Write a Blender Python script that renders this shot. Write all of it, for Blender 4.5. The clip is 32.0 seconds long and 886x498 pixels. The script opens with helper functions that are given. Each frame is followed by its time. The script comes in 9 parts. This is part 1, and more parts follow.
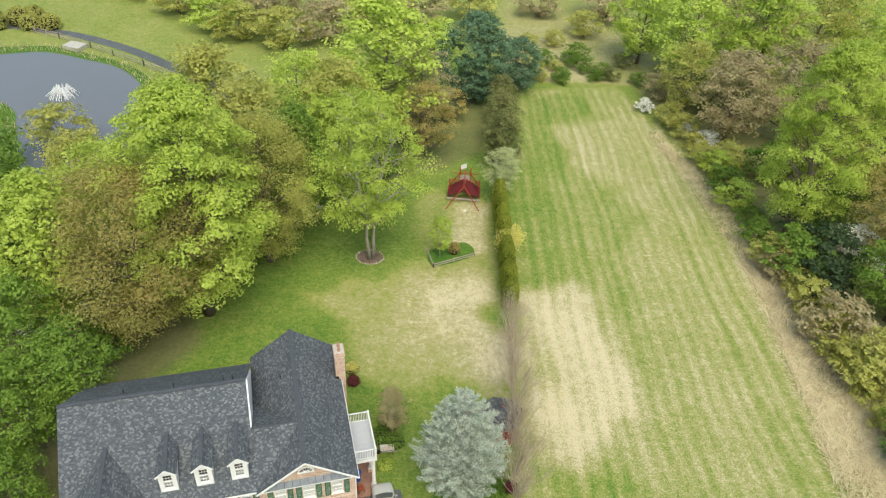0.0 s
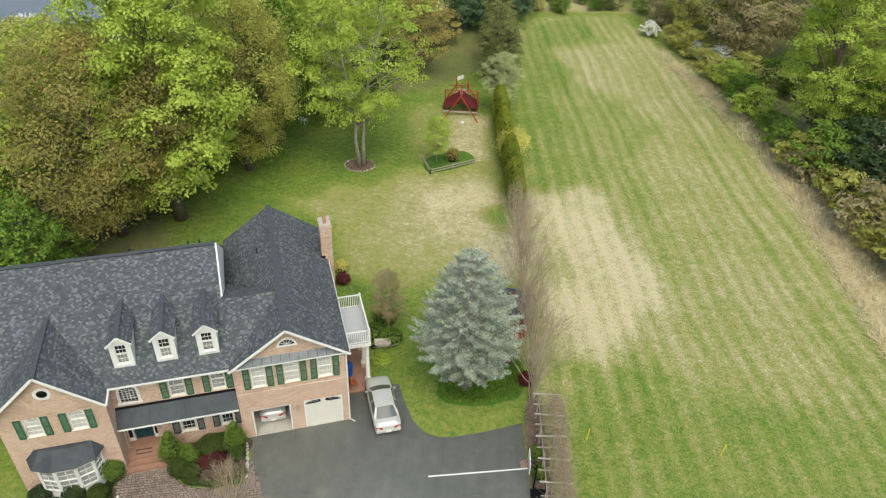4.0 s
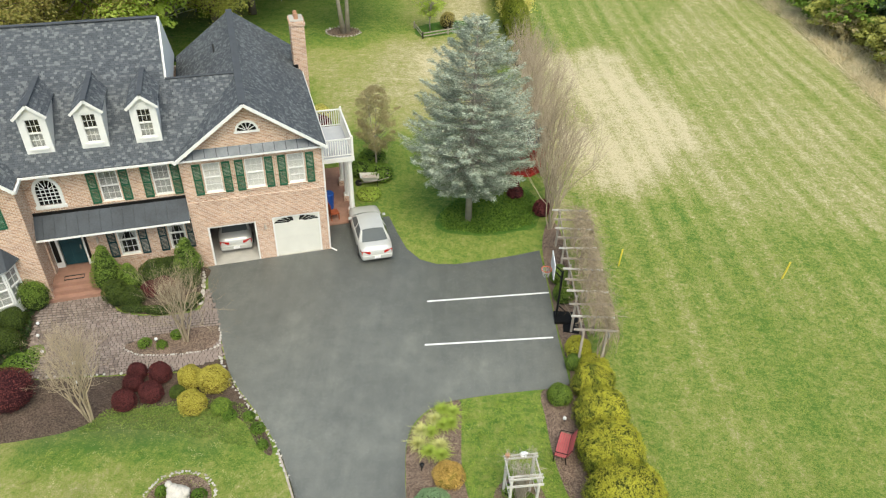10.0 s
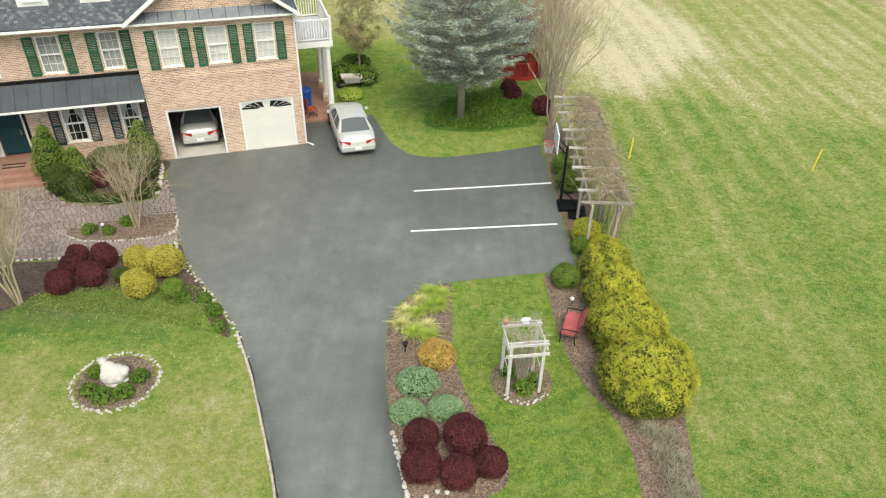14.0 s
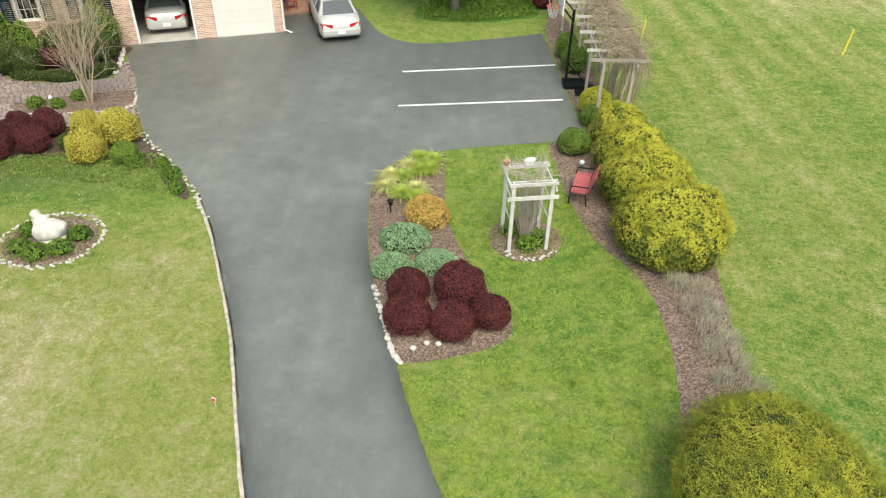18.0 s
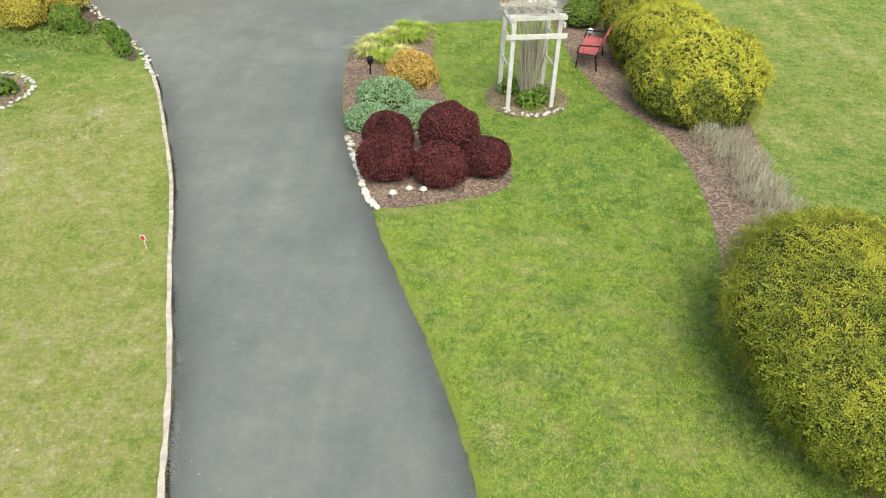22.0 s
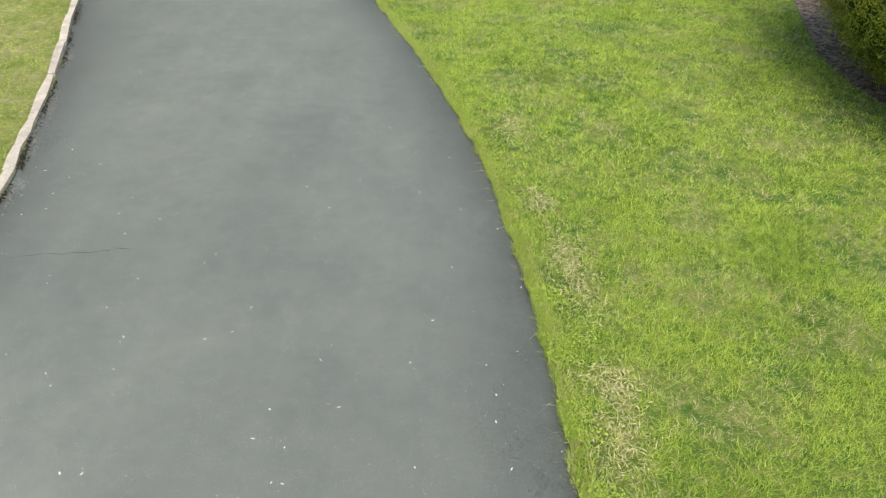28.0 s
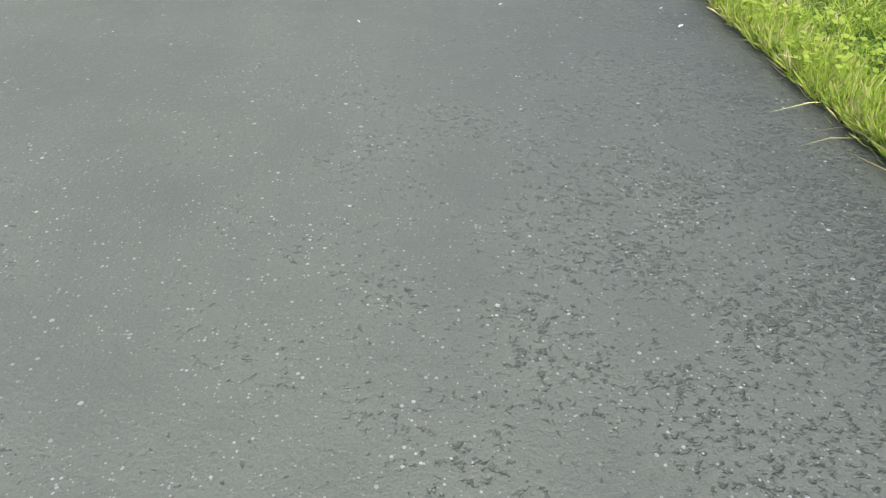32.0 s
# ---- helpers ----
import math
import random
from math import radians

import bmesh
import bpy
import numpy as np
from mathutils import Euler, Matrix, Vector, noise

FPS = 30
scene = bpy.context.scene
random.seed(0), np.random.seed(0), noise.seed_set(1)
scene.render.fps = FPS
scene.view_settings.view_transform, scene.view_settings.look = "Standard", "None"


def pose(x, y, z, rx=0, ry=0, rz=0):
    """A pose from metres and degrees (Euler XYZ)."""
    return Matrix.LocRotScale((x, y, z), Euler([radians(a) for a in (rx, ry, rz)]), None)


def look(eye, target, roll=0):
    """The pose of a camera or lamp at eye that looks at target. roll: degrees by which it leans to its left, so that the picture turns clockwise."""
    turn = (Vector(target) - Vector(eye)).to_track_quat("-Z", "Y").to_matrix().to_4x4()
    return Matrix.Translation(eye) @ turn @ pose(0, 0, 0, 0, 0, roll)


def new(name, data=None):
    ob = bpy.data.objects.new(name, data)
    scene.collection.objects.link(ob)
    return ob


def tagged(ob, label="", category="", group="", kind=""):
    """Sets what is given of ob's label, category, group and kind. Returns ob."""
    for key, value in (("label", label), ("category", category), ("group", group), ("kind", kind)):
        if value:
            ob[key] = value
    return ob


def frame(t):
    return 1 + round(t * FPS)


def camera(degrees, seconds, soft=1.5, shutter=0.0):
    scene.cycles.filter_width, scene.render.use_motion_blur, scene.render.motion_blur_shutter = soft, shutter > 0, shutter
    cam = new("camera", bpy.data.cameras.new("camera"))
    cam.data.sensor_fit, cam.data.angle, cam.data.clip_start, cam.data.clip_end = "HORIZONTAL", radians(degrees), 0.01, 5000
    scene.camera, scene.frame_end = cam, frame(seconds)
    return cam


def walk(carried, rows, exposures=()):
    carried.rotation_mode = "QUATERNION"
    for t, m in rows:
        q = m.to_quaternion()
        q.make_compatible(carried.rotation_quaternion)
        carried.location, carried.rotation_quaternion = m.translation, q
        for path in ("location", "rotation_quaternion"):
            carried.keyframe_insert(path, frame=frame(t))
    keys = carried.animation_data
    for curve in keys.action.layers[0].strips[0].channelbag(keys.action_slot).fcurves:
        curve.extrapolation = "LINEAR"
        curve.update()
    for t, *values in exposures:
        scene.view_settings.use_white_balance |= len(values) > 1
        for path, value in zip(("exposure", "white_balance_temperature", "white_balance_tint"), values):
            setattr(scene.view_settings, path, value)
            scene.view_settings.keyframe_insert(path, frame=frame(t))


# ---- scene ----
cam = camera(63.13, 32.0, 1.2)
PATH = [
    (0, (-1.037, -0.847, 50.258), (-1.1061, 0.7554, 49.0631), 3.03),
    (0.5, (-0.974, -0.775, 48.651), (-1.0397, 0.8286, 47.4582), 3.00),
    (1, (-0.935, -0.726, 47.012), (-0.9974, 0.8798, 45.8221), 2.93),
    (1.5, (-0.91, -0.672, 45.357), (-0.9683, 0.936, 44.1698), 2.86),
    (2, (-0.875, -0.577, 43.691), (-0.9301, 1.0332, 42.5064), 2.75),
    (2.5, (-0.808, -0.535, 42.05), (-0.8599, 1.0776, 40.8675), 2.57),
    (3, (-0.816, -0.53, 40.471), (-0.8651, 1.0848, 39.2926), 2.52),
    (3.5, (-0.979, -0.72, 38.951), (-1.029, 0.8938, 37.7708), 2.42),
    (5.5, (-1.443, -1.4, 33.263), (-1.4858, 0.2114, 32.0785), 2.13),
    (6, (-1.441, -1.348, 32.065), (-1.4826, 0.2644, 30.8828), 2.05),
    (6.5, (-1.349, -1.221, 30.898), (-1.3903, 0.3909, 29.7143), 1.96),
    (7, (-1.256, -1.165, 29.723), (-1.2974, 0.4467, 28.5391), 1.86),
    (7.5, (-1.179, -1.126, 28.555), (-1.2196, 0.4861, 27.3718), 1.78),
    (8, (-1.151, -1.085, 27.409), (-1.1918, 0.5261, 26.2254), 1.70),
    (8.5, (-1.106, -1.068, 26.338), (-1.1433, 0.5431, 25.1535), 1.74),
    (9, (-1.058, -1.003, 25.263), (-1.0954, 0.6079, 24.0783), 1.68),
    (9.5, (-1.045, -0.931, 24.275), (-1.0811, 0.6796, 23.0905), 1.62),
    (10, (-1.014, -0.882, 23.322), (-1.0488, 0.7294, 22.139), 1.56),
    (10.5, (-0.968, -0.857, 22.369), (-1.0011, 0.7574, 21.1891), 1.57),
    (11, (-0.88, -0.807, 21.489), (-0.9122, 0.8078, 20.3102), 1.60),
    (11.5, (-0.831, -0.781, 20.642), (-0.8603, 0.835, 19.4636), 1.55),
    (12, (-0.767, -0.785, 19.76), (-0.7926, 0.8314, 18.5823), 1.58),
    (12.5, (-0.695, -0.794, 18.92), (-0.7228, 0.8233, 17.744), 1.48),
    (13, (-0.631, -0.761, 18.129), (-0.6598, 0.8549, 16.9507), 1.39),
    (13.5, (-0.598, -0.696, 17.388), (-0.6258, 0.9197, 16.2095), 1.36),
    (14, (-0.538, -0.623, 16.66), (-0.5647, 0.9923, 15.4807), 1.36),
    (14.5, (-0.465, -0.568, 15.928), (-0.4916, 1.047, 14.7477), 1.28),
    (16.5, (-0.377, -0.483, 13.232), (-0.3994, 1.1289, 12.0481), 1.26),
    (17, (-0.348, -0.519, 12.609), (-0.3689, 1.0919, 11.4233), 1.26),
    (17.5, (-0.322, -0.563, 11.973), (-0.3406, 1.0459, 10.7859), 1.27),
    (18, (-0.278, -0.574, 11.344), (-0.2962, 1.0335, 10.1542), 1.22),
    (18.5, (-0.237, -0.555, 10.728), (-0.2533, 1.0501, 9.535), 1.19),
    (19, (-0.194, -0.51, 10.139), (-0.2093, 1.0959, 8.9464), 1.19),
    (19.5, (-0.179, -0.452, 9.598), (-0.1904, 1.154, 8.406), 1.33),
    (20, (-0.164, -0.399, 9.097), (-0.1732, 1.2062, 7.9039), 1.47),
    (20.5, (-0.126, -0.346, 8.625), (-0.1356, 1.2587, 7.4318), 1.49),
    (21, (-0.113, -0.309, 8.147), (-0.1203, 1.2958, 6.9527), 1.54),
    (21.5, (-0.082, -0.244, 7.668), (-0.0872, 1.3592, 6.472), 1.56),
    (22, (-0.066, -0.2, 7.161), (-0.0676, 1.4019, 5.9638), 1.61),
    (22.5, (-0.09, -0.145, 6.63), (-0.0858, 1.4568, 5.4327), 1.81),
    (23, (-0.111, -0.139, 6.107), (-0.101, 1.4635, 4.9108), 2.09),
    (23.5, (-0.11, -0.129, 5.598), (-0.0963, 1.4756, 4.4039), 2.32),
    (24, (-0.09, -0.116, 5.123), (-0.0752, 1.4887, 3.9295), 2.45),
    (24.5, (-0.073, -0.096, 4.654), (-0.0572, 1.5102, 3.4628), 2.51),
    (25, (-0.062, -0.093, 4.227), (-0.0459, 1.5121, 3.0341), 2.65),
    (25.5, (-0.045, -0.076, 3.905), (-0.028, 1.5262, 2.709), 2.77),
    (27.5, (0.011, -0.05, 3.031), (0.0235, 1.5583, 1.8425), 2.32),
    (28, (0.045, -0.043, 2.808), (0.0571, 1.5676, 1.6223), 2.27),
    (28.5, (-0.054, -0.053, 2.435), (-0.0457, 1.5595, 1.2523), 2.07),
    (29, (-0.067, -0.057, 2.104), (-0.0626, 1.5556, 0.9206), 1.83),
    (29.5, (-0.04, -0.026, 1.726), (-0.0395, 1.5837, 0.5391), 1.62),
    (30, (0.0, 0.0, 1.382), (-0.0, 1.604, 0.1871), 1.48),
    (30.5, (0.028, 0.03, 1.106), (0.0271, 1.6282, -0.0963), 1.66),
    (31, (0.073, 0.072, 0.881), (0.0679, 1.6656, -0.3276), 1.60),
    (31.5, (0.132, 0.12, 0.684), (0.1219, 1.7125, -0.5259), 1.51),
    (32, (0.177, 0.124, 0.519), (0.1631, 1.7153, -0.6931), 1.43),
]
walk(cam, [(t, look(eye, target, roll)) for t, eye, target, roll in PATH],
     [(0, 0.72, 6900, 1), (2, 0.58, 6900, 1), (4, 0.5, 6900, 1), (6, 0.5, 6900, 1), (9, 0.68, 6900, 1), (13, 0.82, 6900, 1), (17, 0.88, 6900, 1), (20, 1.14, 6900, 1), (23, 0.98, 6900, 1), (26, 0.93, 6900, 1), (29, 0.94, 6900, 1), (32, 1.02, 6900, 1)])

# ---- light ----
world = bpy.data.worlds.new("world")
scene.world = world
world.use_nodes = True
wn = world.node_tree
sky = wn.nodes.new("ShaderNodeTexSky")
sky.sky_type, sky.sun_disc = 'NISHITA', False
sky.sun_elevation, sky.sun_rotation = radians(58), radians(163)
sky.air_density, sky.dust_density, sky.ozone_density = 1.0, 3.0, 1.0
wn.links.new(sky.outputs[0], wn.nodes["Background"].inputs[0])
wn.nodes["Background"].inputs[1].default_value = 0.15
sun = new("sun", bpy.data.lights.new("sun", 'SUN'))
sun.data.energy, sun.data.angle, sun.data.color = 1.5, radians(45), (1.0, 0.95, 0.87)
sun.matrix_world = look((15, -50, 84), (0, 0, 0))

# ---- materials ----
MATS = {}


def nodes_of(name, rough=0.8, metal=0.0):
    m = bpy.data.materials.new(name)
    m.use_nodes = True
    b = m.node_tree.nodes["Principled BSDF"]
    b.inputs["Roughness"].default_value, b.inputs["Metallic"].default_value = rough, metal
    b.inputs["Specular IOR Level"].default_value = 0.3
    MATS[name] = m
    return m, m.node_tree, b


def nd(nt, kind, **kw):
    n = nt.nodes.new(kind)
    for k, v in kw.items():
        n.inputs[k.replace("_", " ")].default_value = v
    return n


def coords(nt, which="Object", scale=(1, 1, 1), turn=(0, 0, 0)):
    tc = nt.nodes.new("ShaderNodeTexCoord")
    mp = nt.nodes.new("ShaderNodeMapping")
    mp.inputs["Scale"].default_value = scale
    mp.inputs["Rotation"].default_value = turn
    nt.links.new(tc.outputs[which], mp.inputs[0])
    return mp.outputs[0]


def noise_tex(nt, co, scale, detail=4.0, rough=0.55):
    n = nd(nt, "ShaderNodeTexNoise", Scale=scale, Detail=detail, Roughness=rough)
    nt.links.new(co, n.inputs["Vector"])
    return n.outputs["Fac"]


def ramp(nt, fac, *stops):
    r = nt.nodes.new("ShaderNodeValToRGB")
    while len(r.color_ramp.elements) < len(stops):
        r.color_ramp.elements.new(0.5)
    for e, (p, c) in zip(r.color_ramp.elements, stops):
        e.position, e.color = p, (*c, 1) if len(c) == 3 else c
    nt.links.new(fac, r.inputs[0])
    return r.outputs[0]


def mix(nt, fac, a, b, kind="MIX"):
    m = nt.nodes.new("ShaderNodeMix")
    m.data_type, m.blend_type = 'RGBA', kind
    for sock, v in ((m.inputs[0], fac), (m.inputs[6], a), (m.inputs[7], b)):
        if isinstance(v, (int, float)):
            sock.default_value = v
        elif isinstance(v, tuple):
            sock.default_value = (*v, 1)
        else:
            nt.links.new(v, sock)
    return m.outputs[2]


def math_node(nt, op, a, b=0.0):
    m = nt.nodes.new("ShaderNodeMath")
    m.operation = op
    for sock, v in zip(m.inputs, (a, b)):
        if isinstance(v, (int, float)):
            sock.default_value = v
        else:
            nt.links.new(v, sock)
    return m.outputs[0]


def bump(nt, b, height, strength=0.4, dist=0.02):
    n = nd(nt, "ShaderNodeBump", Strength=strength, Distance=dist)
    nt.links.new(height, n.inputs["Height"])
    nt.links.new(n.outputs[0], b.inputs["Normal"])


def plain(name, colour, rough=0.7, metal=0.0, vary=0.18, scale=3.0, fine=40.0, relief=0.15, which="Object"):
    """A painted, cast or natural surface: one colour with stains and grain."""
    m, nt, b = nodes_of(name, rough, metal)
    co = coords(nt, which)
    a, f = noise_tex(nt, co, scale), noise_tex(nt, co, fine)
    lo, hi = tuple(c * (1 - vary) for c in colour), tuple(min(1, c * (1 + vary)) for c in colour)
    c = mix(nt, 0.4, ramp(nt, a, (0.3, lo), (0.7, hi)), ramp(nt, f, (0.3, lo), (0.7, hi)))
    nt.links.new(c, b.inputs["Base Color"])
    if relief:
        bump(nt, b, f, relief, 0.01)
    return m


def leafy(name, dark, light, rough=0.65, trans=0.25, wide=0.35, vary=0.7):
    """Leaves: hue and depth vary leaf by leaf, clump by clump and plant by plant."""
    m, nt, b = nodes_of(name, rough)
    geo = nt.nodes.new("ShaderNodeNewGeometry")
    info = nt.nodes.new("ShaderNodeObjectInfo")
    co = coords(nt)
    clump = noise_tex(nt, co, wide, 2.0)
    t = math_node(nt, 'ADD', math_node(nt, 'MULTIPLY', geo.outputs["Random Per Island"], vary), math_node(nt, 'MULTIPLY', clump, 1.1 - vary))
    t = math_node(nt, 'ADD', t, math_node(nt, 'MULTIPLY', math_node(nt, 'SUBTRACT', info.outputs["Random"], 0.5), 0.2))
    c = ramp(nt, t, (0.15, dark), (0.85, light))
    nt.links.new(c, b.inputs["Base Color"])
    tr = nt.nodes.new("ShaderNodeBsdfTranslucent")
    nt.links.new(c, tr.inputs[0])
    mx = nt.nodes.new("ShaderNodeMixShader")
    mx.inputs[0].default_value = trans
    nt.links.new(b.outputs[0], mx.inputs[1])
    nt.links.new(tr.outputs[0], mx.inputs[2])
    nt.links.new(mx.outputs[0], nt.nodes["Material Output"].inputs[0])
    return m


def brick_mat():
    m, nt, b = nodes_of("brick", 0.9)
    tc = nt.nodes.new("ShaderNodeTexCoord")
    geo = nt.nodes.new("ShaderNodeNewGeometry")
    sp, sn = nt.nodes.new("ShaderNodeSeparateXYZ"), nt.nodes.new("ShaderNodeSeparateXYZ")
    nt.links.new(tc.outputs["Object"], sp.inputs[0])
    nt.links.new(tc.outputs["Normal"], sn.inputs[0])
    side = math_node(nt, 'GREATER_THAN', math_node(nt, 'ABSOLUTE', sn.outputs[0]), 0.6)
    cb = nt.nodes.new("ShaderNodeCombineXYZ")
    along = math_node(nt, 'ADD', math_node(nt, 'MULTIPLY', sp.outputs[0], math_node(nt, 'SUBTRACT', 1.0, side)), math_node(nt, 'MULTIPLY', sp.outputs[1], side))
    nt.links.new(along, cb.inputs[0])
    nt.links.new(sp.outputs[2], cb.inputs[1])
    br = nd(nt, "ShaderNodeTexBrick", Scale=1.0, Mortar_Size=0.010, Mortar_Smooth=0.1, Bias=0.0, Brick_Width=0.215, Row_Height=0.075)
    br.inputs["Color1"].default_value, br.inputs["Color2"].default_value = (0.60, 0.40, 0.285, 1), (0.345, 0.20, 0.135, 1)
    br.inputs["Mortar"].default_value = (0.72, 0.66, 0.58, 1)
    nt.links.new(cb.outputs[0], br.inputs["Vector"])
    n = noise_tex(nt, tc.outputs["Object"], 0.8)
    c = mix(nt, 0.6, br.outputs["Color"], ramp(nt, n, (0.3, (0.78, 0.70, 0.64)), (0.7, (1.04, 1.0, 0.97))), "MULTIPLY")
    nt.links.new(c, b.inputs["Base Color"])
    bump(nt, b, math_node(nt, 'SUBTRACT', 1.0, br.outputs["Fac"]), 0.5, 0.006)


def shingle_mat():
    m, nt, b = nodes_of("shingle", 0.9)
    tc = nt.nodes.new("ShaderNodeTexCoord")
    br = nd(nt, "ShaderNodeTexBrick", Scale=1.0, Mortar_Size=0.006, Mortar_Smooth=0.3, Brick_Width=0.22, Row_Height=0.115)
    br.offset = 0.37
    br.inputs["Color1"].default_value, br.inputs["Color2"].default_value = (0.062, 0.070, 0.080, 1), (0.092, 0.102, 0.113, 1)
    br.inputs["Mortar"].default_value = (0.03, 0.034, 0.04, 1)
    nt.links.new(tc.outputs["UV"], br.inputs["Vector"])
    # the pale tabs of a blended roof, one in five
    br2 = nd(nt, "ShaderNodeTexBrick", Scale=1.0, Mortar_Size=0.0, Brick_Width=0.15, Row_Height=0.115)
    br2.offset, br2.offset_frequency = 0.43, 2
    br2.inputs["Color1"].default_value, br2.inputs["Color2"].default_value = (0, 0, 0, 1), (1, 1, 1, 1)
    nt.links.new(tc.outputs["UV"], br2.inputs["Vector"])
    n, g = noise_tex(nt, tc.outputs["Object"], 0.5), noise_tex(nt, tc.outputs["Object"], 60, 3)
    c = mix(nt, ramp(nt, br2.outputs["Color"], (0.62, (0, 0, 0)), (0.95, (1, 1, 1))), br.outputs["Color"], (0.150, 0.161, 0.168))
    c = mix(nt, 0.5, c, ramp(nt, n, (0.3, (0.84, 0.84, 0.86)), (0.7, (1.12, 1.12, 1.1))), "MULTIPLY")
    c = mix(nt, 0.4, c, ramp(nt, g, (0.3, (0.7, 0.7, 0.7)), (0.7, (1.3, 1.3, 1.3))), "MULTIPLY")
    nt.links.new(c, b.inputs["Base Color"])
    bump(nt, b, math_node(nt, 'SUBTRACT', 1.0, br.outputs["Fac"]), 0.5, 0.008)


def paver_mat():
    m, nt, b = nodes_of("paver", 0.9)
    co = coords(nt, "Object", (1, 1, 1), (0, 0, radians(18)))
    vo = nd(nt, "ShaderNodeTexBrick", Scale=1.0, Mortar_Size=0.008, Mortar_Smooth=0.2, Brick_Width=0.24, Row_Height=0.13)
    vo.inputs["Color1"].default_value, vo.inputs["Color2"].default_value = (0.19, 0.155, 0.13, 1), (0.275, 0.235, 0.205, 1)
    vo.inputs["Mortar"].default_value = (0.10, 0.085, 0.07, 1)
    nt.links.new(co, vo.inputs["Vector"])
    n = noise_tex(nt, co, 0.9)
    c = mix(nt, 0.6, vo.outputs["Color"], ramp(nt, n, (0.3, (0.7, 0.68, 0.66)), (0.7, (1.15, 1.12, 1.1))), "MULTIPLY")
    nt.links.new(c, b.inputs["Base Color"])
    bump(nt, b, math_node(nt, 'SUBTRACT', 1.0, vo.outputs["Fac"]), 0.5, 0.01)


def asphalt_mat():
    """Sealed asphalt: smooth grey film, dark open pits towards the edges, pale grit showing through."""
    m, nt, b = nodes_of("asphalt", 0.5)
    b.inputs["Specular IOR Level"].default_value = 0.75
    co = coords(nt)
    at = nt.nodes.new("ShaderNodeAttribute")
    at.attribute_name = "edge"
    big, mid = noise_tex(nt, co, 0.22, 5), noise_tex(nt, co, 1.3, 6, 0.6)
    small, fine, grit = noise_tex(nt, co, 8, 5, 0.6), noise_tex(nt, co, 135, 3, 0.6), noise_tex(nt, co, 330, 3, 0.7)
    c = ramp(nt, big, (0.3, (0.117, 0.121, 0.106)), (0.7, (0.172, 0.176, 0.152)))
    c = mix(nt, 0.6, c, ramp(nt, mid, (0.3, (0.72, 0.73, 0.74)), (0.7, (1.22, 1.22, 1.2))), "MULTIPLY")
    # darker along y towards the garage, broken by noise, and long faint tracks on the lane
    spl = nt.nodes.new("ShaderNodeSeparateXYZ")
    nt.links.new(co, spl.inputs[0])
    court_tone = ramp(nt, math_node(nt, 'ADD', math_node(nt, 'MULTIPLY', spl.outputs[1], 0.03), math_node(nt, 'MULTIPLY', big, 0.15)), (0.72, (1, 1, 1)), (1.0, (0.60, 0.61, 0.64)))
    c = mix(nt, 1.0, c, court_tone, "MULTIPLY")
    track = noise_tex(nt, coords(nt, "Object", (1.5, 0.05, 1), (0, 0, radians(8))), 1.0, 4, 0.6)
    c = mix(nt, 0.5, c, ramp(nt, track, (0.3, (0.78, 0.79, 0.80)), (0.7, (1.2, 1.2, 1.19))), "MULTIPLY")
    c = mix(nt, 0.4, c, ramp(nt, small, (0.3, (0.75, 0.76, 0.76)), (0.7, (1.15, 1.15, 1.15))), "MULTIPLY")
    worn = noise_tex(nt, coords(nt, "Object", (0.5, 0.35, 1)), 1.0, 7, 0.65)
    c = mix(nt, 0.8, c, ramp(nt, worn, (0.52, (1, 1, 1)), (0.66, (1.3, 1.29, 1.27)), (0.75, (1.7, 1.68, 1.62))), "MULTIPLY")
    c = mix(nt, 0.45, c, ramp(nt, grit, (0.3, (0.62, 0.62, 0.62)), (0.7, (1.32, 1.32, 1.32))), "MULTIPLY")
    c = mix(nt, math_node(nt, 'MULTIPLY', at.outputs["Fac"], 0.62), c, mix(nt, 1.0, c, (0.46, 0.48, 0.5), "MULTIPLY"))
    open_ = math_node(nt, 'ADD', math_node(nt, 'ADD', small, math_node(nt, 'MULTIPLY', mid, 0.9)), math_node(nt, 'MULTIPLY', at.outputs["Fac"], 0.42))
    depth = ramp(nt, math_node(nt, 'ADD', fine, math_node(nt, 'MULTIPLY', math_node(nt, 'SUBTRACT', open_, 1.12), -0.5)), (0.27, (1, 1, 1)), (0.42, (0, 0, 0)))
    c = mix(nt, math_node(nt, 'MULTIPLY', depth, 0.5), c, (0.022, 0.023, 0.024))
    for scale, lim, cut, tone in ((95.0, 0.30, 0.965, (0.50, 0.51, 0.50)), (200.0, 0.42, 0.90, (0.40, 0.41, 0.40)), (320.0, 0.45, 0.84, (0.30, 0.31, 0.30)), (26.0, 0.09, 0.95, (0.5, 0.5, 0.48))):
        vo = nd(nt, "ShaderNodeTexVoronoi", Scale=scale)
        nt.links.new(co, vo.inputs["Vector"])
        sep = nt.nodes.new("ShaderNodeSeparateColor")
        nt.links.new(vo.outputs["Color"], sep.inputs[0])
        spot = math_node(nt, 'MULTIPLY', math_node(nt, 'LESS_THAN', vo.outputs["Distance"], math_node(nt, 'MULTIPLY', sep.outputs[1], lim)), math_node(nt, 'GREATER_THAN', sep.outputs[0], cut))
        c = mix(nt, math_node(nt, 'MULTIPLY', spot, math_node(nt, 'MULTIPLY', ramp(nt, small, (0.3, (0.25, 0.25, 0.25)), (0.62, (1, 1, 1))), 0.85)), c, tone)
    nt.links.new(c, b.inputs["Base Color"])
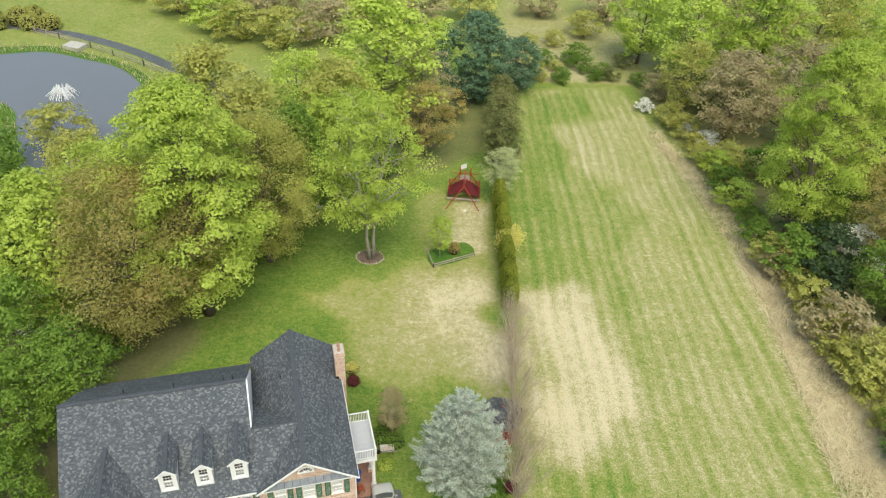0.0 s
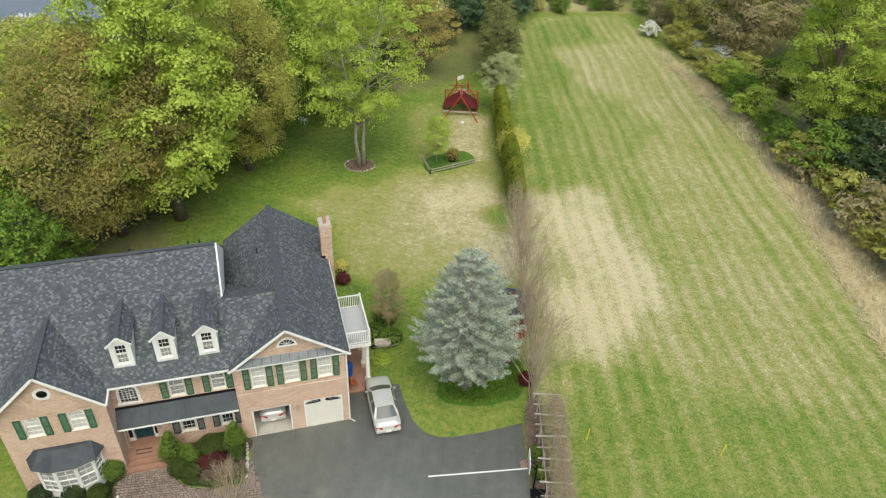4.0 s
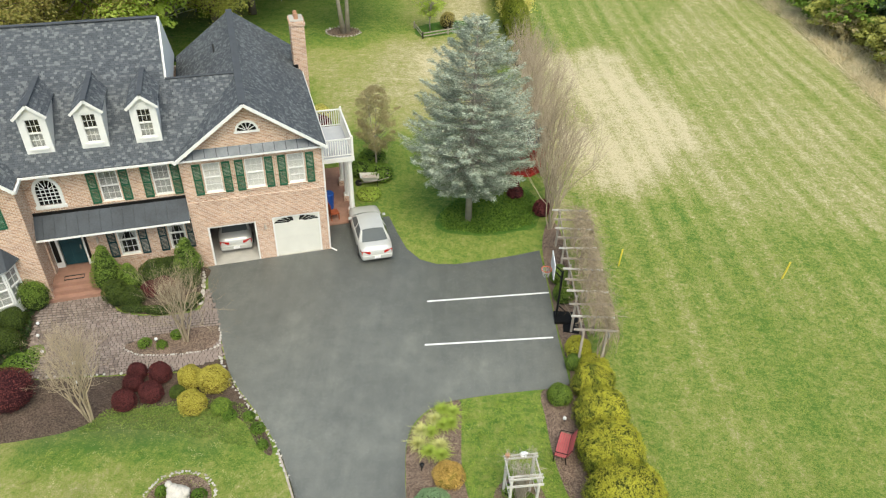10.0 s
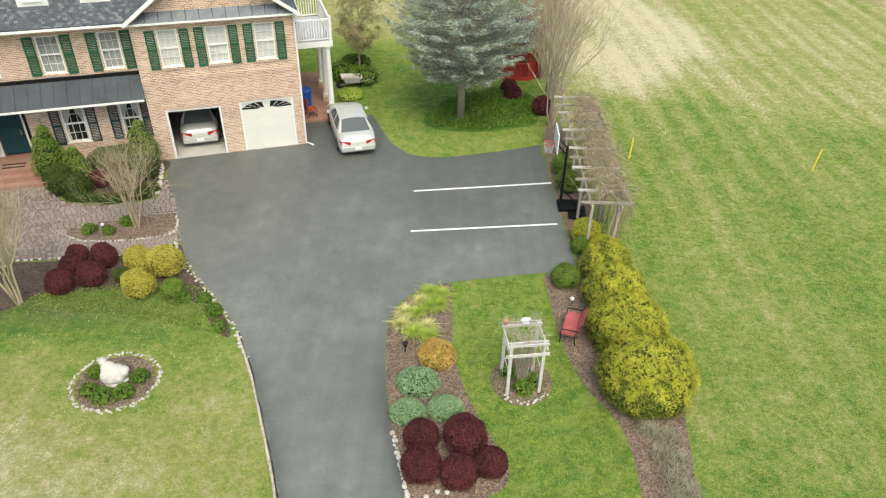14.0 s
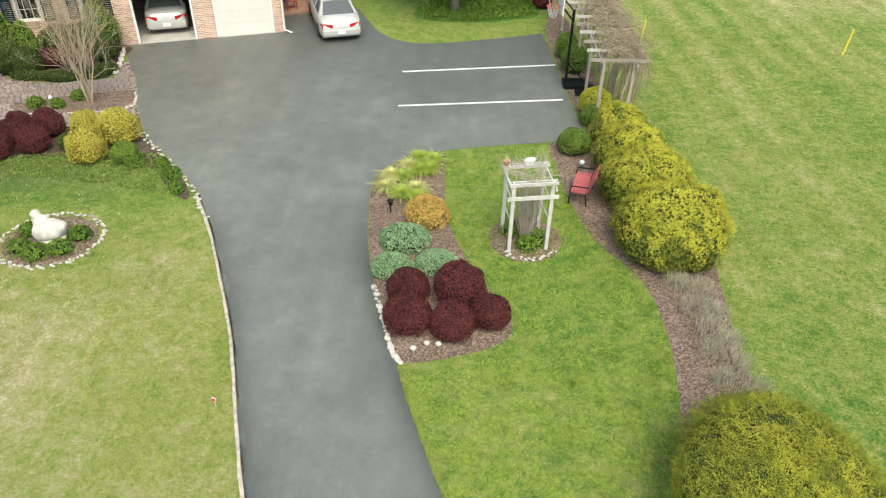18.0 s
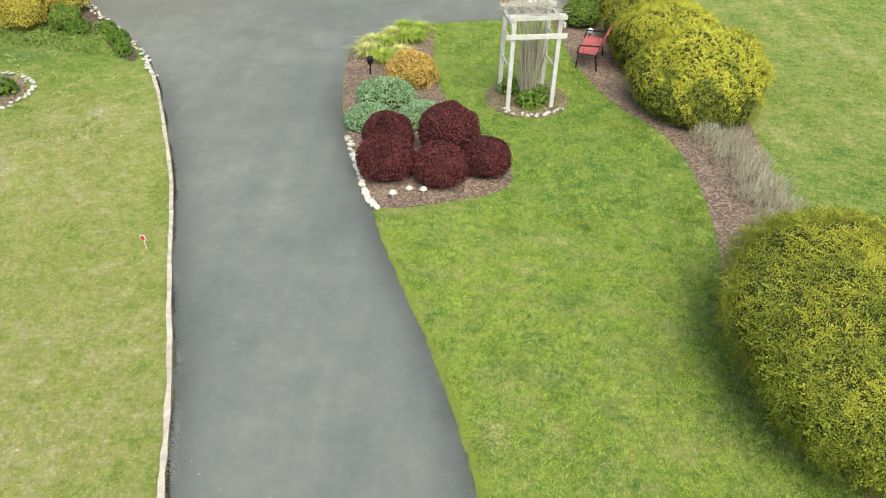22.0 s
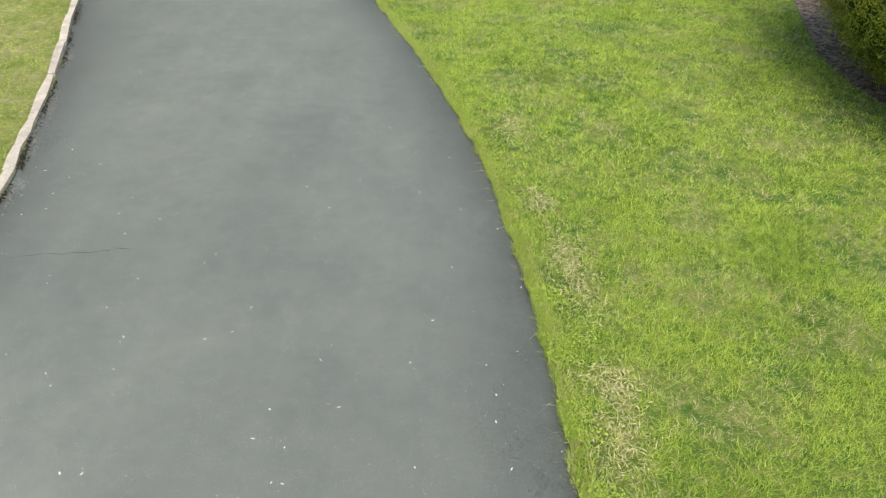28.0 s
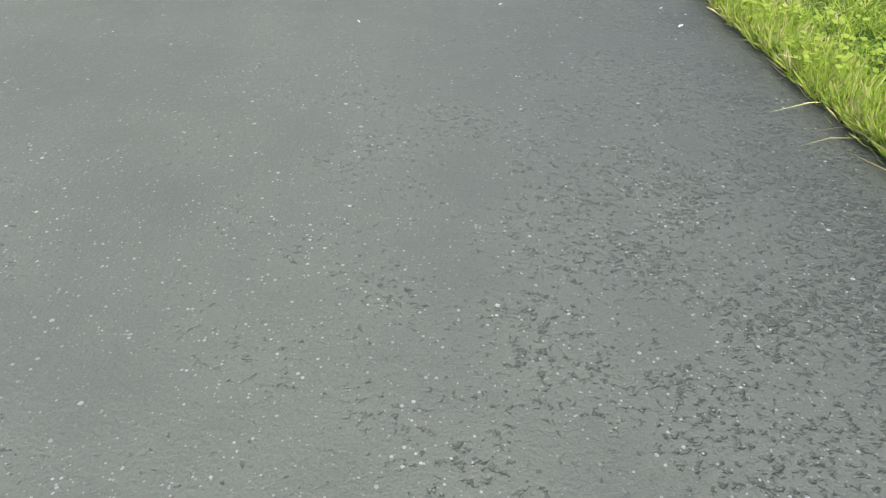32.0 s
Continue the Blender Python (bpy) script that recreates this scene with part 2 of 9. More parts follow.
    hgt = math_node(nt, 'SUBTRACT', math_node(nt, 'ADD', math_node(nt, 'MULTIPLY', fine, 0.5), math_node(nt, 'MULTIPLY', grit, 0.3)), math_node(nt, 'MULTIPLY', depth, 1.2))
    bump(nt, b, hgt, 0.7, 0.005)


def ground_mat():
    """Grass: green and straw by the dry attribute, mown in stripes on the field; bare soil by the soil attribute."""
    m, nt, b = nodes_of("grass", 0.9)
    co = coords(nt)

    def attr(n):
        a = nt.nodes.new("ShaderNodeAttribute")
        a.attribute_name = n
        return a.outputs["Fac"]
    big, mid = noise_tex(nt, co, 0.16, 5, 0.6), noise_tex(nt, co, 0.9, 6, 0.7)
    tuft, fine = noise_tex(nt, co, 5.5, 5, 0.7), noise_tex(nt, co, 16, 4, 0.7)
    patch = noise_tex(nt, co, 2.3, 5, 0.65)
    blades = noise_tex(nt, co, 80, 4, 0.75)
    # mown lines run along y, leaning a little; no two passes alike
    lean = coords(nt, "Object", (1, 1, 1), (0, 0, radians(-4.3)))
    bend = nd(nt, "ShaderNodeTexNoise", Scale=0.05, Detail=1.0)
    nt.links.new(co, bend.inputs["Vector"])
    push = nt.nodes.new("ShaderNodeVectorMath")
    push.operation = 'MULTIPLY_ADD'
    nt.links.new(bend.outputs["Color"], push.inputs[0])
    push.inputs[1].default_value = (2.2, 0.0, 0.0)
    nt.links.new(lean, push.inputs[2])

    def lines(sx, sy, detail):
        mp = nt.nodes.new("ShaderNodeMapping")
        mp.inputs["Scale"].default_value = (sx, sy, 1)
        nt.links.new(push.outputs[0], mp.inputs[0])
        return noise_tex(nt, mp.outputs[0], 1.0, detail, 0.6)
    passes, streak = lines(0.62, 0.012, 1.0), lines(2.6, 0.10, 4.0)
    sepv = nt.nodes.new("ShaderNodeSeparateXYZ")
    nt.links.new(push.outputs[0], sepv.inputs[0])
    wave = math_node(nt, 'MULTIPLY', math_node(nt, 'SINE', math_node(nt, 'MULTIPLY', sepv.outputs[0], 4.3)), math_node(nt, 'SUBTRACT', big, 0.2))
    stripe = math_node(nt, 'ADD', math_node(nt, 'MULTIPLY', math_node(nt, 'SUBTRACT', passes, 0.5), 0.5), math_node(nt, 'MULTIPLY', math_node(nt, 'SUBTRACT', streak, 0.5), 0.36))
    stripe = math_node(nt, 'ADD', stripe, math_node(nt, 'MULTIPLY', wave, 0.27))
    stripe = math_node(nt, 'MULTIPLY', stripe, attr("stripe"))
    grain = math_node(nt, 'ADD', math_node(nt, 'MULTIPLY', attr("stripe"), 0.42), 0.5)
    d = attr("dry")
    for tex, k in ((mid, 0.7), (big, 0.45), (math_node(nt, 'ADD', math_node(nt, 'MULTIPLY', math_node(nt, 'SUBTRACT', tuft, 0.5), grain), 0.5), 1.9), (patch, 0.9), (math_node(nt, 'ADD', math_node(nt, 'MULTIPLY', math_node(nt, 'SUBTRACT', fine, 0.5), grain), 0.5), 2.5)):
        d = math_node(nt, 'ADD', d, math_node(nt, 'MULTIPLY', math_node(nt, 'SUBTRACT', tex, 0.5), k))
    d = math_node(nt, 'ADD', d, stripe)
    c = ramp(nt, d, (0.0, (0.062, 0.148, 0.017)), (0.3, (0.168, 0.232, 0.040)), (0.55, (0.262, 0.276, 0.080)), (0.8, (0.365, 0.33, 0.178)), (1.0, (0.54, 0.48, 0.315)))
    c = mix(nt, 0.7, c, ramp(nt, blades, (0.3, (0.45, 0.45, 0.4)), (0.7, (1.45, 1.45, 1.4))), "MULTIPLY")
    soil = ramp(nt, fine, (0.3, (0.10, 0.068, 0.05)), (0.7, (0.19, 0.135, 0.10)))
    c = mix(nt, attr("soil"), c, soil)
    nt.links.new(c, b.inputs["Base Color"])
    bump(nt, b, math_node(nt, 'ADD', math_node(nt, 'MULTIPLY', fine, 0.6), blades), 0.9, 0.03)


def mulch_mat(name="mulch", k=1.0):
    m, nt, b = nodes_of(name, 0.95)
    co = coords(nt)
    vo = nd(nt, "ShaderNodeTexVoronoi", Scale=28.0)
    nt.links.new(co, vo.inputs["Vector"])
    sep = nt.nodes.new("ShaderNodeSeparateColor")
    nt.links.new(vo.outputs["Color"], sep.inputs[0])
    c = ramp(nt, sep.outputs[0], (0.0, (0.085 * k, 0.056 * k, 0.042 * k)), (0.5, (0.165 * k, 0.117 * k, 0.086 * k)), (0.95, (0.29 * k, 0.22 * k, 0.165 * k)))
    c = mix(nt, 0.6, c, ramp(nt, noise_tex(nt, co, 1.2), (0.3, (0.7, 0.7, 0.7)), (0.7, (1.25, 1.2, 1.2))), "MULTIPLY")
    nt.links.new(c, b.inputs["Base Color"])
    bump(nt, b, math_node(nt, 'ADD', vo.outputs["Distance"], sep.outputs[1]), 0.8, 0.02)


brick_mat(), shingle_mat(), paver_mat(), asphalt_mat(), ground_mat(), mulch_mat(), mulch_mat("mulch_dark", 0.55)
plain("white_trim", (0.70, 0.70, 0.68), 0.5, 0, 0.05, 2, 60, 0.05)
plain("cream_door", (0.63, 0.62, 0.56), 0.5, 0, 0.05, 2, 60, 0.05)
plain("shutter_green", (0.022, 0.105, 0.055), 0.5, 0, 0.2, 2, 30, 0.05)
plain("door_teal", (0.012, 0.05, 0.062), 0.4, 0, 0.2)
plain("metal_roof", (0.044, 0.052, 0.062), 0.6, 0.0, 0.35, 1.2, 14)
plain("lead_roof", (0.15, 0.165, 0.18), 0.55, 0.2, 0.3)
plain("ridge_cap", (0.066, 0.073, 0.082), 0.9)
# near-black brown for the shade inside shrubs; also colours the leaf crumbs
plain("shade_and_crumbs", (0.030, 0.026, 0.015), 0.95)
# near-black, the darkness of rooms behind windows put into a colour
plain("unlit_room", (0.02, 0.02, 0.022), 0.9)
plain("concrete", (0.42, 0.40, 0.36), 0.9, 0, 0.15, 2, 50, 0.3)
plain("deck_grey", (0.42, 0.44, 0.47), 0.8, 0, 0.08)
plain("line_paint", (0.72, 0.73, 0.72), 0.8, 0, 0.1, 6, 80, 0.2)
plain("stone", (0.36, 0.32, 0.27), 0.9, 0, 0.3, 4, 40, 0.4)
plain("white_stone", (0.50, 0.47, 0.42), 0.9, 0, 0.25, 6, 40, 0.4)
plain("wood_grey", (0.33, 0.29, 0.25), 0.9, 0, 0.25, 5, 50, 0.4)
plain("wood_white", (0.52, 0.50, 0.46), 0.85, 0, 0.2, 5, 50, 0.3)
plain("bark", (0.17, 0.135, 0.11), 0.95, 0, 0.3, 4, 30, 0.8)
plain("pale_bark", (0.34, 0.30, 0.255), 0.95, 0, 0.25, 4, 30, 0.6)
plain("red_paint", (0.32, 0.028, 0.022), 0.6, 0, 0.25)
plain("red_dark", (0.10, 0.012, 0.014), 0.7, 0, 0.25)
plain("kerb_mat", (0.42, 0.365, 0.31), 0.95, 0, 0.45, 7, 60, 0.5)
plain("bench_red", (0.42, 0.10, 0.10), 0.7, 0, 0.2)
plain("black_metal", (0.012, 0.012, 0.013), 0.5, 0.4)
plain("yellow_plastic", (0.72, 0.57, 0.08), 0.5)
plain("red_bright", (0.5, 0.03, 0.025), 0.6)
plain("paver_joint", (0.075, 0.062, 0.052), 0.95, 0, 0.2)
leafy("paver_block", (0.17, 0.13, 0.112), (0.325, 0.265, 0.23), 0.9, 0.0, 0.6, 0.55)
plain("hoop_orange", (0.62, 0.13, 0.07), 0.5)
leafy("vine_grey", (0.30, 0.26, 0.20), (0.55, 0.49, 0.40), 0.9, 0.0, 0.8)
plain("rusty_red", (0.30, 0.075, 0.03), 0.8, 0, 0.3)
plain("blue_plastic", (0.012, 0.07, 0.32), 0.4)
plain("terracotta", (0.29, 0.165, 0.12), 0.85, 0, 0.2)
plain("rubber", (0.02, 0.02, 0.02), 0.85)
plain("car_silver", (0.56, 0.56, 0.53), 0.26, 0.3, 0.04, 2, 90, 0.0)
plain("car_glass", (0.10, 0.11, 0.11), 0.05, 0.0, 0.05, 2, 90, 0.0)
plain("car_dark_trim", (0.05, 0.05, 0.052), 0.6)
plain("tail_light", (0.35, 0.012, 0.012), 0.2)
plain("plate", (0.7, 0.7, 0.7), 0.5)
plain("garage_wall", (0.26, 0.24, 0.22), 0.9)
plain("crumb_grey", (0.24, 0.235, 0.215), 0.95, 0, 0.3, 9, 60)
plain("blind_white", (0.74, 0.74, 0.71), 0.8, 0, 0.05)
plain("shutter_teal", (0.010, 0.040, 0.044), 0.5, 0, 0.2, 2, 30, 0.05)
# shrub cores: shade between the leaves, put into a dark base colour
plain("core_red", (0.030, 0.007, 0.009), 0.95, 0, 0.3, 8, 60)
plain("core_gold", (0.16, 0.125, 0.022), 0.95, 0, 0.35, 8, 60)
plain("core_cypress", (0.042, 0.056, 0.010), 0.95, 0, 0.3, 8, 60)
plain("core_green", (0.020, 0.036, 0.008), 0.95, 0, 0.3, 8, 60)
plain("clay", (0.42, 0.23, 0.14), 0.9, 0, 0.2)
plain("curtain", (0.50, 0.51, 0.50), 0.9, 0, 0.08)
m_, nt_, b_ = nodes_of("glass", 0.06)
b_.inputs["Base Color"].default_value = (0.008, 0.010, 0.011, 1)
b_.inputs["Specular IOR Level"].default_value = 0.4
m_, nt_, b_ = nodes_of("clear_glass", 0.02)
b_.inputs["Transmission Weight"].default_value, b_.inputs["IOR"].default_value = 1.0, 1.45
m_, nt_, b_ = nodes_of("pond_water", 0.08)
# grey base colour carries the sky's reflection, too weak at steep angles
b_.inputs["Base Color"].default_value = (0.14, 0.15, 0.16, 1)
bump(nt_, b_, noise_tex(nt_, coords(nt_), 1.5, 3), 0.35, 0.05)
leafy("leaf_bright", (0.28, 0.385, 0.05), (0.55, 0.645, 0.14), 0.7, 0.48, 0.4, 0.28)
leafy("leaf_lime", (0.33, 0.45, 0.06), (0.60, 0.70, 0.165), 0.7, 0.48, 0.4, 0.28)
leafy("leaf_mid", (0.06, 0.135, 0.018), (0.24, 0.36, 0.055), 0.7, 0.4, 0.4, 0.4)
leafy("leaf_rust", (0.235, 0.27, 0.055), (0.58, 0.45, 0.18), 0.7, 0.5, 0.28, 0.3)
leafy("leaf_olive", (0.309, 0.324, 0.066), (0.593, 0.588, 0.180), 0.7, 0.48, 0.4, 0.28)
leafy("leaf_bud", (0.321, 0.264, 0.132), (0.544, 0.480, 0.276), 0.7, 0.48, 0.4, 0.28)
leafy("leaf_blossom", (0.66, 0.66, 0.58), (0.88, 0.88, 0.84), 0.7, 0.3)
leafy("needle_pine", (0.03, 0.07, 0.035), (0.15, 0.25, 0.13), 0.7, 0.15)
leafy("needle_olive", (0.075, 0.095, 0.028), (0.29, 0.30, 0.10), 0.7, 0.2)
leafy("dry_sage", (0.27, 0.255, 0.17), (0.54, 0.50, 0.37), 0.9, 0.1, 0.8)
leafy("needle_dark", (0.014, 0.040, 0.013), (0.080, 0.120, 0.048))
leafy("needle_blue", (0.10, 0.145, 0.10), (0.56, 0.615, 0.50), 0.7, 0.15)
leafy("cypress_gold", (0.235, 0.25, 0.022), (0.62, 0.59, 0.075), 0.8, 0.3, 1.1, 0.35)
leafy("cypress_mix", (0.055, 0.088, 0.010), (0.36, 0.39, 0.048), 0.8, 0.3, 2.2, 0.45)
leafy("twig_tan", (0.23, 0.18, 0.12), (0.44, 0.36, 0.25), 0.9, 0.0, 0.8)
leafy("arborvitae", (0.085, 0.135, 0.014), (0.40, 0.44, 0.06), 0.8, 0.3, 0.8, 0.5)
leafy("barberry", (0.026, 0.007, 0.008), (0.165, 0.04, 0.038), 0.85, 0.08, 2.0)
leafy("sedum", (0.10, 0.20, 0.085), (0.34, 0.48, 0.26), 0.6, 0.2, 2.0)
leafy("spirea_gold", (0.33, 0.29, 0.035), (0.66, 0.59, 0.13), 0.7, 0.3, 2.0, 0.55)
leafy("spirea_orange", (0.34, 0.20, 0.04), (0.66, 0.46, 0.14), 0.6, 0.2, 2.0)
leafy("boxwood_light", (0.055, 0.11, 0.014), (0.22, 0.31, 0.045), 0.6, 0.2, 2.0)
leafy("grass_muted", (0.13, 0.185, 0.026), (0.38, 0.43, 0.10), 0.7, 0.35, 1.8, 0.5)
leafy("grass_olive", (0.25, 0.285, 0.052), (0.55, 0.56, 0.175), 0.7, 0.3, 1.4, 0.45)
leafy("leaf_pale", (0.30, 0.34, 0.15), (0.54, 0.58, 0.30), 0.7, 0.4, 0.8, 0.4)
leafy("grass_deep", (0.07, 0.14, 0.015), (0.24, 0.34, 0.05), 0.7, 0.3, 2.0, 0.6)
leafy("grass_gold", (0.42, 0.43, 0.12), (0.74, 0.73, 0.34), 0.7, 0.35, 2.0, 0.6)
leafy("weed_green", (0.085, 0.15, 0.028), (0.26, 0.35, 0.075), 0.7, 0.25, 1.5)
leafy("ivy", (0.007, 0.021, 0.004), (0.042, 0.078, 0.013), 0.6, 0.15, 1.2)
leafy("boxwood", (0.014, 0.031, 0.004), (0.087, 0.124, 0.017), 0.6, 0.1, 2.0)
leafy("forsythia", (0.46, 0.43, 0.08), (0.76, 0.71, 0.24))
leafy("grass_blade", (0.195, 0.31, 0.03), (0.53, 0.63, 0.12), 0.7, 0.35, 1.7, 0.5)
leafy("straw_blade", (0.36, 0.31, 0.15), (0.64, 0.57, 0.32), 0.8, 0.2, 0.6)
leafy("dry_stem", (0.26, 0.205, 0.145), (0.47, 0.39, 0.29), 0.9, 0.0, 0.8)
leafy("straw_pale", (0.5, 0.43, 0.26), (0.76, 0.67, 0.46), 0.8, 0.3, 0.6, 0.5)
# dull green core of golden shrubs, standing in for their inner shade
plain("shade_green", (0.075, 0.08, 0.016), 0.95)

# ---- mesh tools ----


class Geo:
    """Collects vertices and faces for one mesh."""

    def __init__(self):
        self.v, self.f, self.uv = [], [], []

    def add(self, verts, faces):
        n = len(self.v)
        self.v.extend(tuple(p) for p in verts)
        self.f.extend(tuple(i + n for i in f) for f in faces)
        return self

    def box(self, c, s, turn=0.0, m=None):
        hx, hy, hz = (k / 2 for k in s)
        ca, sa = math.cos(turn), math.sin(turn)
        pts = []
        for x, y, z in ((-1, -1, -1), (1, -1, -1), (1, 1, -1), (-1, 1, -1), (-1, -1, 1), (1, -1, 1), (1, 1, 1), (-1, 1, 1)):
            p = Vector((x * hx, y * hy, z * hz))
            if m:
                p = m @ p
            else:
                p = Vector((p.x * ca - p.y * sa, p.x * sa + p.y * ca, p.z))
            pts.append((p.x + c[0], p.y + c[1], p.z + c[2]))
        return self.add(pts, [(3, 2, 1, 0), (4, 5, 6, 7), (0, 1, 5, 4), (1, 2, 6, 5), (2, 3, 7, 6), (3, 0, 4, 7)])

    def span(self, a, b):
        """A box between two corners."""
        return self.box([(p + q) / 2 for p, q in zip(a, b)], [abs(q - p) for p, q in zip(a, b)])

    def beam(self, a, b, w, h):
        """A squared bar from a to b."""
        a, b = Vector(a), Vector(b)
        d = (b - a)
        q = d.to_track_quat('X', 'Z').to_matrix()
        return self.box((a + b) / 2, (d.length, w, h), m=q)

    def tube(self, pts, radii, n=8, cap=True):
        """A round limb along points."""
        pts = [Vector(p) for p in pts]
        rings = []
        for i, p in enumerate(pts):
            d = (pts[min(i + 1, len(pts) - 1)] - pts[max(i - 1, 0)]).normalized()
            side = d.orthogonal().normalized() if abs(d.z) < 0.9 else Vector((1, 0, 0))
            side = (side - d * side.dot(d)).normalized()
            up = d.cross(side)
            r = radii[i] if hasattr(radii, "__len__") else radii
            rings.append([p + (side * math.cos(a) + up * math.sin(a)) * r for a in (2 * math.pi * k / n for k in range(n))])
        faces = [(i * n + k, i * n + (k + 1) % n, (i + 1) * n + (k + 1) % n, (i + 1) * n + k) for i in range(len(pts) - 1) for k in range(n)]
        if cap:
            faces += [tuple(range(n))[::-1], tuple((len(pts) - 1) * n + k for k in range(n))]
        return self.add([v for r in rings for v in r], faces)

    def prism(self, poly, z0, z1):
        n = len(poly)
        v = [(x, y, z0) for x, y in poly] + [(x, y, z1) for x, y in poly]
        f = [tuple(range(n))[::-1], tuple(range(n, 2 * n))] + [(k, (k + 1) % n, n + (k + 1) % n, n + k) for k in range(n)]
        return self.add(v, f)

    def slab(self, corners, t):
        """A flat plate with thickness t below its corners (counter-clockwise from above)."""
        c = [Vector(p) for p in corners]
        nrm = (c[1] - c[0]).cross(c[2] - c[0]).normalized()
        if nrm.z < 0:
            c.reverse()
            nrm = -nrm
        n = len(c)
        lo = [p - nrm * t for p in c]
        return self.add(c + lo, [tuple(range(n)), tuple(range(n, 2 * n))[::-1]] + [(k, n + k, n + (k + 1) % n, (k + 1) % n) for k in range(n)])

    def mesh(self, name, mat, smooth=False):
        me = bpy.data.meshes.new(name)
        me.from_pydata(self.v, [], self.f)
        if mat:
            me.materials.append(MATS[mat])
        if smooth:
            me.shade_smooth()
        return me


def slope_uv(me):
    """UVs in metres along and up the slope, for shingles."""
    layer = me.uv_layers.new(name="UVMap")
    for p in me.polygons:
        n = p.normal
        across = Vector((-n.y, n.x, 0))
        across = across.normalized() if across.length > 0.05 else Vector((1, 0, 0))
        up = n.cross(across)
        for li in p.loop_indices:
            co = me.vertices[me.loops[li].vertex_index].co
            layer.data[li].uv = (co.dot(across), co.dot(up))


def part(name, geo, mat, parent, label="", smooth=False, mat_uv=False):
    me = geo if isinstance(geo, bpy.types.Mesh) else geo.mesh(name, mat, smooth)
    if mat_uv:
        slope_uv(me)
    ob = new(name, me)
    ob.parent = parent
    return tagged(ob, label)


def thing(name, m, label, category, group="", kind=""):
    ob = new(name)
    ob.matrix_world = m
    ob.empty_display_size = 0.3
    return tagged(ob, label, category, group, kind)


def whole(name, geo, mat, m, label, category, group="", kind="", smooth=False):
    ob = new(name, geo.mesh(name, mat, smooth))
    ob.matrix_world = m
    return tagged(ob, label, category, group, kind)


def spline(pts, n=6, closed=False):
    """A smooth line through points."""
    P = [Vector((*p, 0)) if len(p) == 2 else Vector(p) for p in pts]
    out = []
    k = len(P)
    for i in range(k if closed else k - 1):
        a, b, c, d = (P[j % k] if closed else P[min(max(j, 0), k - 1)] for j in (i - 1, i, i + 1, i + 2))
        for s in range(n):
            t = s / n
            out.append(0.5 * ((2 * b) + (c - a) * t + (2 * a - 5 * b + 4 * c - d) * t * t + (3 * b - a - 3 * c + d) * t ** 3))
    if not closed:
        out.append(P[-1])
    return out


def inside(px, py, poly):
    """Which points lie in a polygon (arrays)."""
    hit = np.zeros(px.shape, bool)
    n = len(poly)
    for i in range(n):
        (x0, y0), (x1, y1) = poly[i], poly[(i + 1) % n]
        if y0 == y1:
            continue
        c = ((y0 > py) != (y1 > py)) & (px < (x1 - x0) * (py - y0) / (y1 - y0) + x0)
        hit ^= c
    return hit


def flat_sheet(name, outline, z, mat, label, category, thick=0.08):
    g = Geo().prism([(p[0], p[1]) for p in outline], z - thick, z)
    return whole(name, g, mat, Matrix(), label, category, "", "structure")

# ---- ground ----
DRIVE_RIGHT = [(1.1, -9), (0.95, -3), (0.85, 0.4), (0.77, 1.25), (0.72, 1.95), (0.65, 2.95), (0.57, 3.68), (0.39, 4.84), (0.1, 6.0), (-0.3, 7.3), (-0.87, 8.9), (-1.34, 10.4), (-1.93, 12.65), (-2.31, 14.0), (-2.57, 15.84), (-2.66, 17.5), (-2.5, 18.5), (-2.15, 19.15), (-1.5, 19.75), (-0.4, 20.16), (1.5, 20.6), (3.9, 21.05)]
DRIVE_LEFT = [(-13.9, 28.5), (-13.1, 26.0), (-12.3, 24.6), (-11.5, 22.75), (-10.5, 20.75), (-8.85, 18.75), (-7.64, 17.05), (-6.8, 15.4), (-6.05, 13.6), (-5.35, 11.85), (-4.92, 10.6), (-4.25, 8.4), (-3.6, 6.4), (-3.2, 4.9), (-3.0, 4.0), (-2.95, 2.0), (-2.95, -3), (-3.0, -9)]
LOT = [(4.22, 21.3), (3.97, 24.3), (3.82, 27.5), (3.58, 31.1), (2.2, 30.55), (0.56, 30.0), (-1.0, 29.55), (-2.0, 29.5), (-2.9, 29.85), (-3.7, 30.8), (-4.3, 32.2), (-4.95, 33.9), (-6.5, 33.35), (-8.5, 32.75), (-7.78, 30.5)]
right_line = [(p.x, p.y) for p in spline(DRIVE_RIGHT, 5)]
left_line = [(p.x, p.y) for p in spline(DRIVE_LEFT, 5)]
drive_outline = right_line + LOT + left_line


def axis(lo, a, b, hi, step):
    return np.concatenate([np.linspace(lo, a, 22)[:-1], np.arange(a, b, step), np.linspace(b, hi, 22)])


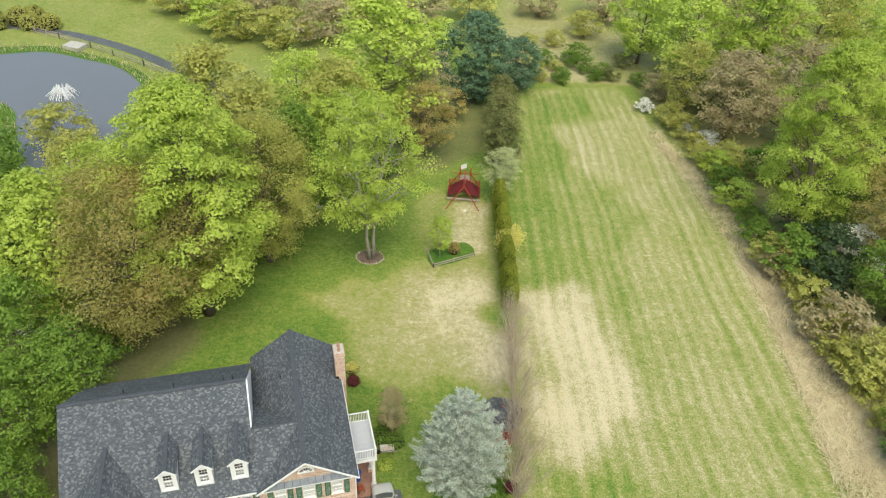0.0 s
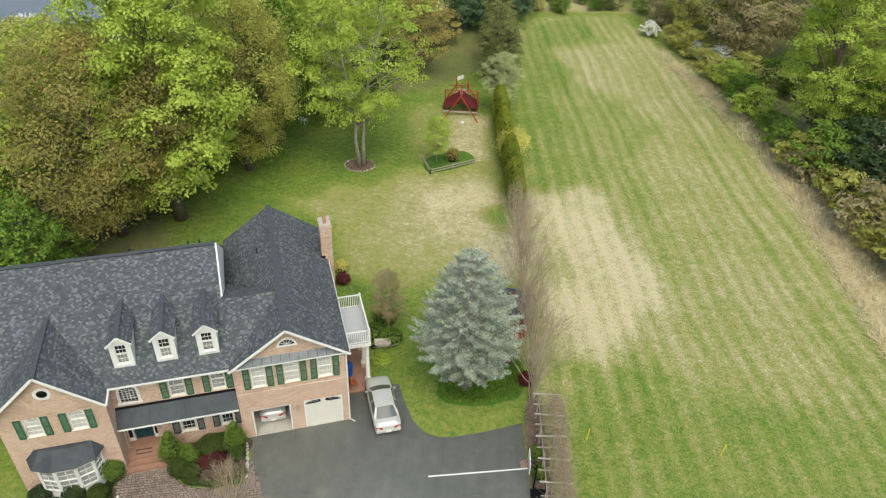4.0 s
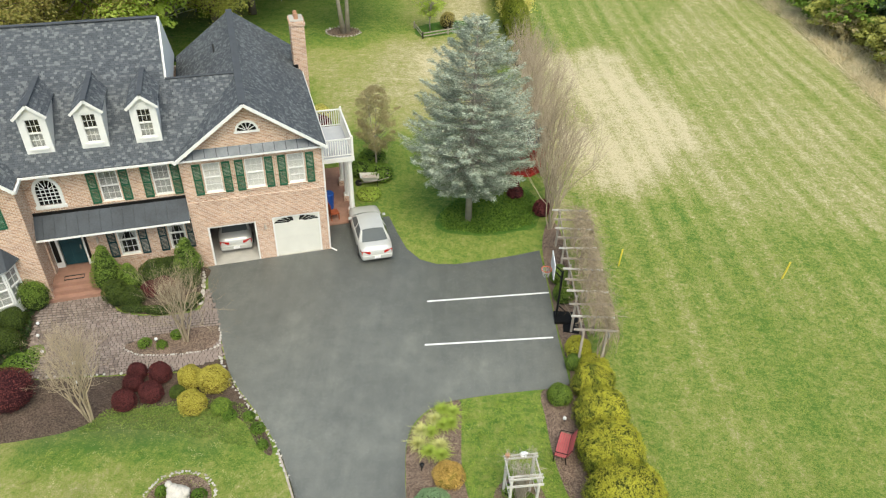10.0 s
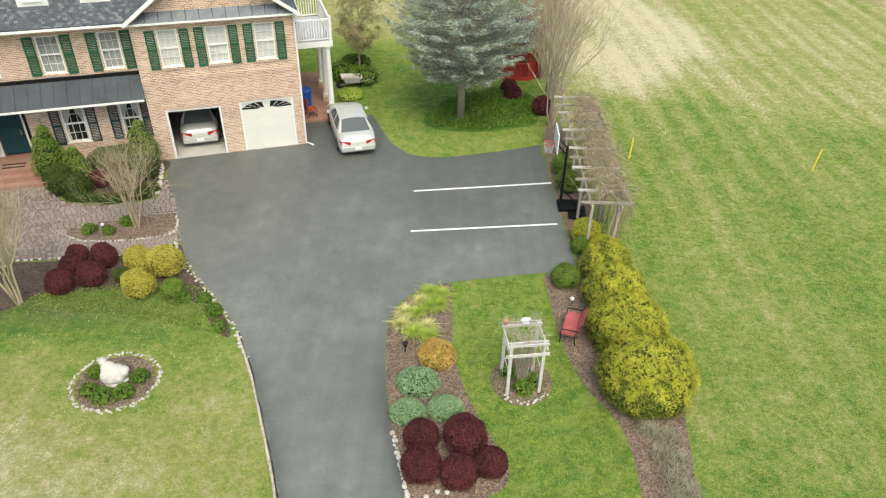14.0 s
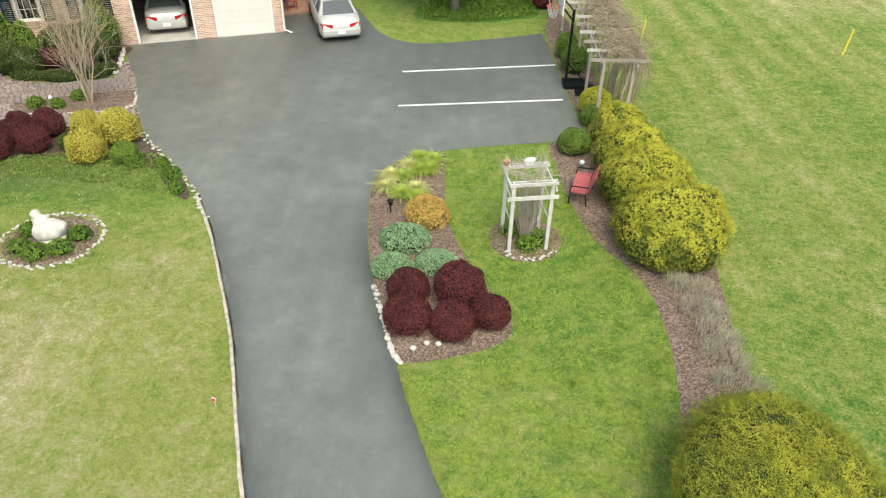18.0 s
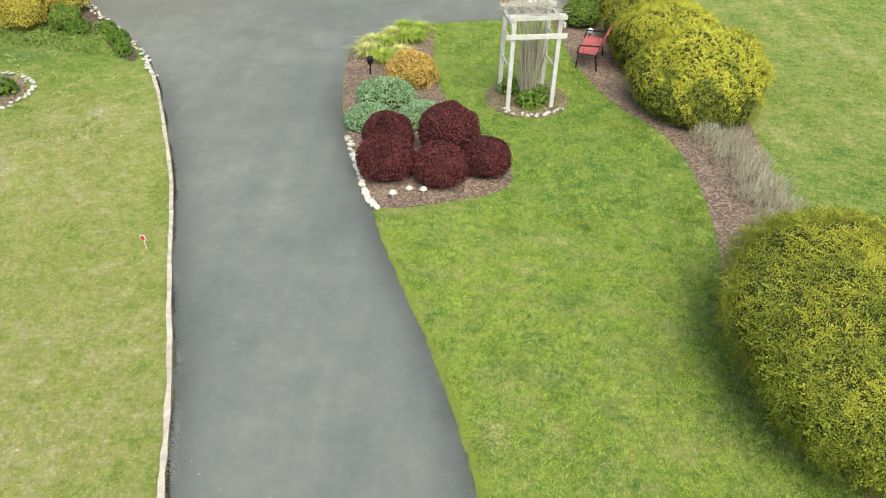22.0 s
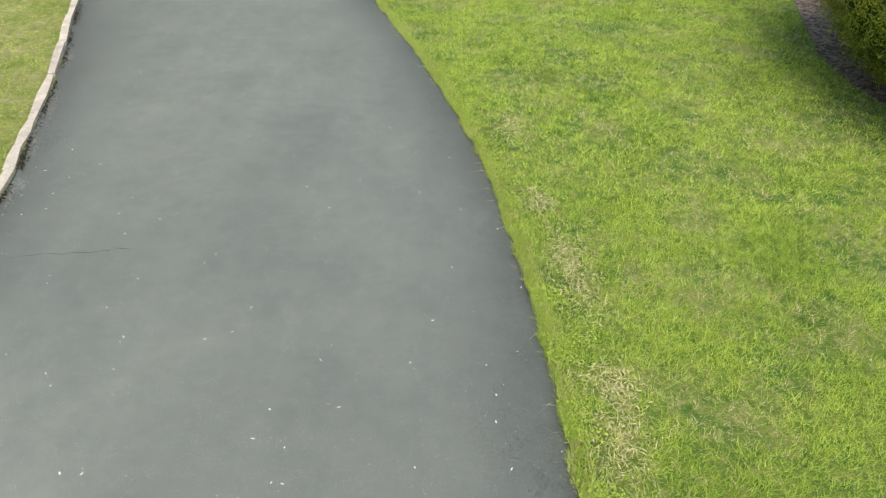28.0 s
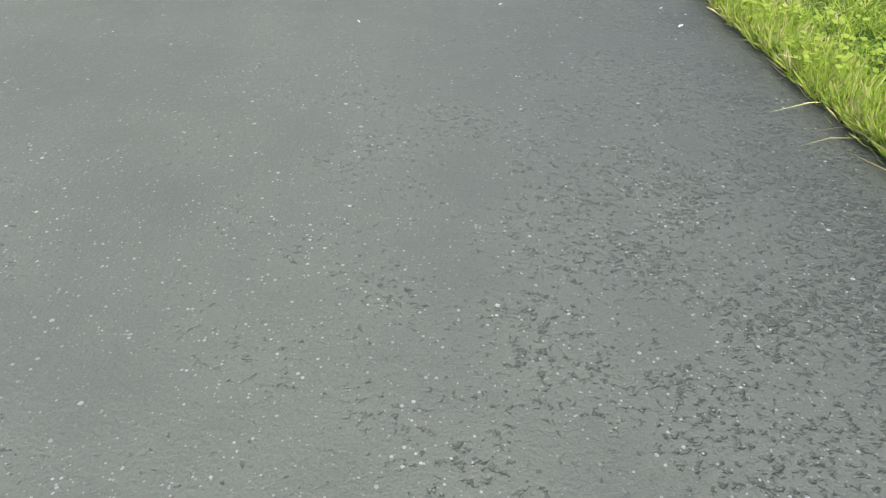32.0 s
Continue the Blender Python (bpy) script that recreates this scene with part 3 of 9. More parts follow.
def make_ground():
    xs, ys = axis(-420, -38, 40, 420, 0.55), axis(-60, -8, 118, 520, 0.6)
    X, Y = np.meshgrid(xs, ys)
    dry = np.full(X.shape, 0.30)
    soil, stripe = np.zeros(X.shape), np.zeros(X.shape)

    rg = np.random.default_rng(17)
    WX, WY = X.copy(), Y.copy()
    for f in (0.22, 0.5, 1.1):
        for _ in range(3):
            u, ph = rg.uniform(0, 6.28, 2), rg.uniform(0, 6.28, 2)
            WX += 0.22 / f ** 0.8 * np.sin(f * (X * math.cos(u[0]) + Y * math.sin(u[0])) * 2 + ph[0])
            WY += 0.30 / f ** 0.8 * np.sin(f * (X * math.cos(u[1]) + Y * math.sin(u[1])) * 2 + ph[1])

    def lay(a, poly, value, k=1.0, ragged=False):
        mask = inside(WX, WY, poly) if ragged else inside(X, Y, poly)
        a[mask] = a[mask] * (1 - k) + value * k
    field = [(4.6, -60), (4.6, 112), (22, 117), (29, 97), (31.5, 79), (32.3, 69), (34, 59), (35, 45), (35.5, -60)]
    lay(dry, field, 0.54)
    lay(dry, [(4.6, -60), (36, -60), (36, 30), (20, 36), (4.6, 34)], 0.37, 1.0, True)
    lay(stripe, field, 1.0)
    stripe *= np.clip((Y - 8) / 26, 0.4, 1)
    lay(dry, [(4.6, 63), (9, 62), (14, 74), (12, 90), (17, 114), (4.6, 112)], 0.34, 1.0, True)
    lay(dry, [(13, 38), (33, 36), (31.5, 79), (29, 97), (18, 80)], 0.62, 1.0, True)
    lay(dry, [(9, 62), (15, 58), (20, 75), (14, 95), (11, 90)], 0.46, 1.0, True)
    lay(dry, [(10, 88), (30, 80), (29, 97), (22, 107), (12, 99)], 0.68, 1.0, True)
    lay(dry, [(4.6, 37.5), (8.0, 35), (10.5, 36), (13.2, 38.6), (15, 42), (15.6, 48), (15.2, 53.5), (12.8, 58.8), (10, 61.8), (4.7, 62)], 0.70, 1.0, True)
    lay(dry, [(6.1, 60.8), (9.8, 61.2), (12.3, 58.4), (14.6, 53.1), (14.9, 47.9), (14.2, 42.2), (12.3, 38.9), (9.7, 36.6), (8.2, 36.8), (7.5, 44.2), (6.7, 52.7)], 0.96, 1.0, True)
    lay(dry, [(8.4, 58), (11.5, 56), (13.5, 50), (13.2, 42), (10.5, 39), (9, 45)], 1.06, 1.0, True)
    lay(dry, [(4.6, 22), (8.5, 24), (10.0, 33), (9.0, 37), (4.6, 37)], 0.33, 1.0, True)
    lay(dry, [(4.6, -60), (8.5, -60), (8.5, 14), (7.4, 24), (4.6, 24)], 0.33)
    # back lawn
    lay(dry, [(-32, 36), (-7, 32), (4.6, 32), (4.6, 100), (-20, 90), (-40, 60)], 0.23)
    lay(dry, [(-9.5, 36.5), (-4.5, 31.5), (3.6, 31), (3.4, 45), (-6, 44)], 0.25)
    lay(dry, [(-6.5, 64), (2.0, 64), (1.8, 80), (-4, 80), (-6, 72)], 0.5, 1.0, True)
    lay(dry, [(-19.3, 56.5), (-14.7, 59.5), (-6.4, 62.5), (-2.7, 64), (2.6, 64), (3.6, 58), (3.8, 52), (3.6, 44.5), (-3.6, 43.6), (-7.3, 44.5), (-10.3, 47.5), (-13.2, 51.1), (-16.9, 52.8)], 0.60, 1.0, True)
    lay(dry, [(-9.5, 52), (-7, 48), (0.5, 46), (3.6, 48), (3.4, 62), (-1.5, 63), (-6, 60.5)], 0.74, 1.0, True)
    lay(dry, [(-3.6, 52), (0.6, 47), (3.4, 48), (3.2, 62), (-0.8, 63), (-3.5, 60)], 0.92, 1.0, True)
    lay(dry, [(-3.4, 66), (1.6, 66), (1.2, 77), (-3.8, 77)], 0.85)
    lay(dry, [(-8, 73), (-3, 70), (-3, 80), (-7.5, 80)], 0.5)
    lay(dry, [(-4.6, 30.6), (3.7, 30.9), (3.6, 32.7), (-1.7, 32.5), (-4.7, 33.8)], 0.36)
    # front lawns
    front = [(-40, -60), (-2.5, -60), (-3, 4), (-6, 13.5), (-8.5, 17), (-12, 18.1), (-18, 17.5), (-40, 17)]
    lay(dry, front, 0.56)
    lay(dry, [(-9.5, 12.6), (-6.2, 12.6), (-3.2, 7), (-2.8, 0), (-9, 0), (-12, 7)], 0.56)
    lay(dry, [(-8, 17), (-12, 18), (-15, 19.2), (-18, 17.6), (-18, 15.6), (-12, 16.3), (-8, 15.2)], 0.06)
    lay(dry, [(-13, 13.2), (-9, 12.8), (-8.6, 16.2), (-12, 16.6)], 0.42)
    lay(dry, [(-17, 4), (-9, 4), (-8, 11), (-12, 13), (-17, 13)], 0.72)
    lay(dry, [(0.9, -60), (0.7, 3), (-1.3, 10.3), (1.2, 11), (0.2, 14.5), (-0.4, 20), (3, 20.5), (4.6, 12), (4.3, -60)], 0.29)
    lay(dry, [(-1.3, 10.3), (1.2, 11), (0.2, 14.5), (-0.4, 20), (3, 20.5), (4.6, 12), (4.4, 10.3)], 0.24, 1.0, True)
    lay(dry, [(0.9, -5), (0.75, 2.2), (1.2, 2.2), (1.3, -5)], 0.36)
    lay(dry, [(2.4, 17.3), (3.19, 17.5), (3.68, 15.3), (4.5, 13.6), (4.76, 11.6), (4.6, 9.7), (4.1, 7.6), (4.1, 6.4), (4.55, 5.5), (4.9, 4.8), (4.4, 4.8), (3.7, 6.2), (3.6, 7.2), (3.8, 9.1), (4.2, 11.4), (3.8, 13.2), (2.9, 15.0)], 0.24, 1.0, False)
    lay(soil, [(-8.3, 16.3), (-12, 16.9), (-15, 17.1), (-18, 16.2), (-18, 17.8), (-14.9, 18.8), (-9, 18.3)], 0.45, 1.0, True)
    # woods floor
    lay(soil, [(38, 30), (39, 45), (37.5, 60), (36, 72), (34.5, 82), (32, 104), (30, 118), (60, 160), (120, 120), (120, 20)], 0.15)
    lay(dry, [(34, -60), (36, 45), (34.5, 60), (33, 72), (31.5, 82), (28, 104), (25, 118), (60, 160), (120, 120), (120, -60)], 0.62)
    lay(soil, [(35.5, -60), (39, 44), (120, 44), (120, -60)], 0.3)
    lay(dry, [(-52, 70), (-20, 75), (2, 112), (-10, 125), (-40, 104)], 0.12)
    lay(soil, [(-50, 66), (-22, 66), (-24, 76), (-6, 84), (1, 92), (2, 106), (-12, 112), (-40, 96)], 0.45)
    lay(soil, [(-45, 40), (-31, 40), (-26, 48), (-34, 62), (-45, 62)], 0.55)
    lay(dry, [(-130, 118), (-40, 104), (0, 122), (30, 125), (30, 220), (-130, 220)], 0.44)
    lay(dry, [(3, 116), (26, 118), (34, 150), (0, 150)], 0.8)
    lay(soil, [(3, 118), (26, 119), (30, 150), (2, 150)], 0.2)
    lay(soil, [(-60, 15), (-30.5, 22), (-29.5, 34), (-31, 42), (-60, 60)], 0.6)
    lay(dry, [(31.5, 40), (31.5, 60), (30.8, 72), (33.5, 72), (36, 58), (38, 46), (38, 36)], 1.0)
    for a in (dry, soil, stripe):
        for _ in range(3):
            a[1:-1, 1:-1] = (a[1:-1, 1:-1] * 2 + a[:-2, 1:-1] + a[2:, 1:-1] + a[1:-1, :-2] + a[1:-1, 2:]) / 6
    nx, ny = len(xs), len(ys)
    verts = np.stack([X.ravel(), Y.ravel(), np.zeros(X.size)], 1)
    i = (np.arange(ny - 1)[:, None] * nx + np.arange(nx - 1)).ravel()
    faces = np.stack([i, i + 1, i + nx + 1, i + nx], 1)
    me = bpy.data.meshes.new("ground")
    me.from_pydata(verts.tolist(), [], faces.tolist())
    for n, a in (("dry", dry), ("soil", soil), ("stripe", stripe)):
        me.attributes.new(n, 'FLOAT', 'POINT').data.foreach_set("value", a.ravel().astype(np.float32))
    me.materials.append(MATS["grass"])
    return tagged(new("ground", me), "mown grass, green and straw-coloured in patches and stripes", "ground", "", "structure")


make_ground()


def resample(line, n):
    P = [Vector((*p, 0)) for p in line]
    d = [0.0]
    for a, b in zip(P, P[1:]):
        d.append(d[-1] + (b - a).length)
    return [(float(np.interp(t, d, [p.x for p in P])), float(np.interp(t, d, [p.y for p in P]))) for t in np.linspace(0, d[-1], n)]


def make_drive():
    """The lane as a ribbon with its worn edges marked, and the parking court beyond it, in one mesh."""
    n, cols = 90, (0.0, 0.03, 0.10, 0.2, 0.4, 0.6, 0.8, 0.90, 0.97, 1.0)
    worn = (1.0, 0.8, 0.35, 0.08, 0.0, 0.0, 0.12, 0.45, 0.9, 1.0)
    i = next(k for k, p in enumerate(right_line) if p[1] > 18.6)
    j = next(k for k, p in enumerate(left_line) if p[1] < 18.6)
    R, L = resample(right_line[:i + 1], n), resample(left_line[j:][::-1], n)
    rr = random.Random(2)
    V, A, Fc = [], [], []
    for row, ((x0, y0), (x1, y1)) in enumerate(zip(L, R)):
        for c, w in zip(cols, worn):
            wob = rr.uniform(-0.012, 0.012) if c in (0.0, 1.0) else 0
            V.append((x0 + (x1 - x0) * c + wob, y0 + (y1 - y0) * c, 0.012))
            A.append(w * min(1.0, (n - 1 - row) / 14))
    k = len(cols)
    Fc = [(r * k + c, r * k + c + 1, (r + 1) * k + c + 1, (r + 1) * k + c) for r in range(n - 1) for c in range(k - 1)]
    court = right_line[i:] + LOT + left_line[:j + 1]
    base = len(V)
    V += [(x, y, 0.012) for x, y in court]
    A += [0.0] * len(court)
    Fc.append(tuple(range(base, base + len(court))))
    rim = [(x, y) for x, y in R] + court[1:-1] + L[::-1]
    base = len(V)
    V += [(x, y, z) for x, y in rim for z in (0.012, -0.06)]
    A += [0.6] * (2 * len(rim))
    m = len(rim)
    Fc += [(base + 2 * q, base + 2 * q + 1, base + 2 * ((q + 1) % m) + 1, base + 2 * ((q + 1) % m)) for q in range(m)]
    me = bpy.data.meshes.new("driveway")
    me.from_pydata(V, [], Fc)
    me.attributes.new("edge", 'FLOAT', 'POINT').data.foreach_set("value", np.array(A, np.float32))
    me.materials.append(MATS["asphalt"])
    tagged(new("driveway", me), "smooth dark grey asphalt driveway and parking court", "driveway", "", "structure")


make_drive()
for a, b in (((-2.33, 26.42), (3.8, 27.5)), ((-2.26, 23.33), (3.75, 24.2))):
    d = Vector((b[0] - a[0], b[1] - a[1]))
    whole("parking_line", Geo().box((0, 0, 0), (d.length, 0.1, 0.006)), "line_paint", Matrix.Translation(((a[0] + b[0]) / 2, (a[1] + b[1]) / 2, 0.015)) @ Matrix.Rotation(math.atan2(d.y, d.x), 4, 'Z'), "white painted line on the asphalt", "parking line", "parking lines", "structure")

# ---- the house ----
YAW = radians(18.2)
HOUSE = Matrix.Translation((-7.75, 30.5, 0)) @ Matrix.Rotation(YAW, 4, 'Z')
house = thing("house", HOUSE, "two-storey brick house with dark grey shingle roof and green shutters", "house")


def wall_with_openings(g, u0, u1, z0, z1, v0, v1, holes):
    """One connected wall plate with its openings cut through."""
    us = sorted({u0, u1, *(h[0] for h in holes), *(h[1] for h in holes)})
    zs = sorted({z0, z1, *(h[2] for h in holes), *(h[3] for h in holes)})
    us, zs = [u for u in us if u0 <= u <= u1], [z for z in zs if z0 <= z <= z1]
    nu, nz = len(us), len(zs)

    def solid(i, k):
        if not (0 <= i < nu - 1 and 0 <= k < nz - 1):
            return False
        mu, mz = (us[i] + us[i + 1]) / 2, (zs[k] + zs[k + 1]) / 2
        return not any(h[0] < mu < h[1] and h[2] < mz < h[3] for h in holes)
    verts = [(u, v, z) for v in (v0, v1) for u in us for z in zs]

    def at(i, k, side):
        return side * nu * nz + i * nz + k
    faces = []
    for i in range(nu - 1):
        for k in range(nz - 1):
            if not solid(i, k):
                continue
            faces.append((at(i, k, 0), at(i + 1, k, 0), at(i + 1, k + 1, 0), at(i, k + 1, 0)))
            faces.append((at(i, k, 1), at(i, k + 1, 1), at(i + 1, k + 1, 1), at(i + 1, k, 1)))
            for (a, b), (p, q) in (((i - 1, k), ((i, k), (i, k + 1))), ((i + 1, k), ((i + 1, k + 1), (i + 1, k))), ((i, k - 1), ((i + 1, k), (i, k))), ((i, k + 1), ((i, k + 1), (i + 1, k + 1)))):
                if not solid(a, b):
                    faces.append((at(*p, 0), at(*q, 0), at(*q, 1), at(*p, 1)))
    used = sorted({i for f in faces for i in f})
    where = {o: n for n, o in enumerate(used)}
    return g.add([verts[i] for i in used], [tuple(where[i] for i in f) for f in faces])


def window(u0, u1, z0, z1, v, parent=None, cols=3, rows=4, blind="curtain", sill=True, frame_w=0.055):
    """A sash window set in its opening, v being the wall's face."""
    g = Geo()
    vi, vo = v + 0.14, v + 0.03
    for a, b in (((u0, vo, z0), (u0 + frame_w, vi, z1)), ((u1 - frame_w, vo, z0), (u1, vi, z1)), ((u0 + frame_w, vo, z1 - frame_w), (u1 - frame_w, vi, z1)), ((u0 + frame_w, vo, z0), (u1 - frame_w, vi, z0 + frame_w))):
        g.span(a, b)
    mz = (z0 + z1) / 2
    g.span((u0 + frame_w, vo + 0.02, mz - 0.03), (u1 - frame_w, vi, mz + 0.03))
    w = part("window", g, "white_trim", parent or house)
    m = Geo()
    for k in range(1, cols):
        u = u0 + frame_w + (u1 - u0 - 2 * frame_w) * k / cols
        m.span((u - 0.009, v + 0.07, z0 + frame_w), (u + 0.009, v + 0.095, z1 - frame_w))
    for k in range(1, rows):
        z = z0 + (z1 - z0) * k / rows
        if abs(z - mz) > 0.05:
            m.span((u0 + frame_w, v + 0.068, z - 0.009), (u1 - frame_w, v + 0.093, z + 0.009))
    if cols > 1:
        part("muntin_grid", m, "white_trim", w)
    p = part("pane", Geo().span((u0 + frame_w, v + 0.1, z0 + frame_w), (u1 - frame_w, v + 0.106, z1 - frame_w)), "clear_glass", w)
    p.visible_shadow = False
    if blind == "curtain":
        g = Geo()
        k = 28
        pts = [(u0 + 0.02 + (u1 - u0 - 0.04) * i / k, v + 0.2 + 0.018 * math.sin(i * 1.9)) for i in range(k + 1)]
        g.add([(x, y, z) for x, y in pts for z in (z0 + 0.02, z1 - 0.02)], [(2 * i, 2 * i + 2, 2 * i + 3, 2 * i + 1) for i in range(k)])
        part("curtain", g, "curtain", w, "pale drawn curtain")
    elif blind == "shade":
        part("roller_blind", Geo().span((u0 + 0.02, v + 0.115, z0 + 0.03), (u1 - 0.02, v + 0.122, z1 - 0.03)), "blind_white", w, "white blind drawn right down")
    elif blind == "drapes":
        um, n = (u0 + u1) / 2, 8
        for sgn, ue in ((-1, u0 + 0.03), (1, u1 - 0.03)):
            g = Geo()
            for i in range(n):
                f0, f1 = i / n, (i + 1) / n
                x0, x1 = ue + (um - ue) * f0, ue + (um - ue) * f1
                y0, y1 = v + 0.15 + 0.02 * (i % 2), v + 0.15 + 0.02 * ((i + 1) % 2)
                q0, q1 = ue + (um - ue) * 0.25 * f0, ue + (um - ue) * 0.25 * f1
                zt, zm = z1 - 0.03, z0 + 0.45 * (z1 - z0)
                g.add([(q0, y0, z0 + 0.03), (q1, y1, z0 + 0.03), (q1, y1, zm), (q0, y0, zm), (x1, y1, zt), (x0, y0, zt)], [(0, 1, 2, 3), (3, 2, 4, 5)])
            part("drape", g, "blind_white", w, "white tied-back drape")
        # dark sheet added behind the drapes in place of an unlit room
        part("room_shade", Geo().span((u0 + 0.01, v + 0.26, z0 + 0.01), (u1 - 0.01, v + 0.27, z1 - 0.01)), "unlit_room", w)
    if sill:
        part("sill", Geo().span((u0 - 0.08, v - 0.07, z0 - 0.09), (u1 + 0.08, v + 0.03, z0 - 0.002)), "white_trim" if parent else "brick", w)
    return w


def shutter(u0, u1, z0, z1, v, mat="shutter_green"):
    g = Geo()
    s = 0.055
    for a, b in (((u0, z0), (u0 + s, z1)), ((u1 - s, z0), (u1, z1)), ((u0 + s, z0), (u1 - s, z0 + s)), ((u0 + s, z1 - s), (u1 - s, z1)), ((u0 + s, (z0 + z1) / 2 - s / 2), (u1 - s, (z0 + z1) / 2 + s / 2))):
        g.span((a[0], v - 0.05, a[1]), (b[0], v - 0.004, b[1]))
    n = 22
    for k in range(n):
        z = z0 + s + (z1 - z0 - 2 * s) * (k + 0.5) / n
        g.box(((u0 + u1) / 2, v - 0.026, z), (u1 - u0 - 2 * s, 0.03, 0.035), m=Matrix.Rotation(radians(35), 3, 'X'))
    part("shutter", g, mat, house)


def soldier(u0, u1, z, v, h=0.2):
    """A course of upright bricks over an opening, slightly proud."""
    g = Geo()
    n = max(2, round((u1 - u0) / 0.075))
    for k in range(n):
        a = u0 + (u1 - u0) * k / n
        g.span((a + 0.004, v - 0.02, z), (a + (u1 - u0) / n - 0.004, v - 0.002, z + h))
    part("lintel", g, "brick", house)


def gable_window(u, z, w, h, v, name="fan_window"):
    """A half-round louvred window with its white surround."""
    g = Geo()
    n = 14
    arc = [(u + w / 2 * math.cos(math.pi * k / n), z + h * math.sin(math.pi * k / n)) for k in range(n + 1)]
    out = [(u + (w / 2 + 0.1) * math.cos(math.pi * k / n), z + (h + 0.1) * math.sin(math.pi * k / n)) for k in range(n + 1)]
    for (a, b), (c, d) in zip(zip(arc, arc[1:]), zip(out, out[1:])):
        g.add([(a[0], v - 0.05, a[1]), (b[0], v - 0.05, b[1]), (d[0], v - 0.05, d[1]), (c[0], v - 0.05, c[1])] + [(a[0], v, a[1]), (b[0], v, b[1]), (d[0], v, d[1]), (c[0], v, c[1])], [(0, 1, 2, 3), (3, 2, 6, 7), (0, 4, 5, 1), (4, 7, 6, 5)])
    g.span((u - w / 2 - 0.14, v - 0.07, z - 0.1), (u + w / 2 + 0.14, v, z - 0.002))
    for k in range(1, 6):
        t = math.pi * k / 6
        g.beam((u + 0.08 * math.cos(t), v - 0.03, z + 0.08 * math.sin(t)), (u + w / 2 * math.cos(t), v - 0.03, z + h * math.sin(t)), 0.025, 0.03)
    fw = part(name, g, "white_trim", house)
    gl = Geo().add([(u, v - 0.012, z)] + [(x, v - 0.012, zz) for x, zz in arc], [(0, k, k + 1) for k in range(1, n + 1)])
    part("pane", gl, "glass", fw)


Z_EAVE, Z_SOFFIT = 6.55, 6.45
# garage block
HOLES_G = [(-6.11, -3.73, -0.1, 2.42), (-2.9, -0.47, -0.1, 2.5), (-5.8, -4.98, 4.42, 6.05), (-3.83, -2.97, 4.42, 6.05), (-1.8, -0.98, 4.42, 6.05)]
g = wall_with_openings(Geo(), -6.8, 0, -0.1, Z_SOFFIT, 0, 0.3, HOLES_G)
part("front_wall", g, "brick", house)
part("gable_wall", Geo().add([(-6.8, 0.0, Z_SOFFIT), (0, 0.0, Z_SOFFIT), (-3.45, 0.0, 8.95), (-6.8, 0.3, Z_SOFFIT), (0, 0.3, Z_SOFFIT), (-3.45, 0.3, 8.95)], [(0, 1, 2), (5, 4, 3), (0, 2, 5, 3), (1, 4, 5, 2), (0, 3, 4, 1)]), "brick", house)
part("side_wall", Geo().span((-0.3, 0.3, -0.1), (0, 12.5, Z_SOFFIT)), "brick", house)
part("side_wall", Geo().span((-6.8, 0.3, -0.1), (-6.5, 12.5, Z_SOFFIT)), "brick", house)
part("rear_wall", Geo().span((-6.5, 12.2, -0.1), (-0.3, 12.5, Z_SOFFIT)).add([(-6.8, 12.5, Z_SOFFIT), (0, 12.5, Z_SOFFIT), (-3.45, 12.5, 8.95), (-6.8, 12.2, Z_SOFFIT), (0, 12.2, Z_SOFFIT), (-3.45, 12.2, 8.95)], [(2, 1, 0), (3, 4, 5), (3, 5, 2, 0), (2, 5, 4, 1), (0, 1, 4, 3)]), "brick", house)
part("upper_floor", Geo().span((-6.5, 0.3, 2.75), (-0.3, 12.2, 3.0)), "garage_wall", house)
part("garage_floor", Geo().span((-6.5, 0.0, -0.08), (-0.3, 7.0, 0.03)), "concrete", house)
part("garage_back_wall", Geo().span((-6.5, 7.0, -0.08), (-0.3, 7.15, 2.75)), "garage_wall", house)
g = Geo()
for k in range(90):
    a = -6.8 + 6.8 * k / 90
    g.span((a + 0.004, -0.025, 3.78), (a + 6.8 / 90 - 0.004, -0.001, 3.98))
part("belt_course", g, "brick", house)
for a, b in ((-5.8, -4.98), (-3.83, -2.97), (-1.8, -0.98)):
    window(a, b, 4.42, 6.05, 0, blind="shade")
    shutter(a - 0.47, a - 0.08, 4.36, 6.05, 0)
    shutter(b + 0.08, b + 0.47, 4.36, 6.05, 0)
    soldier(a - 0.1, b + 0.1, 6.08, 0)
soldier(-6.2, -3.65, 2.44, 0, 0.22)
soldier(-3.0, -0.38, 2.53, 0, 0.22)
gable_window(-3.48, 7.55, 0.9, 0.42, 0)
# garage doors: one up, one down
g = Geo()
for a, b in (((-6.11, 0.02, 0), (-6.03, 0.2, 2.42)), ((-3.81, 0.02, 0), (-3.73, 0.2, 2.42)), ((-6.03, 0.02, 2.34), (-3.81, 0.2, 2.42))):
    g.span(a, b)
part("garage_frame", g, "white_trim", house)
part("garage_door", Geo().span((-6.0, 0.5, 2.36), (-3.84, 2.8, 2.42)), "cream_door", house, "raised cream garage door")
g = Geo()
for a, b in (((-2.9, 0.02, 0), (-2.82, 0.2, 2.5)), ((-0.55, 0.02, 0), (-0.47, 0.2, 2.5)), ((-2.82, 0.02, 2.42), (-0.55, 0.2, 2.5))):
    g.span(a, b)
part("garage_frame", g, "white_trim", house)
g = Geo()
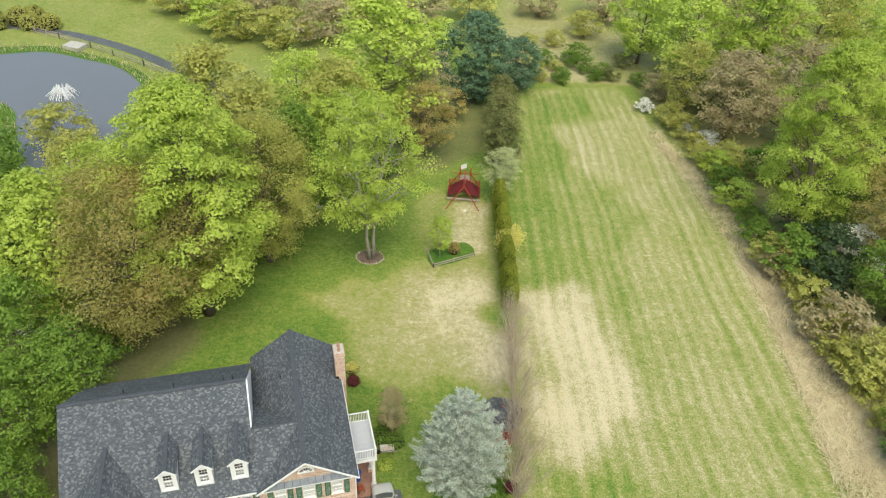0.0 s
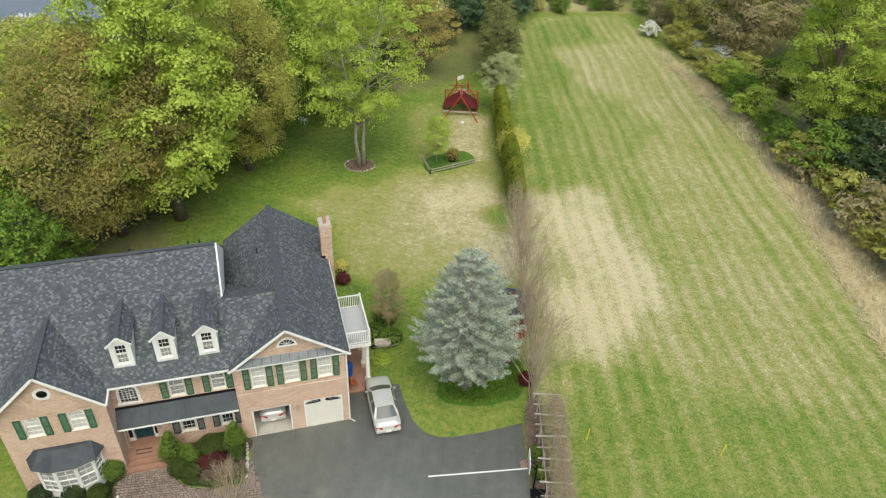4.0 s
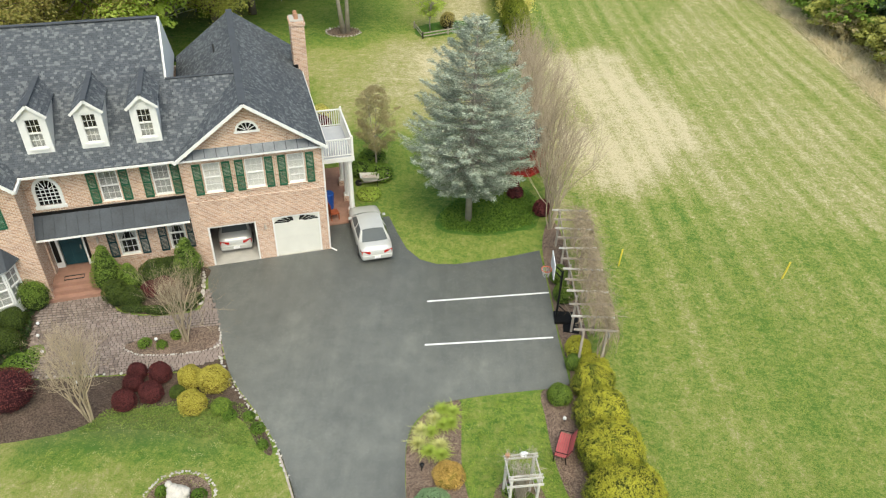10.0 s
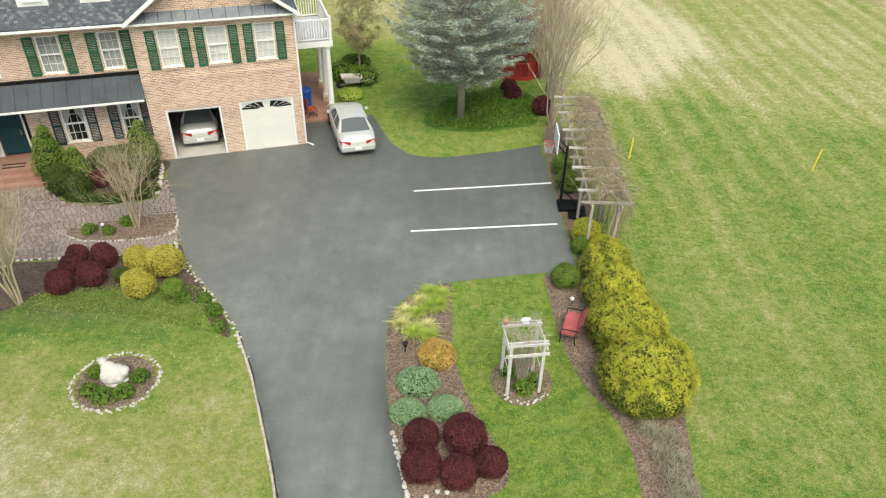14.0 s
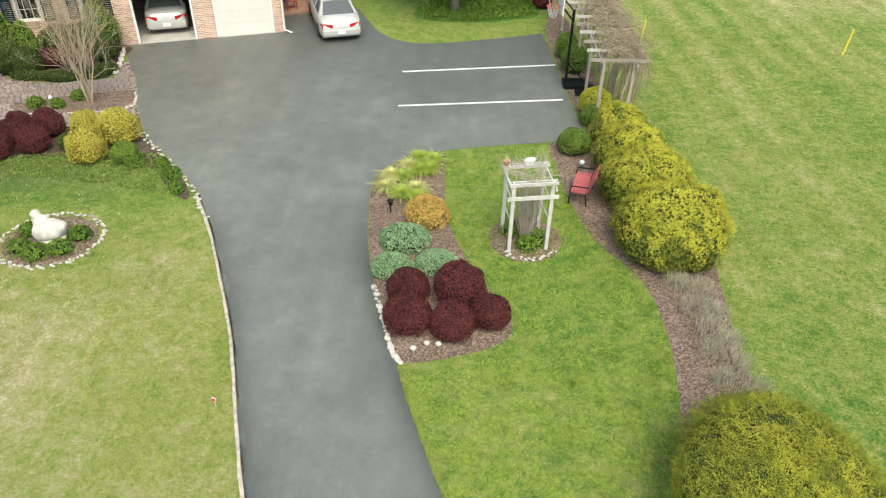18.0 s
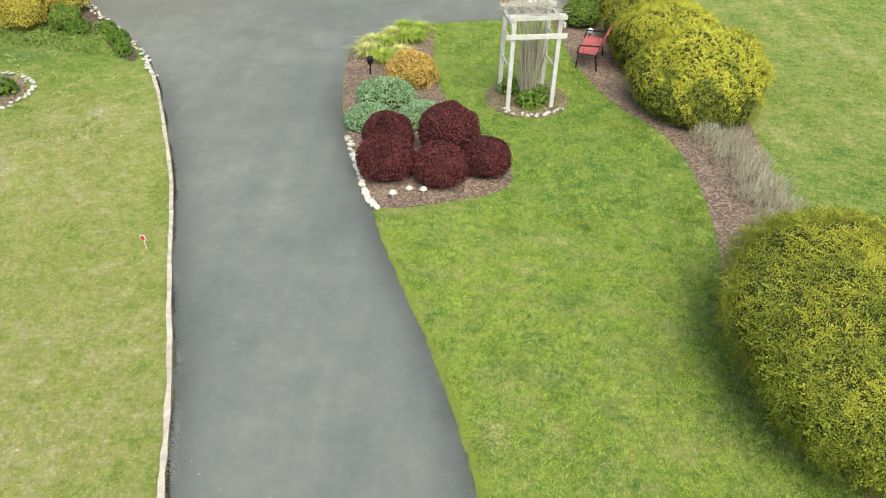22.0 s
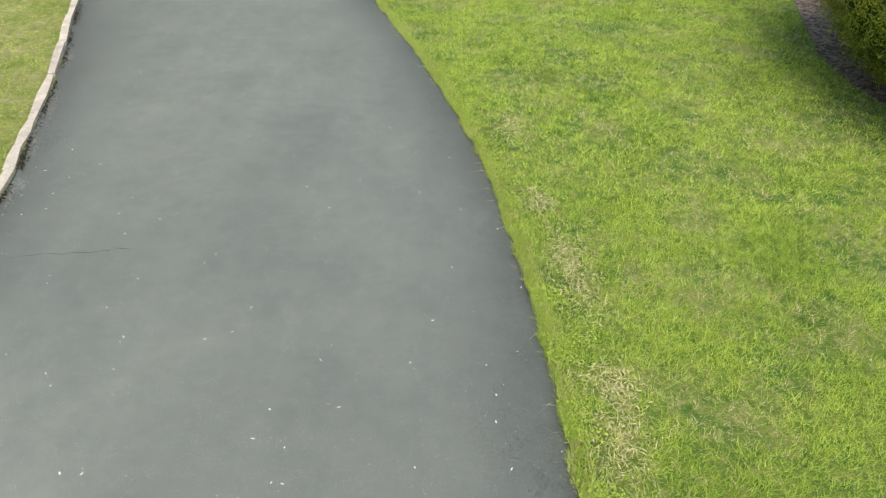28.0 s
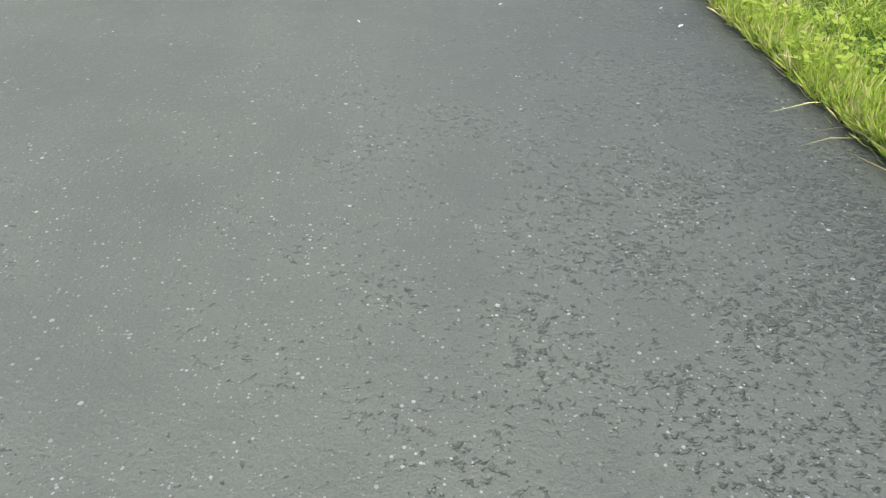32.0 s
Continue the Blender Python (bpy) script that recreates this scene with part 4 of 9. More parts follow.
for k in range(4):
    g.span((-2.82, 0.1, 0.03 + 0.53 * k), (-0.55, 0.15, 0.03 + 0.53 * k + 0.525))
g.span((-2.82, 0.1, 2.15), (-0.55, 0.15, 2.42))
door = part("garage_door", g, "cream_door", house, "closed cream garage door with fanned panes")
for s in (-1, 1):
    for k in range(4):
        a0, a1 = math.pi / 2 - s * (0.1 + 0.36 * k), math.pi / 2 - s * (0.1 + 0.36 * k + 0.3)
        c = (-1.685 + s * 0.1, 0.094, 2.03)
        q = [(c[0] + r * math.cos(t) * 1.0, c[1], c[2] + r * math.sin(t) * f) for r, t, f in ((0.3, a0, 0.25), (1.05, a0, 0.34), (1.05, a1, 0.34), (0.3, a1, 0.25))]
        part("pane", Geo().slab([q[0], q[1], q[2], q[3]], 0.004), "glass", door)

# main block
WM = 0.4
HOLES_M = [(-10.52, -9.65, 4.42, 6.03), (-8.14, -7.34, 4.42, 6.03), (-13.25, -12.3, 4.6, 5.95), (-10.42, -9.5, 1.2, 2.95), (-8.04, -7.22, 1.2, 2.95), (-13.62, -11.8, -0.1, 3.1)]
part("front_wall", wall_with_openings(Geo(), -13.7, -6.8, -0.1, Z_SOFFIT, WM, WM + 0.3, HOLES_M), "brick", house)
for a, b, c, d in HOLES_M[:2]:
    window(a, b, c, d, WM)
    shutter(a - 0.47, a - 0.07, c - 0.05, d, WM)
    shutter(b + 0.07, b + 0.47, c - 0.05, d, WM)
    soldier(a - 0.1, b + 0.1, d + 0.03, WM)
for a, b, c, d in HOLES_M[3:5]:
    window(a, b, c, d, WM, blind="drapes")
    shutter(a - 0.47, a - 0.07, c - 0.05, d, WM, "shutter_teal")
    shutter(b + 0.07, b + 0.47 if b < -9 else b + 0.4, c - 0.05, d, WM, "shutter_teal")
    soldier(a - 0.1, b + 0.1, c - 0.3, WM)
# arched stair window
g, n = Geo(), 16
u, z, w = -12.775, 5.35, 0.475
arc = [(u + w, 4.6)] + [(u + w * math.cos(math.pi * k / n), z + 0.6 * math.sin(math.pi * k / n)) for k in range(n + 1)] + [(u - w, 4.6)]
out = [(u + w + 0.14, 4.6)] + [(u + (w + 0.14) * math.cos(math.pi * k / n), z + 0.74 * math.sin(math.pi * k / n)) for k in range(n + 1)] + [(u - w - 0.14, 4.6)]
for a, b, c, d in zip(arc, arc[1:], out, out[1:]):
    g.add([(p[0], vv, p[1]) for vv in (WM - 0.06, WM + 0.1) for p in (a, b, d, c)], [(0, 1, 2, 3), (3, 2, 6, 7), (0, 4, 5, 1), (4, 7, 6, 5)])
g.span((u - w - 0.2, WM - 0.1, 4.44), (u + w + 0.2, WM + 0.1, 4.6))
aw = part("arched_window", g, "white_trim", house)
g = Geo()
for k in range(1, 5):
    uu = u - w + 2 * w * k / 5
    top = z + 0.6 * math.sqrt(max(0, 1 - ((uu - u) / w) ** 2))
    g.span((uu - 0.014, WM + 0.02, 4.6), (uu + 0.014, WM + 0.05, top if k in (1, 4) else z + 0.2))
for k in range(4):
    g.span((u - w, WM + 0.022, 4.82 + 0.19 * k), (u + w, WM + 0.048, 4.848 + 0.19 * k))
for k in range(1, 6):
    t = math.pi * k / 6
    g.beam((u + 0.15 * math.cos(t), WM + 0.035, z + 0.2 * math.sin(t)), (u + w * math.cos(t), WM + 0.035, z + 0.6 * math.sin(t)), 0.025, 0.028)
part("muntin_grid", g, "white_trim", aw)
part("pane", Geo().add([(p[0], WM + 0.06, p[1]) for p in arc], [tuple(range(len(arc)))[::-1]]), "glass", aw)
g = Geo()
for k in range(30):
    t = math.pi * (k + 0.5) / 30
    c = (u + 0.72 * math.cos(t), WM - 0.02, z + 0.86 * math.sin(t))
    g.box(c, (0.2, 0.05, 0.062), m=Matrix.Rotation(-t, 3, 'Y'))
part("brick_arch", g, "brick", house)
# entrance
g = Geo().span((-13.7, 0.9, 0.6), (-13.25, 1.1, 3.1)).span((-12.15, 0.9, 0.6), (-11.8, 1.1, 3.1)).span((-13.25, 0.9, 2.8), (-12.15, 1.1, 3.1))
part("door_surround", g, "white_trim", house)
g = Geo().span((-13.2, 0.97, 0.7), (-12.2, 1.03, 2.78))
fd = part("front_door", g, "door_teal", house, "dark teal panelled front door")
for k in range(3):
    for s in (0, 1):
        part("door_panel", Geo().span((-13.1 + 0.45 * s, 0.95, 0.8 + 0.66 * k), (-12.75 + 0.45 * s, 0.972, 1.32 + 0.66 * k)), "door_teal", fd)
part("door_handle", Geo().span((-12.33, 0.9, 1.6), (-12.28, 0.965, 1.82)), "stone", fd)
for a in (-13.62, -12.1):
    part("sidelight", Geo().span((a + 0.04, 0.885, 0.95), (a + 0.26, 0.897, 2.7)), "glass", house)
part("entry_side", Geo().span((-13.7, 0.7, 0), (-13.62, 1.1, 3.1)).span((-11.8, 0.7, 0), (-11.72, 1.1, 3.1)).span((-13.62, 0.7, 3.1), (-11.8, 1.1, 3.2)), "brick", house)
st = part("stoop", Geo().span((-13.7, -0.5, -0.1), (-11.2, 0.39, 0.62)).span((-13.61, 0.39, -0.1), (-11.81, 1.1, 0.62)), "terracotta", house)
part("step", Geo().span((-14.0, -0.82, -0.1), (-11.1, -0.5, 0.42)), "terracotta", st)
part("step", Geo().span((-14.1, -1.14, -0.1), (-11.0, -0.82, 0.2)), "terracotta", st)
g = Geo().slab([(-13.85, -0.5, 3.3), (-6.8, -0.5, 3.3), (-6.8, WM, 4.15), (-13.85, WM, 4.15)], 0.06)
pr = part("porch_roof", g, "metal_roof", house, "dark standing-seam metal porch roof")
for k in range(1, 14):
    uu = -13.85 + 7.05 * k / 14
    part("roof_seam", Geo().beam((uu, -0.5, 3.315), (uu, WM, 4.165), 0.03, 0.04), "metal_roof", pr)
part("gutter", Geo().span((-13.88, -0.55, 3.2), (-6.8, -0.49, 3.28)), "white_trim", pr)
part("flashing", Geo().span((-13.9, WM - 0.07, 4.1), (-6.8, WM - 0.003, 4.25)), "black_metal", pr)
part("verge", Geo().beam((-13.87, -0.52, 3.31), (-13.87, WM - 0.07, 4.13), 0.07, 0.07), "black_metal", pr)
part("porch_soffit", Geo().span((-13.8, -0.48, 3.16), (-6.82, WM, 3.22)), "white_trim", pr)
part("porch_cheek", Geo().add([(-13.83, -0.48, 3.22), (-13.83, WM, 3.22), (-13.83, WM, 4.1), (-13.79, -0.48, 3.22), (-13.79, WM, 3.22), (-13.79, WM, 4.1)], [(0, 2, 1), (3, 4, 5), (0, 1, 4, 3), (1, 2, 5, 4), (2, 0, 3, 5)]), "brick", pr)

# left wing
WL = -1.0
HOLES_L = [(-15.72, -14.87, 4.5, 5.95), (-18.0, -17.15, 4.5, 5.95)]
part("front_wall", wall_with_openings(Geo(), -19.3, -13.7, -0.1, Z_SOFFIT, WL, WL + 0.3, HOLES_L), "brick", house)
for a, b, c, d in HOLES_L:
    window(a, b, c, d, WL, blind="shade")
    shutter(a - 0.45, a - 0.07, c - 0.05, d, WL)
    shutter(b + 0.07, b + 0.45, c - 0.05, d, WL)
    soldier(a - 0.1, b + 0.1, d + 0.03, WL)
part("gable_wall", Geo().add([(-19.3, WL, Z_SOFFIT), (-13.7, WL, Z_SOFFIT), (-16.5, WL, 9.1), (-19.3, WL + 0.3, Z_SOFFIT), (-13.7, WL + 0.3, Z_SOFFIT), (-16.5, WL + 0.3, 9.1)], [(0, 1, 2), (5, 4, 3), (0, 2, 5, 3), (1, 4, 5, 2), (0, 3, 4, 1)]), "brick", house)
part("side_wall", Geo().span((-14.0, WL + 0.3, -0.1), (-13.7, 1.0, Z_SOFFIT)), "brick", house)
part("side_wall", Geo().span((-19.3, WL + 0.3, -0.1), (-19.0, 11.7, Z_SOFFIT)).add([(-19.3, 0, Z_SOFFIT), (-19.3, 11.7, Z_SOFFIT), (-19.3, 6.0, 11.0), (-19.0, 0, Z_SOFFIT), (-19.0, 11.7, Z_SOFFIT), (-19.0, 6.0, 11.0)], [(0, 2, 1), (3, 4, 5), (0, 3, 5, 2), (1, 2, 5, 4), (0, 1, 4, 3)]), "brick", house)
part("rear_wall", Geo().span((-19.0, 11.4, -0.1), (-6.8, 11.7, Z_SOFFIT)), "brick", house)
g = Geo()
for k in range(24):
    t = 2 * math.pi * k / 24
    g.box((-16.5 + 0.36 * math.cos(t), WL - 0.02, 7.65 + 0.36 * math.sin(t)), (0.16, 0.05, 0.085), m=Matrix.Rotation(-t, 3, 'Y'))
rw = part("round_window", g, "white_trim", house)
part("pane", Geo().tube([(-16.5, WL - 0.012, 7.65), (-16.5, WL - 0.004, 7.65)], 0.3, 24), "glass", rw)
# bay window
bay = [(-16.55 - 1.8 * math.cos(math.pi * k / 5), WL - 1.12 * math.sin(math.pi * k / 5) ** 0.8 + (0.003 if k in (0, 5) else 0)) for k in range(6)]
bw = part("bay_base", Geo().prism(bay, -0.1, 0.75), "white_trim", house)
part("bay_head", Geo().prism(bay, 2.55, 2.75), "white_trim", house)
for (a, b) in zip(bay, bay[1:]):
    A, B = Vector((*a, 0)), Vector((*b, 0))
    n = 1
    for k in range(n):
        P, Q = A.lerp(B, k / n), A.lerp(B, (k + 1) / n)
        d = (Q - P).normalized()
        fr = Geo()
        for s in (P + d * 0.05, Q - d * 0.05):
            fr.beam((s.x, s.y, 0.75), (s.x, s.y, 2.55), 0.09, 0.09)
        for s in (P.lerp(Q, 0.5),):
            fr.beam((s.x, s.y, 0.75), (s.x, s.y, 2.55), 0.025, 0.03)
        for zz in (0.8, 1.22, 1.65, 2.08, 2.5):
            fr.beam((P.x, P.y, zz), (Q.x, Q.y, zz), 0.03 if 0.9 < zz < 2.4 and zz != 1.65 else 0.08, 0.03 if 0.9 < zz < 2.4 and zz != 1.65 else 0.07)
        f = part("bay_sash", fr, "white_trim", bw)
        nrm = Vector((d.y, -d.x, 0))
        p_ = part("pane", Geo().slab([P - nrm * 0.02 + Vector((0, 0, 0.8)), Q - nrm * 0.02 + Vector((0, 0, 0.8)), Q - nrm * 0.021 + Vector((0, 0, 2.5)), P - nrm * 0.021 + Vector((0, 0, 2.5))], 0.006), "clear_glass", f)
        p_.visible_shadow = False
        part("curtain", Geo().slab([P - nrm * 0.1 + Vector((0, 0, 0.8)), Q - nrm * 0.1 + Vector((0, 0, 0.8)), Q - nrm * 0.101 + Vector((0, 0, 2.5)), P - nrm * 0.101 + Vector((0, 0, 2.5))], 0.01), "curtain", f)
eave = [(-16.55 - 2.1 * math.cos(math.pi * k / 5), WL - 1.36 * math.sin(math.pi * k / 5) ** 0.8) for k in range(6)]
top = [(-16.55 - 1.5 * math.cos(math.pi * k / 5), WL - 0.3 * math.sin(math.pi * k / 5)) for k in range(6)]
part("bay_roof", Geo().add([(x, y, 2.75) for x, y in eave] + [(x, y, 3.45) for x, y in top], [(k, k + 1, 7 + k, 6 + k) for k in range(5)] + [tuple(range(6, 12)), tuple(range(6))[::-1]]), "metal_roof", bw)

# roofs
RU, RZ, RM, RMZ = -3.5, 9.12, 6.0, 11.2


def main_z(v):
    return Z_EAVE + (RMZ - Z_EAVE) * (v + 0.25) / (RM + 0.25)


def roof(geo, label=""):
    return part("roof", geo, "shingle", house, label, mat_uv=True)


roof(Geo().slab([(RU, -0.5, RZ), (0.13, -0.5, Z_EAVE), (0.13, 12.9, Z_EAVE), (RU, 12.9, RZ)], 0.09))
roof(Geo().slab([(-6.94, -0.5, Z_EAVE), (RU, -0.5, RZ), (RU, 12.9, RZ), (-6.94, 12.9, Z_EAVE)], 0.09))
vv = (RZ - Z_EAVE) / (RMZ - Z_EAVE) * (RM + 0.25) - 0.25
roof(Geo().slab([(-19.45, -0.25, Z_EAVE), (-6.94, -0.25, Z_EAVE), (-6.94, RM, RMZ), (-19.45, RM, RMZ)], 0.1))
roof(Geo().slab([(-6.939, -0.25, Z_EAVE), (RU, vv, RZ), (-6.939, vv, RZ)], 0.1))
roof(Geo().slab([(-6.94, vv, RZ), (RU, vv, RZ), (-6.94, vv + 4.2, Z_EAVE + 0.3)], 0.06))
roof(Geo().slab([(-19.45, RM, RMZ), (-6.94, RM, RMZ), (-6.94, 12.25, Z_EAVE), (-19.45, 12.25, Z_EAVE)], 0.1))
part("gable_end", Geo().add([(-6.84, vv + 0.1, RZ - 0.15), (-6.84, RM, RMZ + 0.02), (-6.84, 10.4, 7.6), (-6.84, vv + 0.1, 7.6), (-6.96, vv + 0.1, RZ - 0.15), (-6.96, RM, RMZ + 0.02), (-6.96, 10.4, 7.6), (-6.96, vv + 0.1, 7.6)], [(0, 3, 2, 1), (4, 5, 6, 7), (0, 1, 5, 4), (1, 2, 6, 5), (2, 3, 7, 6), (3, 0, 4, 7)]), "white_trim", house)
for s in (-1, 1):
    roof(Geo().slab([(-16.5, -1.45, 9.28), (-16.5 + s * 2.95, -1.45, Z_EAVE), (-16.5 + s * 2.95, 0.2, Z_EAVE), (-16.5 + s * 2.9, 0.3, Z_EAVE + 0.1), (-16.5, 3.55, 9.28)], 0.09))
g = Geo()
g.beam((RU, -0.5, RZ + 0.02), (RU, 12.9, RZ + 0.02), 0.36, 0.03)
part("ridge_cap", g, "ridge_cap", house)
part("ridge_cap", Geo().beam((-19.45, RM, RMZ + 0.02), (-6.94, RM, RMZ + 0.02), 0.3, 0.03), "ridge_cap", house)
part("ridge_cap", Geo().beam((-6.9, vv, RZ + 0.015), (RU - 0.2, vv, RZ + 0.015), 0.16, 0.03), "ridge_cap", house)
part("ridge_cap", Geo().beam((-16.5, -1.45, 9.3), (-16.5, 3.45, 9.3), 0.28, 0.03), "ridge_cap", house)


def fascia(a, b, h=0.15, t=0.04):
    part("fascia", Geo().beam(a, b, t, h), "white_trim", house)


fascia((-6.98, -0.53, Z_EAVE - 0.1), (RU, -0.53, RZ - 0.07))
fascia((RU, -0.53, RZ - 0.07), (0.17, -0.53, Z_EAVE - 0.1))
fascia((0.15, -0.5, Z_EAVE - 0.10), (0.15, 12.9, Z_EAVE - 0.10), 0.10, 0.06)
fascia((-6.95, -0.28, Z_EAVE - 0.09), (-13.6, -0.28, Z_EAVE - 0.09), 0.09, 0.07)
fascia((-16.5, -1.48, 9.22), (-13.5, -1.48, Z_EAVE - 0.1))
fascia((-16.5, -1.48, 9.22), (-19.5, -1.48, Z_EAVE - 0.1))
fascia((-13.5, -1.4, Z_EAVE - 0.12), (-13.5, 0.2, Z_EAVE - 0.12), 0.14, 0.1)
part("cornice", Geo().span((-6.9, -0.36, Z_SOFFIT - 0.07), (0.1, -0.002, Z_SOFFIT + 0.02)), "white_trim", house)
part("cornice", Geo().span((-13.5, -0.22, Z_SOFFIT - 0.03), (-6.82, WM, Z_SOFFIT + 0.02)), "white_trim", house)
part("corner_downpipe", Geo().tube([(-0.06, -0.06, 6.3), (-0.06, -0.06, 0.15), (0.25, -0.3, 0.06)], 0.04), "white_trim", house)
g = Geo().slab([(-6.5, -0.36, Z_SOFFIT + 0.03), (-0.3, -0.36, Z_SOFFIT + 0.03), (-0.75, -0.005, 6.82), (-6.15, -0.005, 6.82)], 0.03)
pent = part("pent_roof", g, "lead_roof", house, "grey lead-coated pent roof across the gable")
for k in range(11):
    uu = -6.1 + 5.4 * k / 10
    part("roof_seam", Geo().beam((uu, -0.34, Z_SOFFIT + 0.06), (uu, -0.01, 6.82), 0.035, 0.045), "metal_roof", pent)
# dormers
for uc in (-12.5, -10.2, -7.88):
    w2, v0, zb, ze, zp = 0.57, 0.6, 7.1, 8.98, 9.5
    vb = (zp - Z_EAVE) / (RMZ - Z_EAVE) * (RM + 0.25) - 0.25
    ve = (ze - Z_EAVE) / (RMZ - Z_EAVE) * (RM + 0.25) - 0.25
    g = wall_with_openings(Geo(), uc - w2, uc + w2, zb, ze, v0, v0 + 0.08, [(uc - 0.31, uc + 0.31, zb + 0.34, ze - 0.14)])
    g.add([(uc - w2, v0, ze), (uc + w2, v0, ze), (uc, v0, zp), (uc - w2, v0 + 0.08, ze), (uc + w2, v0 + 0.08, ze), (uc, v0 + 0.08, zp)], [(0, 1, 2), (5, 4, 3), (0, 2, 5, 3), (1, 4, 5, 2)])
    for s in (-1, 1):
        a = uc + s * w2
        b = uc + s * (w2 - 0.06)
        g.add([(a, v0 + 0.08, zb), (a, v0 + 0.08, ze), (a, ve, ze), (b, v0 + 0.08, zb), (b, v0 + 0.08, ze), (b, ve, ze)], [(0, 1, 2), (5, 4, 3), (0, 3, 4, 1), (1, 4, 5, 2), (2, 5, 3, 0)])
    dm = part("dormer", g, "white_trim", house)
    window(uc - 0.31, uc + 0.31, zb + 0.34, ze - 0.14, v0, dm, 3, 4, "", True, 0.04)
    # added dark sheet, painting the dormer's inside as unlit
    part("room_shade", Geo().span((uc - 0.3, v0 + 0.25, zb + 0.3), (uc + 0.3, v0 + 0.26, ze - 0.1)), "unlit_room", dm)
    part("curtain", Geo().span((uc - 0.3, v0 + 0.22, zb + 0.36), (uc + 0.3, v0 + 0.23, (zb + ze) / 2 + 0.08)), "curtain", dm)
    for s in (-1, 1):
        part("dormer_roof", Geo().slab([(uc, v0 - 0.15, zp + 0.08), (uc + s * (w2 + 0.12), v0 - 0.15, ze), (uc + s * (w2 + 0.12), ve, ze), (uc, vb + 0.15, zp + 0.08)], 0.06), "shingle", dm, mat_uv=True)
    part("dormer_cap", Geo().beam((uc, v0 - 0.15, zp + 0.09), (uc, vb, zp + 0.09), 0.24, 0.025), "ridge_cap", dm)
    for s in (-1, 1):
        part("dormer_fascia", Geo().beam((uc, v0 - 0.17, zp + 0.02), (uc + s * (w2 + 0.12), v0 - 0.17, ze - 0.06), 0.04, 0.12), "white_trim", dm)
# chimney
ch = part("chimney", Geo().span((-0.28, 9.0, -0.1), (0.5, 10.1, 9.2)).span((-0.33, 8.95, 9.2), (0.55, 10.15, 9.42)), "brick", house, "brick chimney with a corbelled top")
part("chimney_cap", Geo().span((-0.27, 9.02, 9.42), (0.49, 10.08, 9.5)), "concrete", ch)
for v in (9.3, 9.8):
    part("chimney_pot", Geo().tube([(0.1, v, 9.5), (0.1, v, 9.8)], [0.13, 0.11], 12), "clay", ch)
part("chimney_flashing", Geo().span((-0.36, 8.9, 6.75), (-0.05, 8.99, 6.95)), "black_metal", ch)
# vent pipes
for p in ((-7.9, 6.8, 10.5), (-8.6, 7.1, 10.3), (-15.5, 7.4, 10.0), (-12.0, 6.9, 10.4), (-4.6, 8.4, 8.2), (-5.6, 5.6, 7.45)):
    part("vent_pipe", Geo().tube([p, (p[0], p[1], p[2] + 0.55)], 0.05), "car_dark_trim", house)

# balcony and side porch
bal = part("balcony", Geo().span((0.0, 2.7, 3.72), (1.95, 6.6, 3.98)), "white_trim", house)
part("deck", Geo().span((0.02, 2.75, 3.98), (1.9, 6.55, 4.01)), "deck_grey", bal)


def railing(a, b, z, h, parent, mat="white_trim", gap=0.13):
    a, b = Vector((*a, z)), Vector((*b, z))
    g = Geo()
    g.beam(a + Vector((0, 0, h)), b + Vector((0, 0, h)), 0.09, 0.06)
    low = Geo().beam(a + Vector((0, 0, 0.1)), b + Vector((0, 0, 0.1)), 0.06, 0.05)
    part("top_rail", g, mat, parent)
    part("bottom_rail", low, mat, parent)
    n = int((b - a).length / gap)
    me = Geo().box((0, 0, h / 2 + 0.05), (0.04, 0.04, h - 0.1)).mesh("baluster", mat)
    for k in range(1, n):
        part("baluster", me, mat, parent).location = a.lerp(b, k / n)


railing((0.05, 2.78), (1.87, 2.78), 4.0, 1.05, bal)
railing((1.87, 2.78), (1.87, 6.5), 4.0, 1.05, bal)
railing((1.87, 6.5), (0.05, 6.5), 4.0, 1.05, bal)
for p in ((1.87, 2.78), (1.87, 6.5)):
    part("newel", Geo().span((p[0] - 0.06, p[1] - 0.06, 4.0), (p[0] + 0.06, p[1] + 0.06, 5.2)), "white_trim", bal)
part("porch_floor", Geo().span((0.0, 2.2, -0.1), (2.0, 8.5, 0.12)), "terracotta", house)
for v in (2.95, 4.6, 6.4):
    cl = part("column", Geo().tube([(1.7, v, 0.5), (1.7, v, 3.72)], [0.15, 0.125], 14).span((1.52, v - 0.18, 0.42), (1.88, v + 0.18, 0.52)).span((1.54, v - 0.16, 3.6), (1.86, v + 0.16, 3.72)), "white_trim", house)
    part("column_base", Geo().span((1.46, v - 0.24, 0.1), (1.94, v + 0.24, 0.42)), "brick", cl)

# ---- plants: tools ----


def mesh_of(name, verts, quads, mat, smooth=False):
    me = bpy.data.meshes.new(name)
    verts, quads = np.asarray(verts, np.float32), np.asarray(quads, np.int32)
    me.vertices.add(len(verts))
    me.vertices.foreach_set("co", verts.ravel())
    me.loops.add(quads.size)
    me.loops.foreach_set("vertex_index", quads.ravel())
    me.polygons.add(len(quads))
    me.polygons.foreach_set("loop_start", np.arange(0, quads.size, quads.shape[1], dtype=np.int32))
    me.update(calc_edges=True)
    me.materials.append(MATS[mat])
    if smooth:
        me.shade_smooth()
    return me


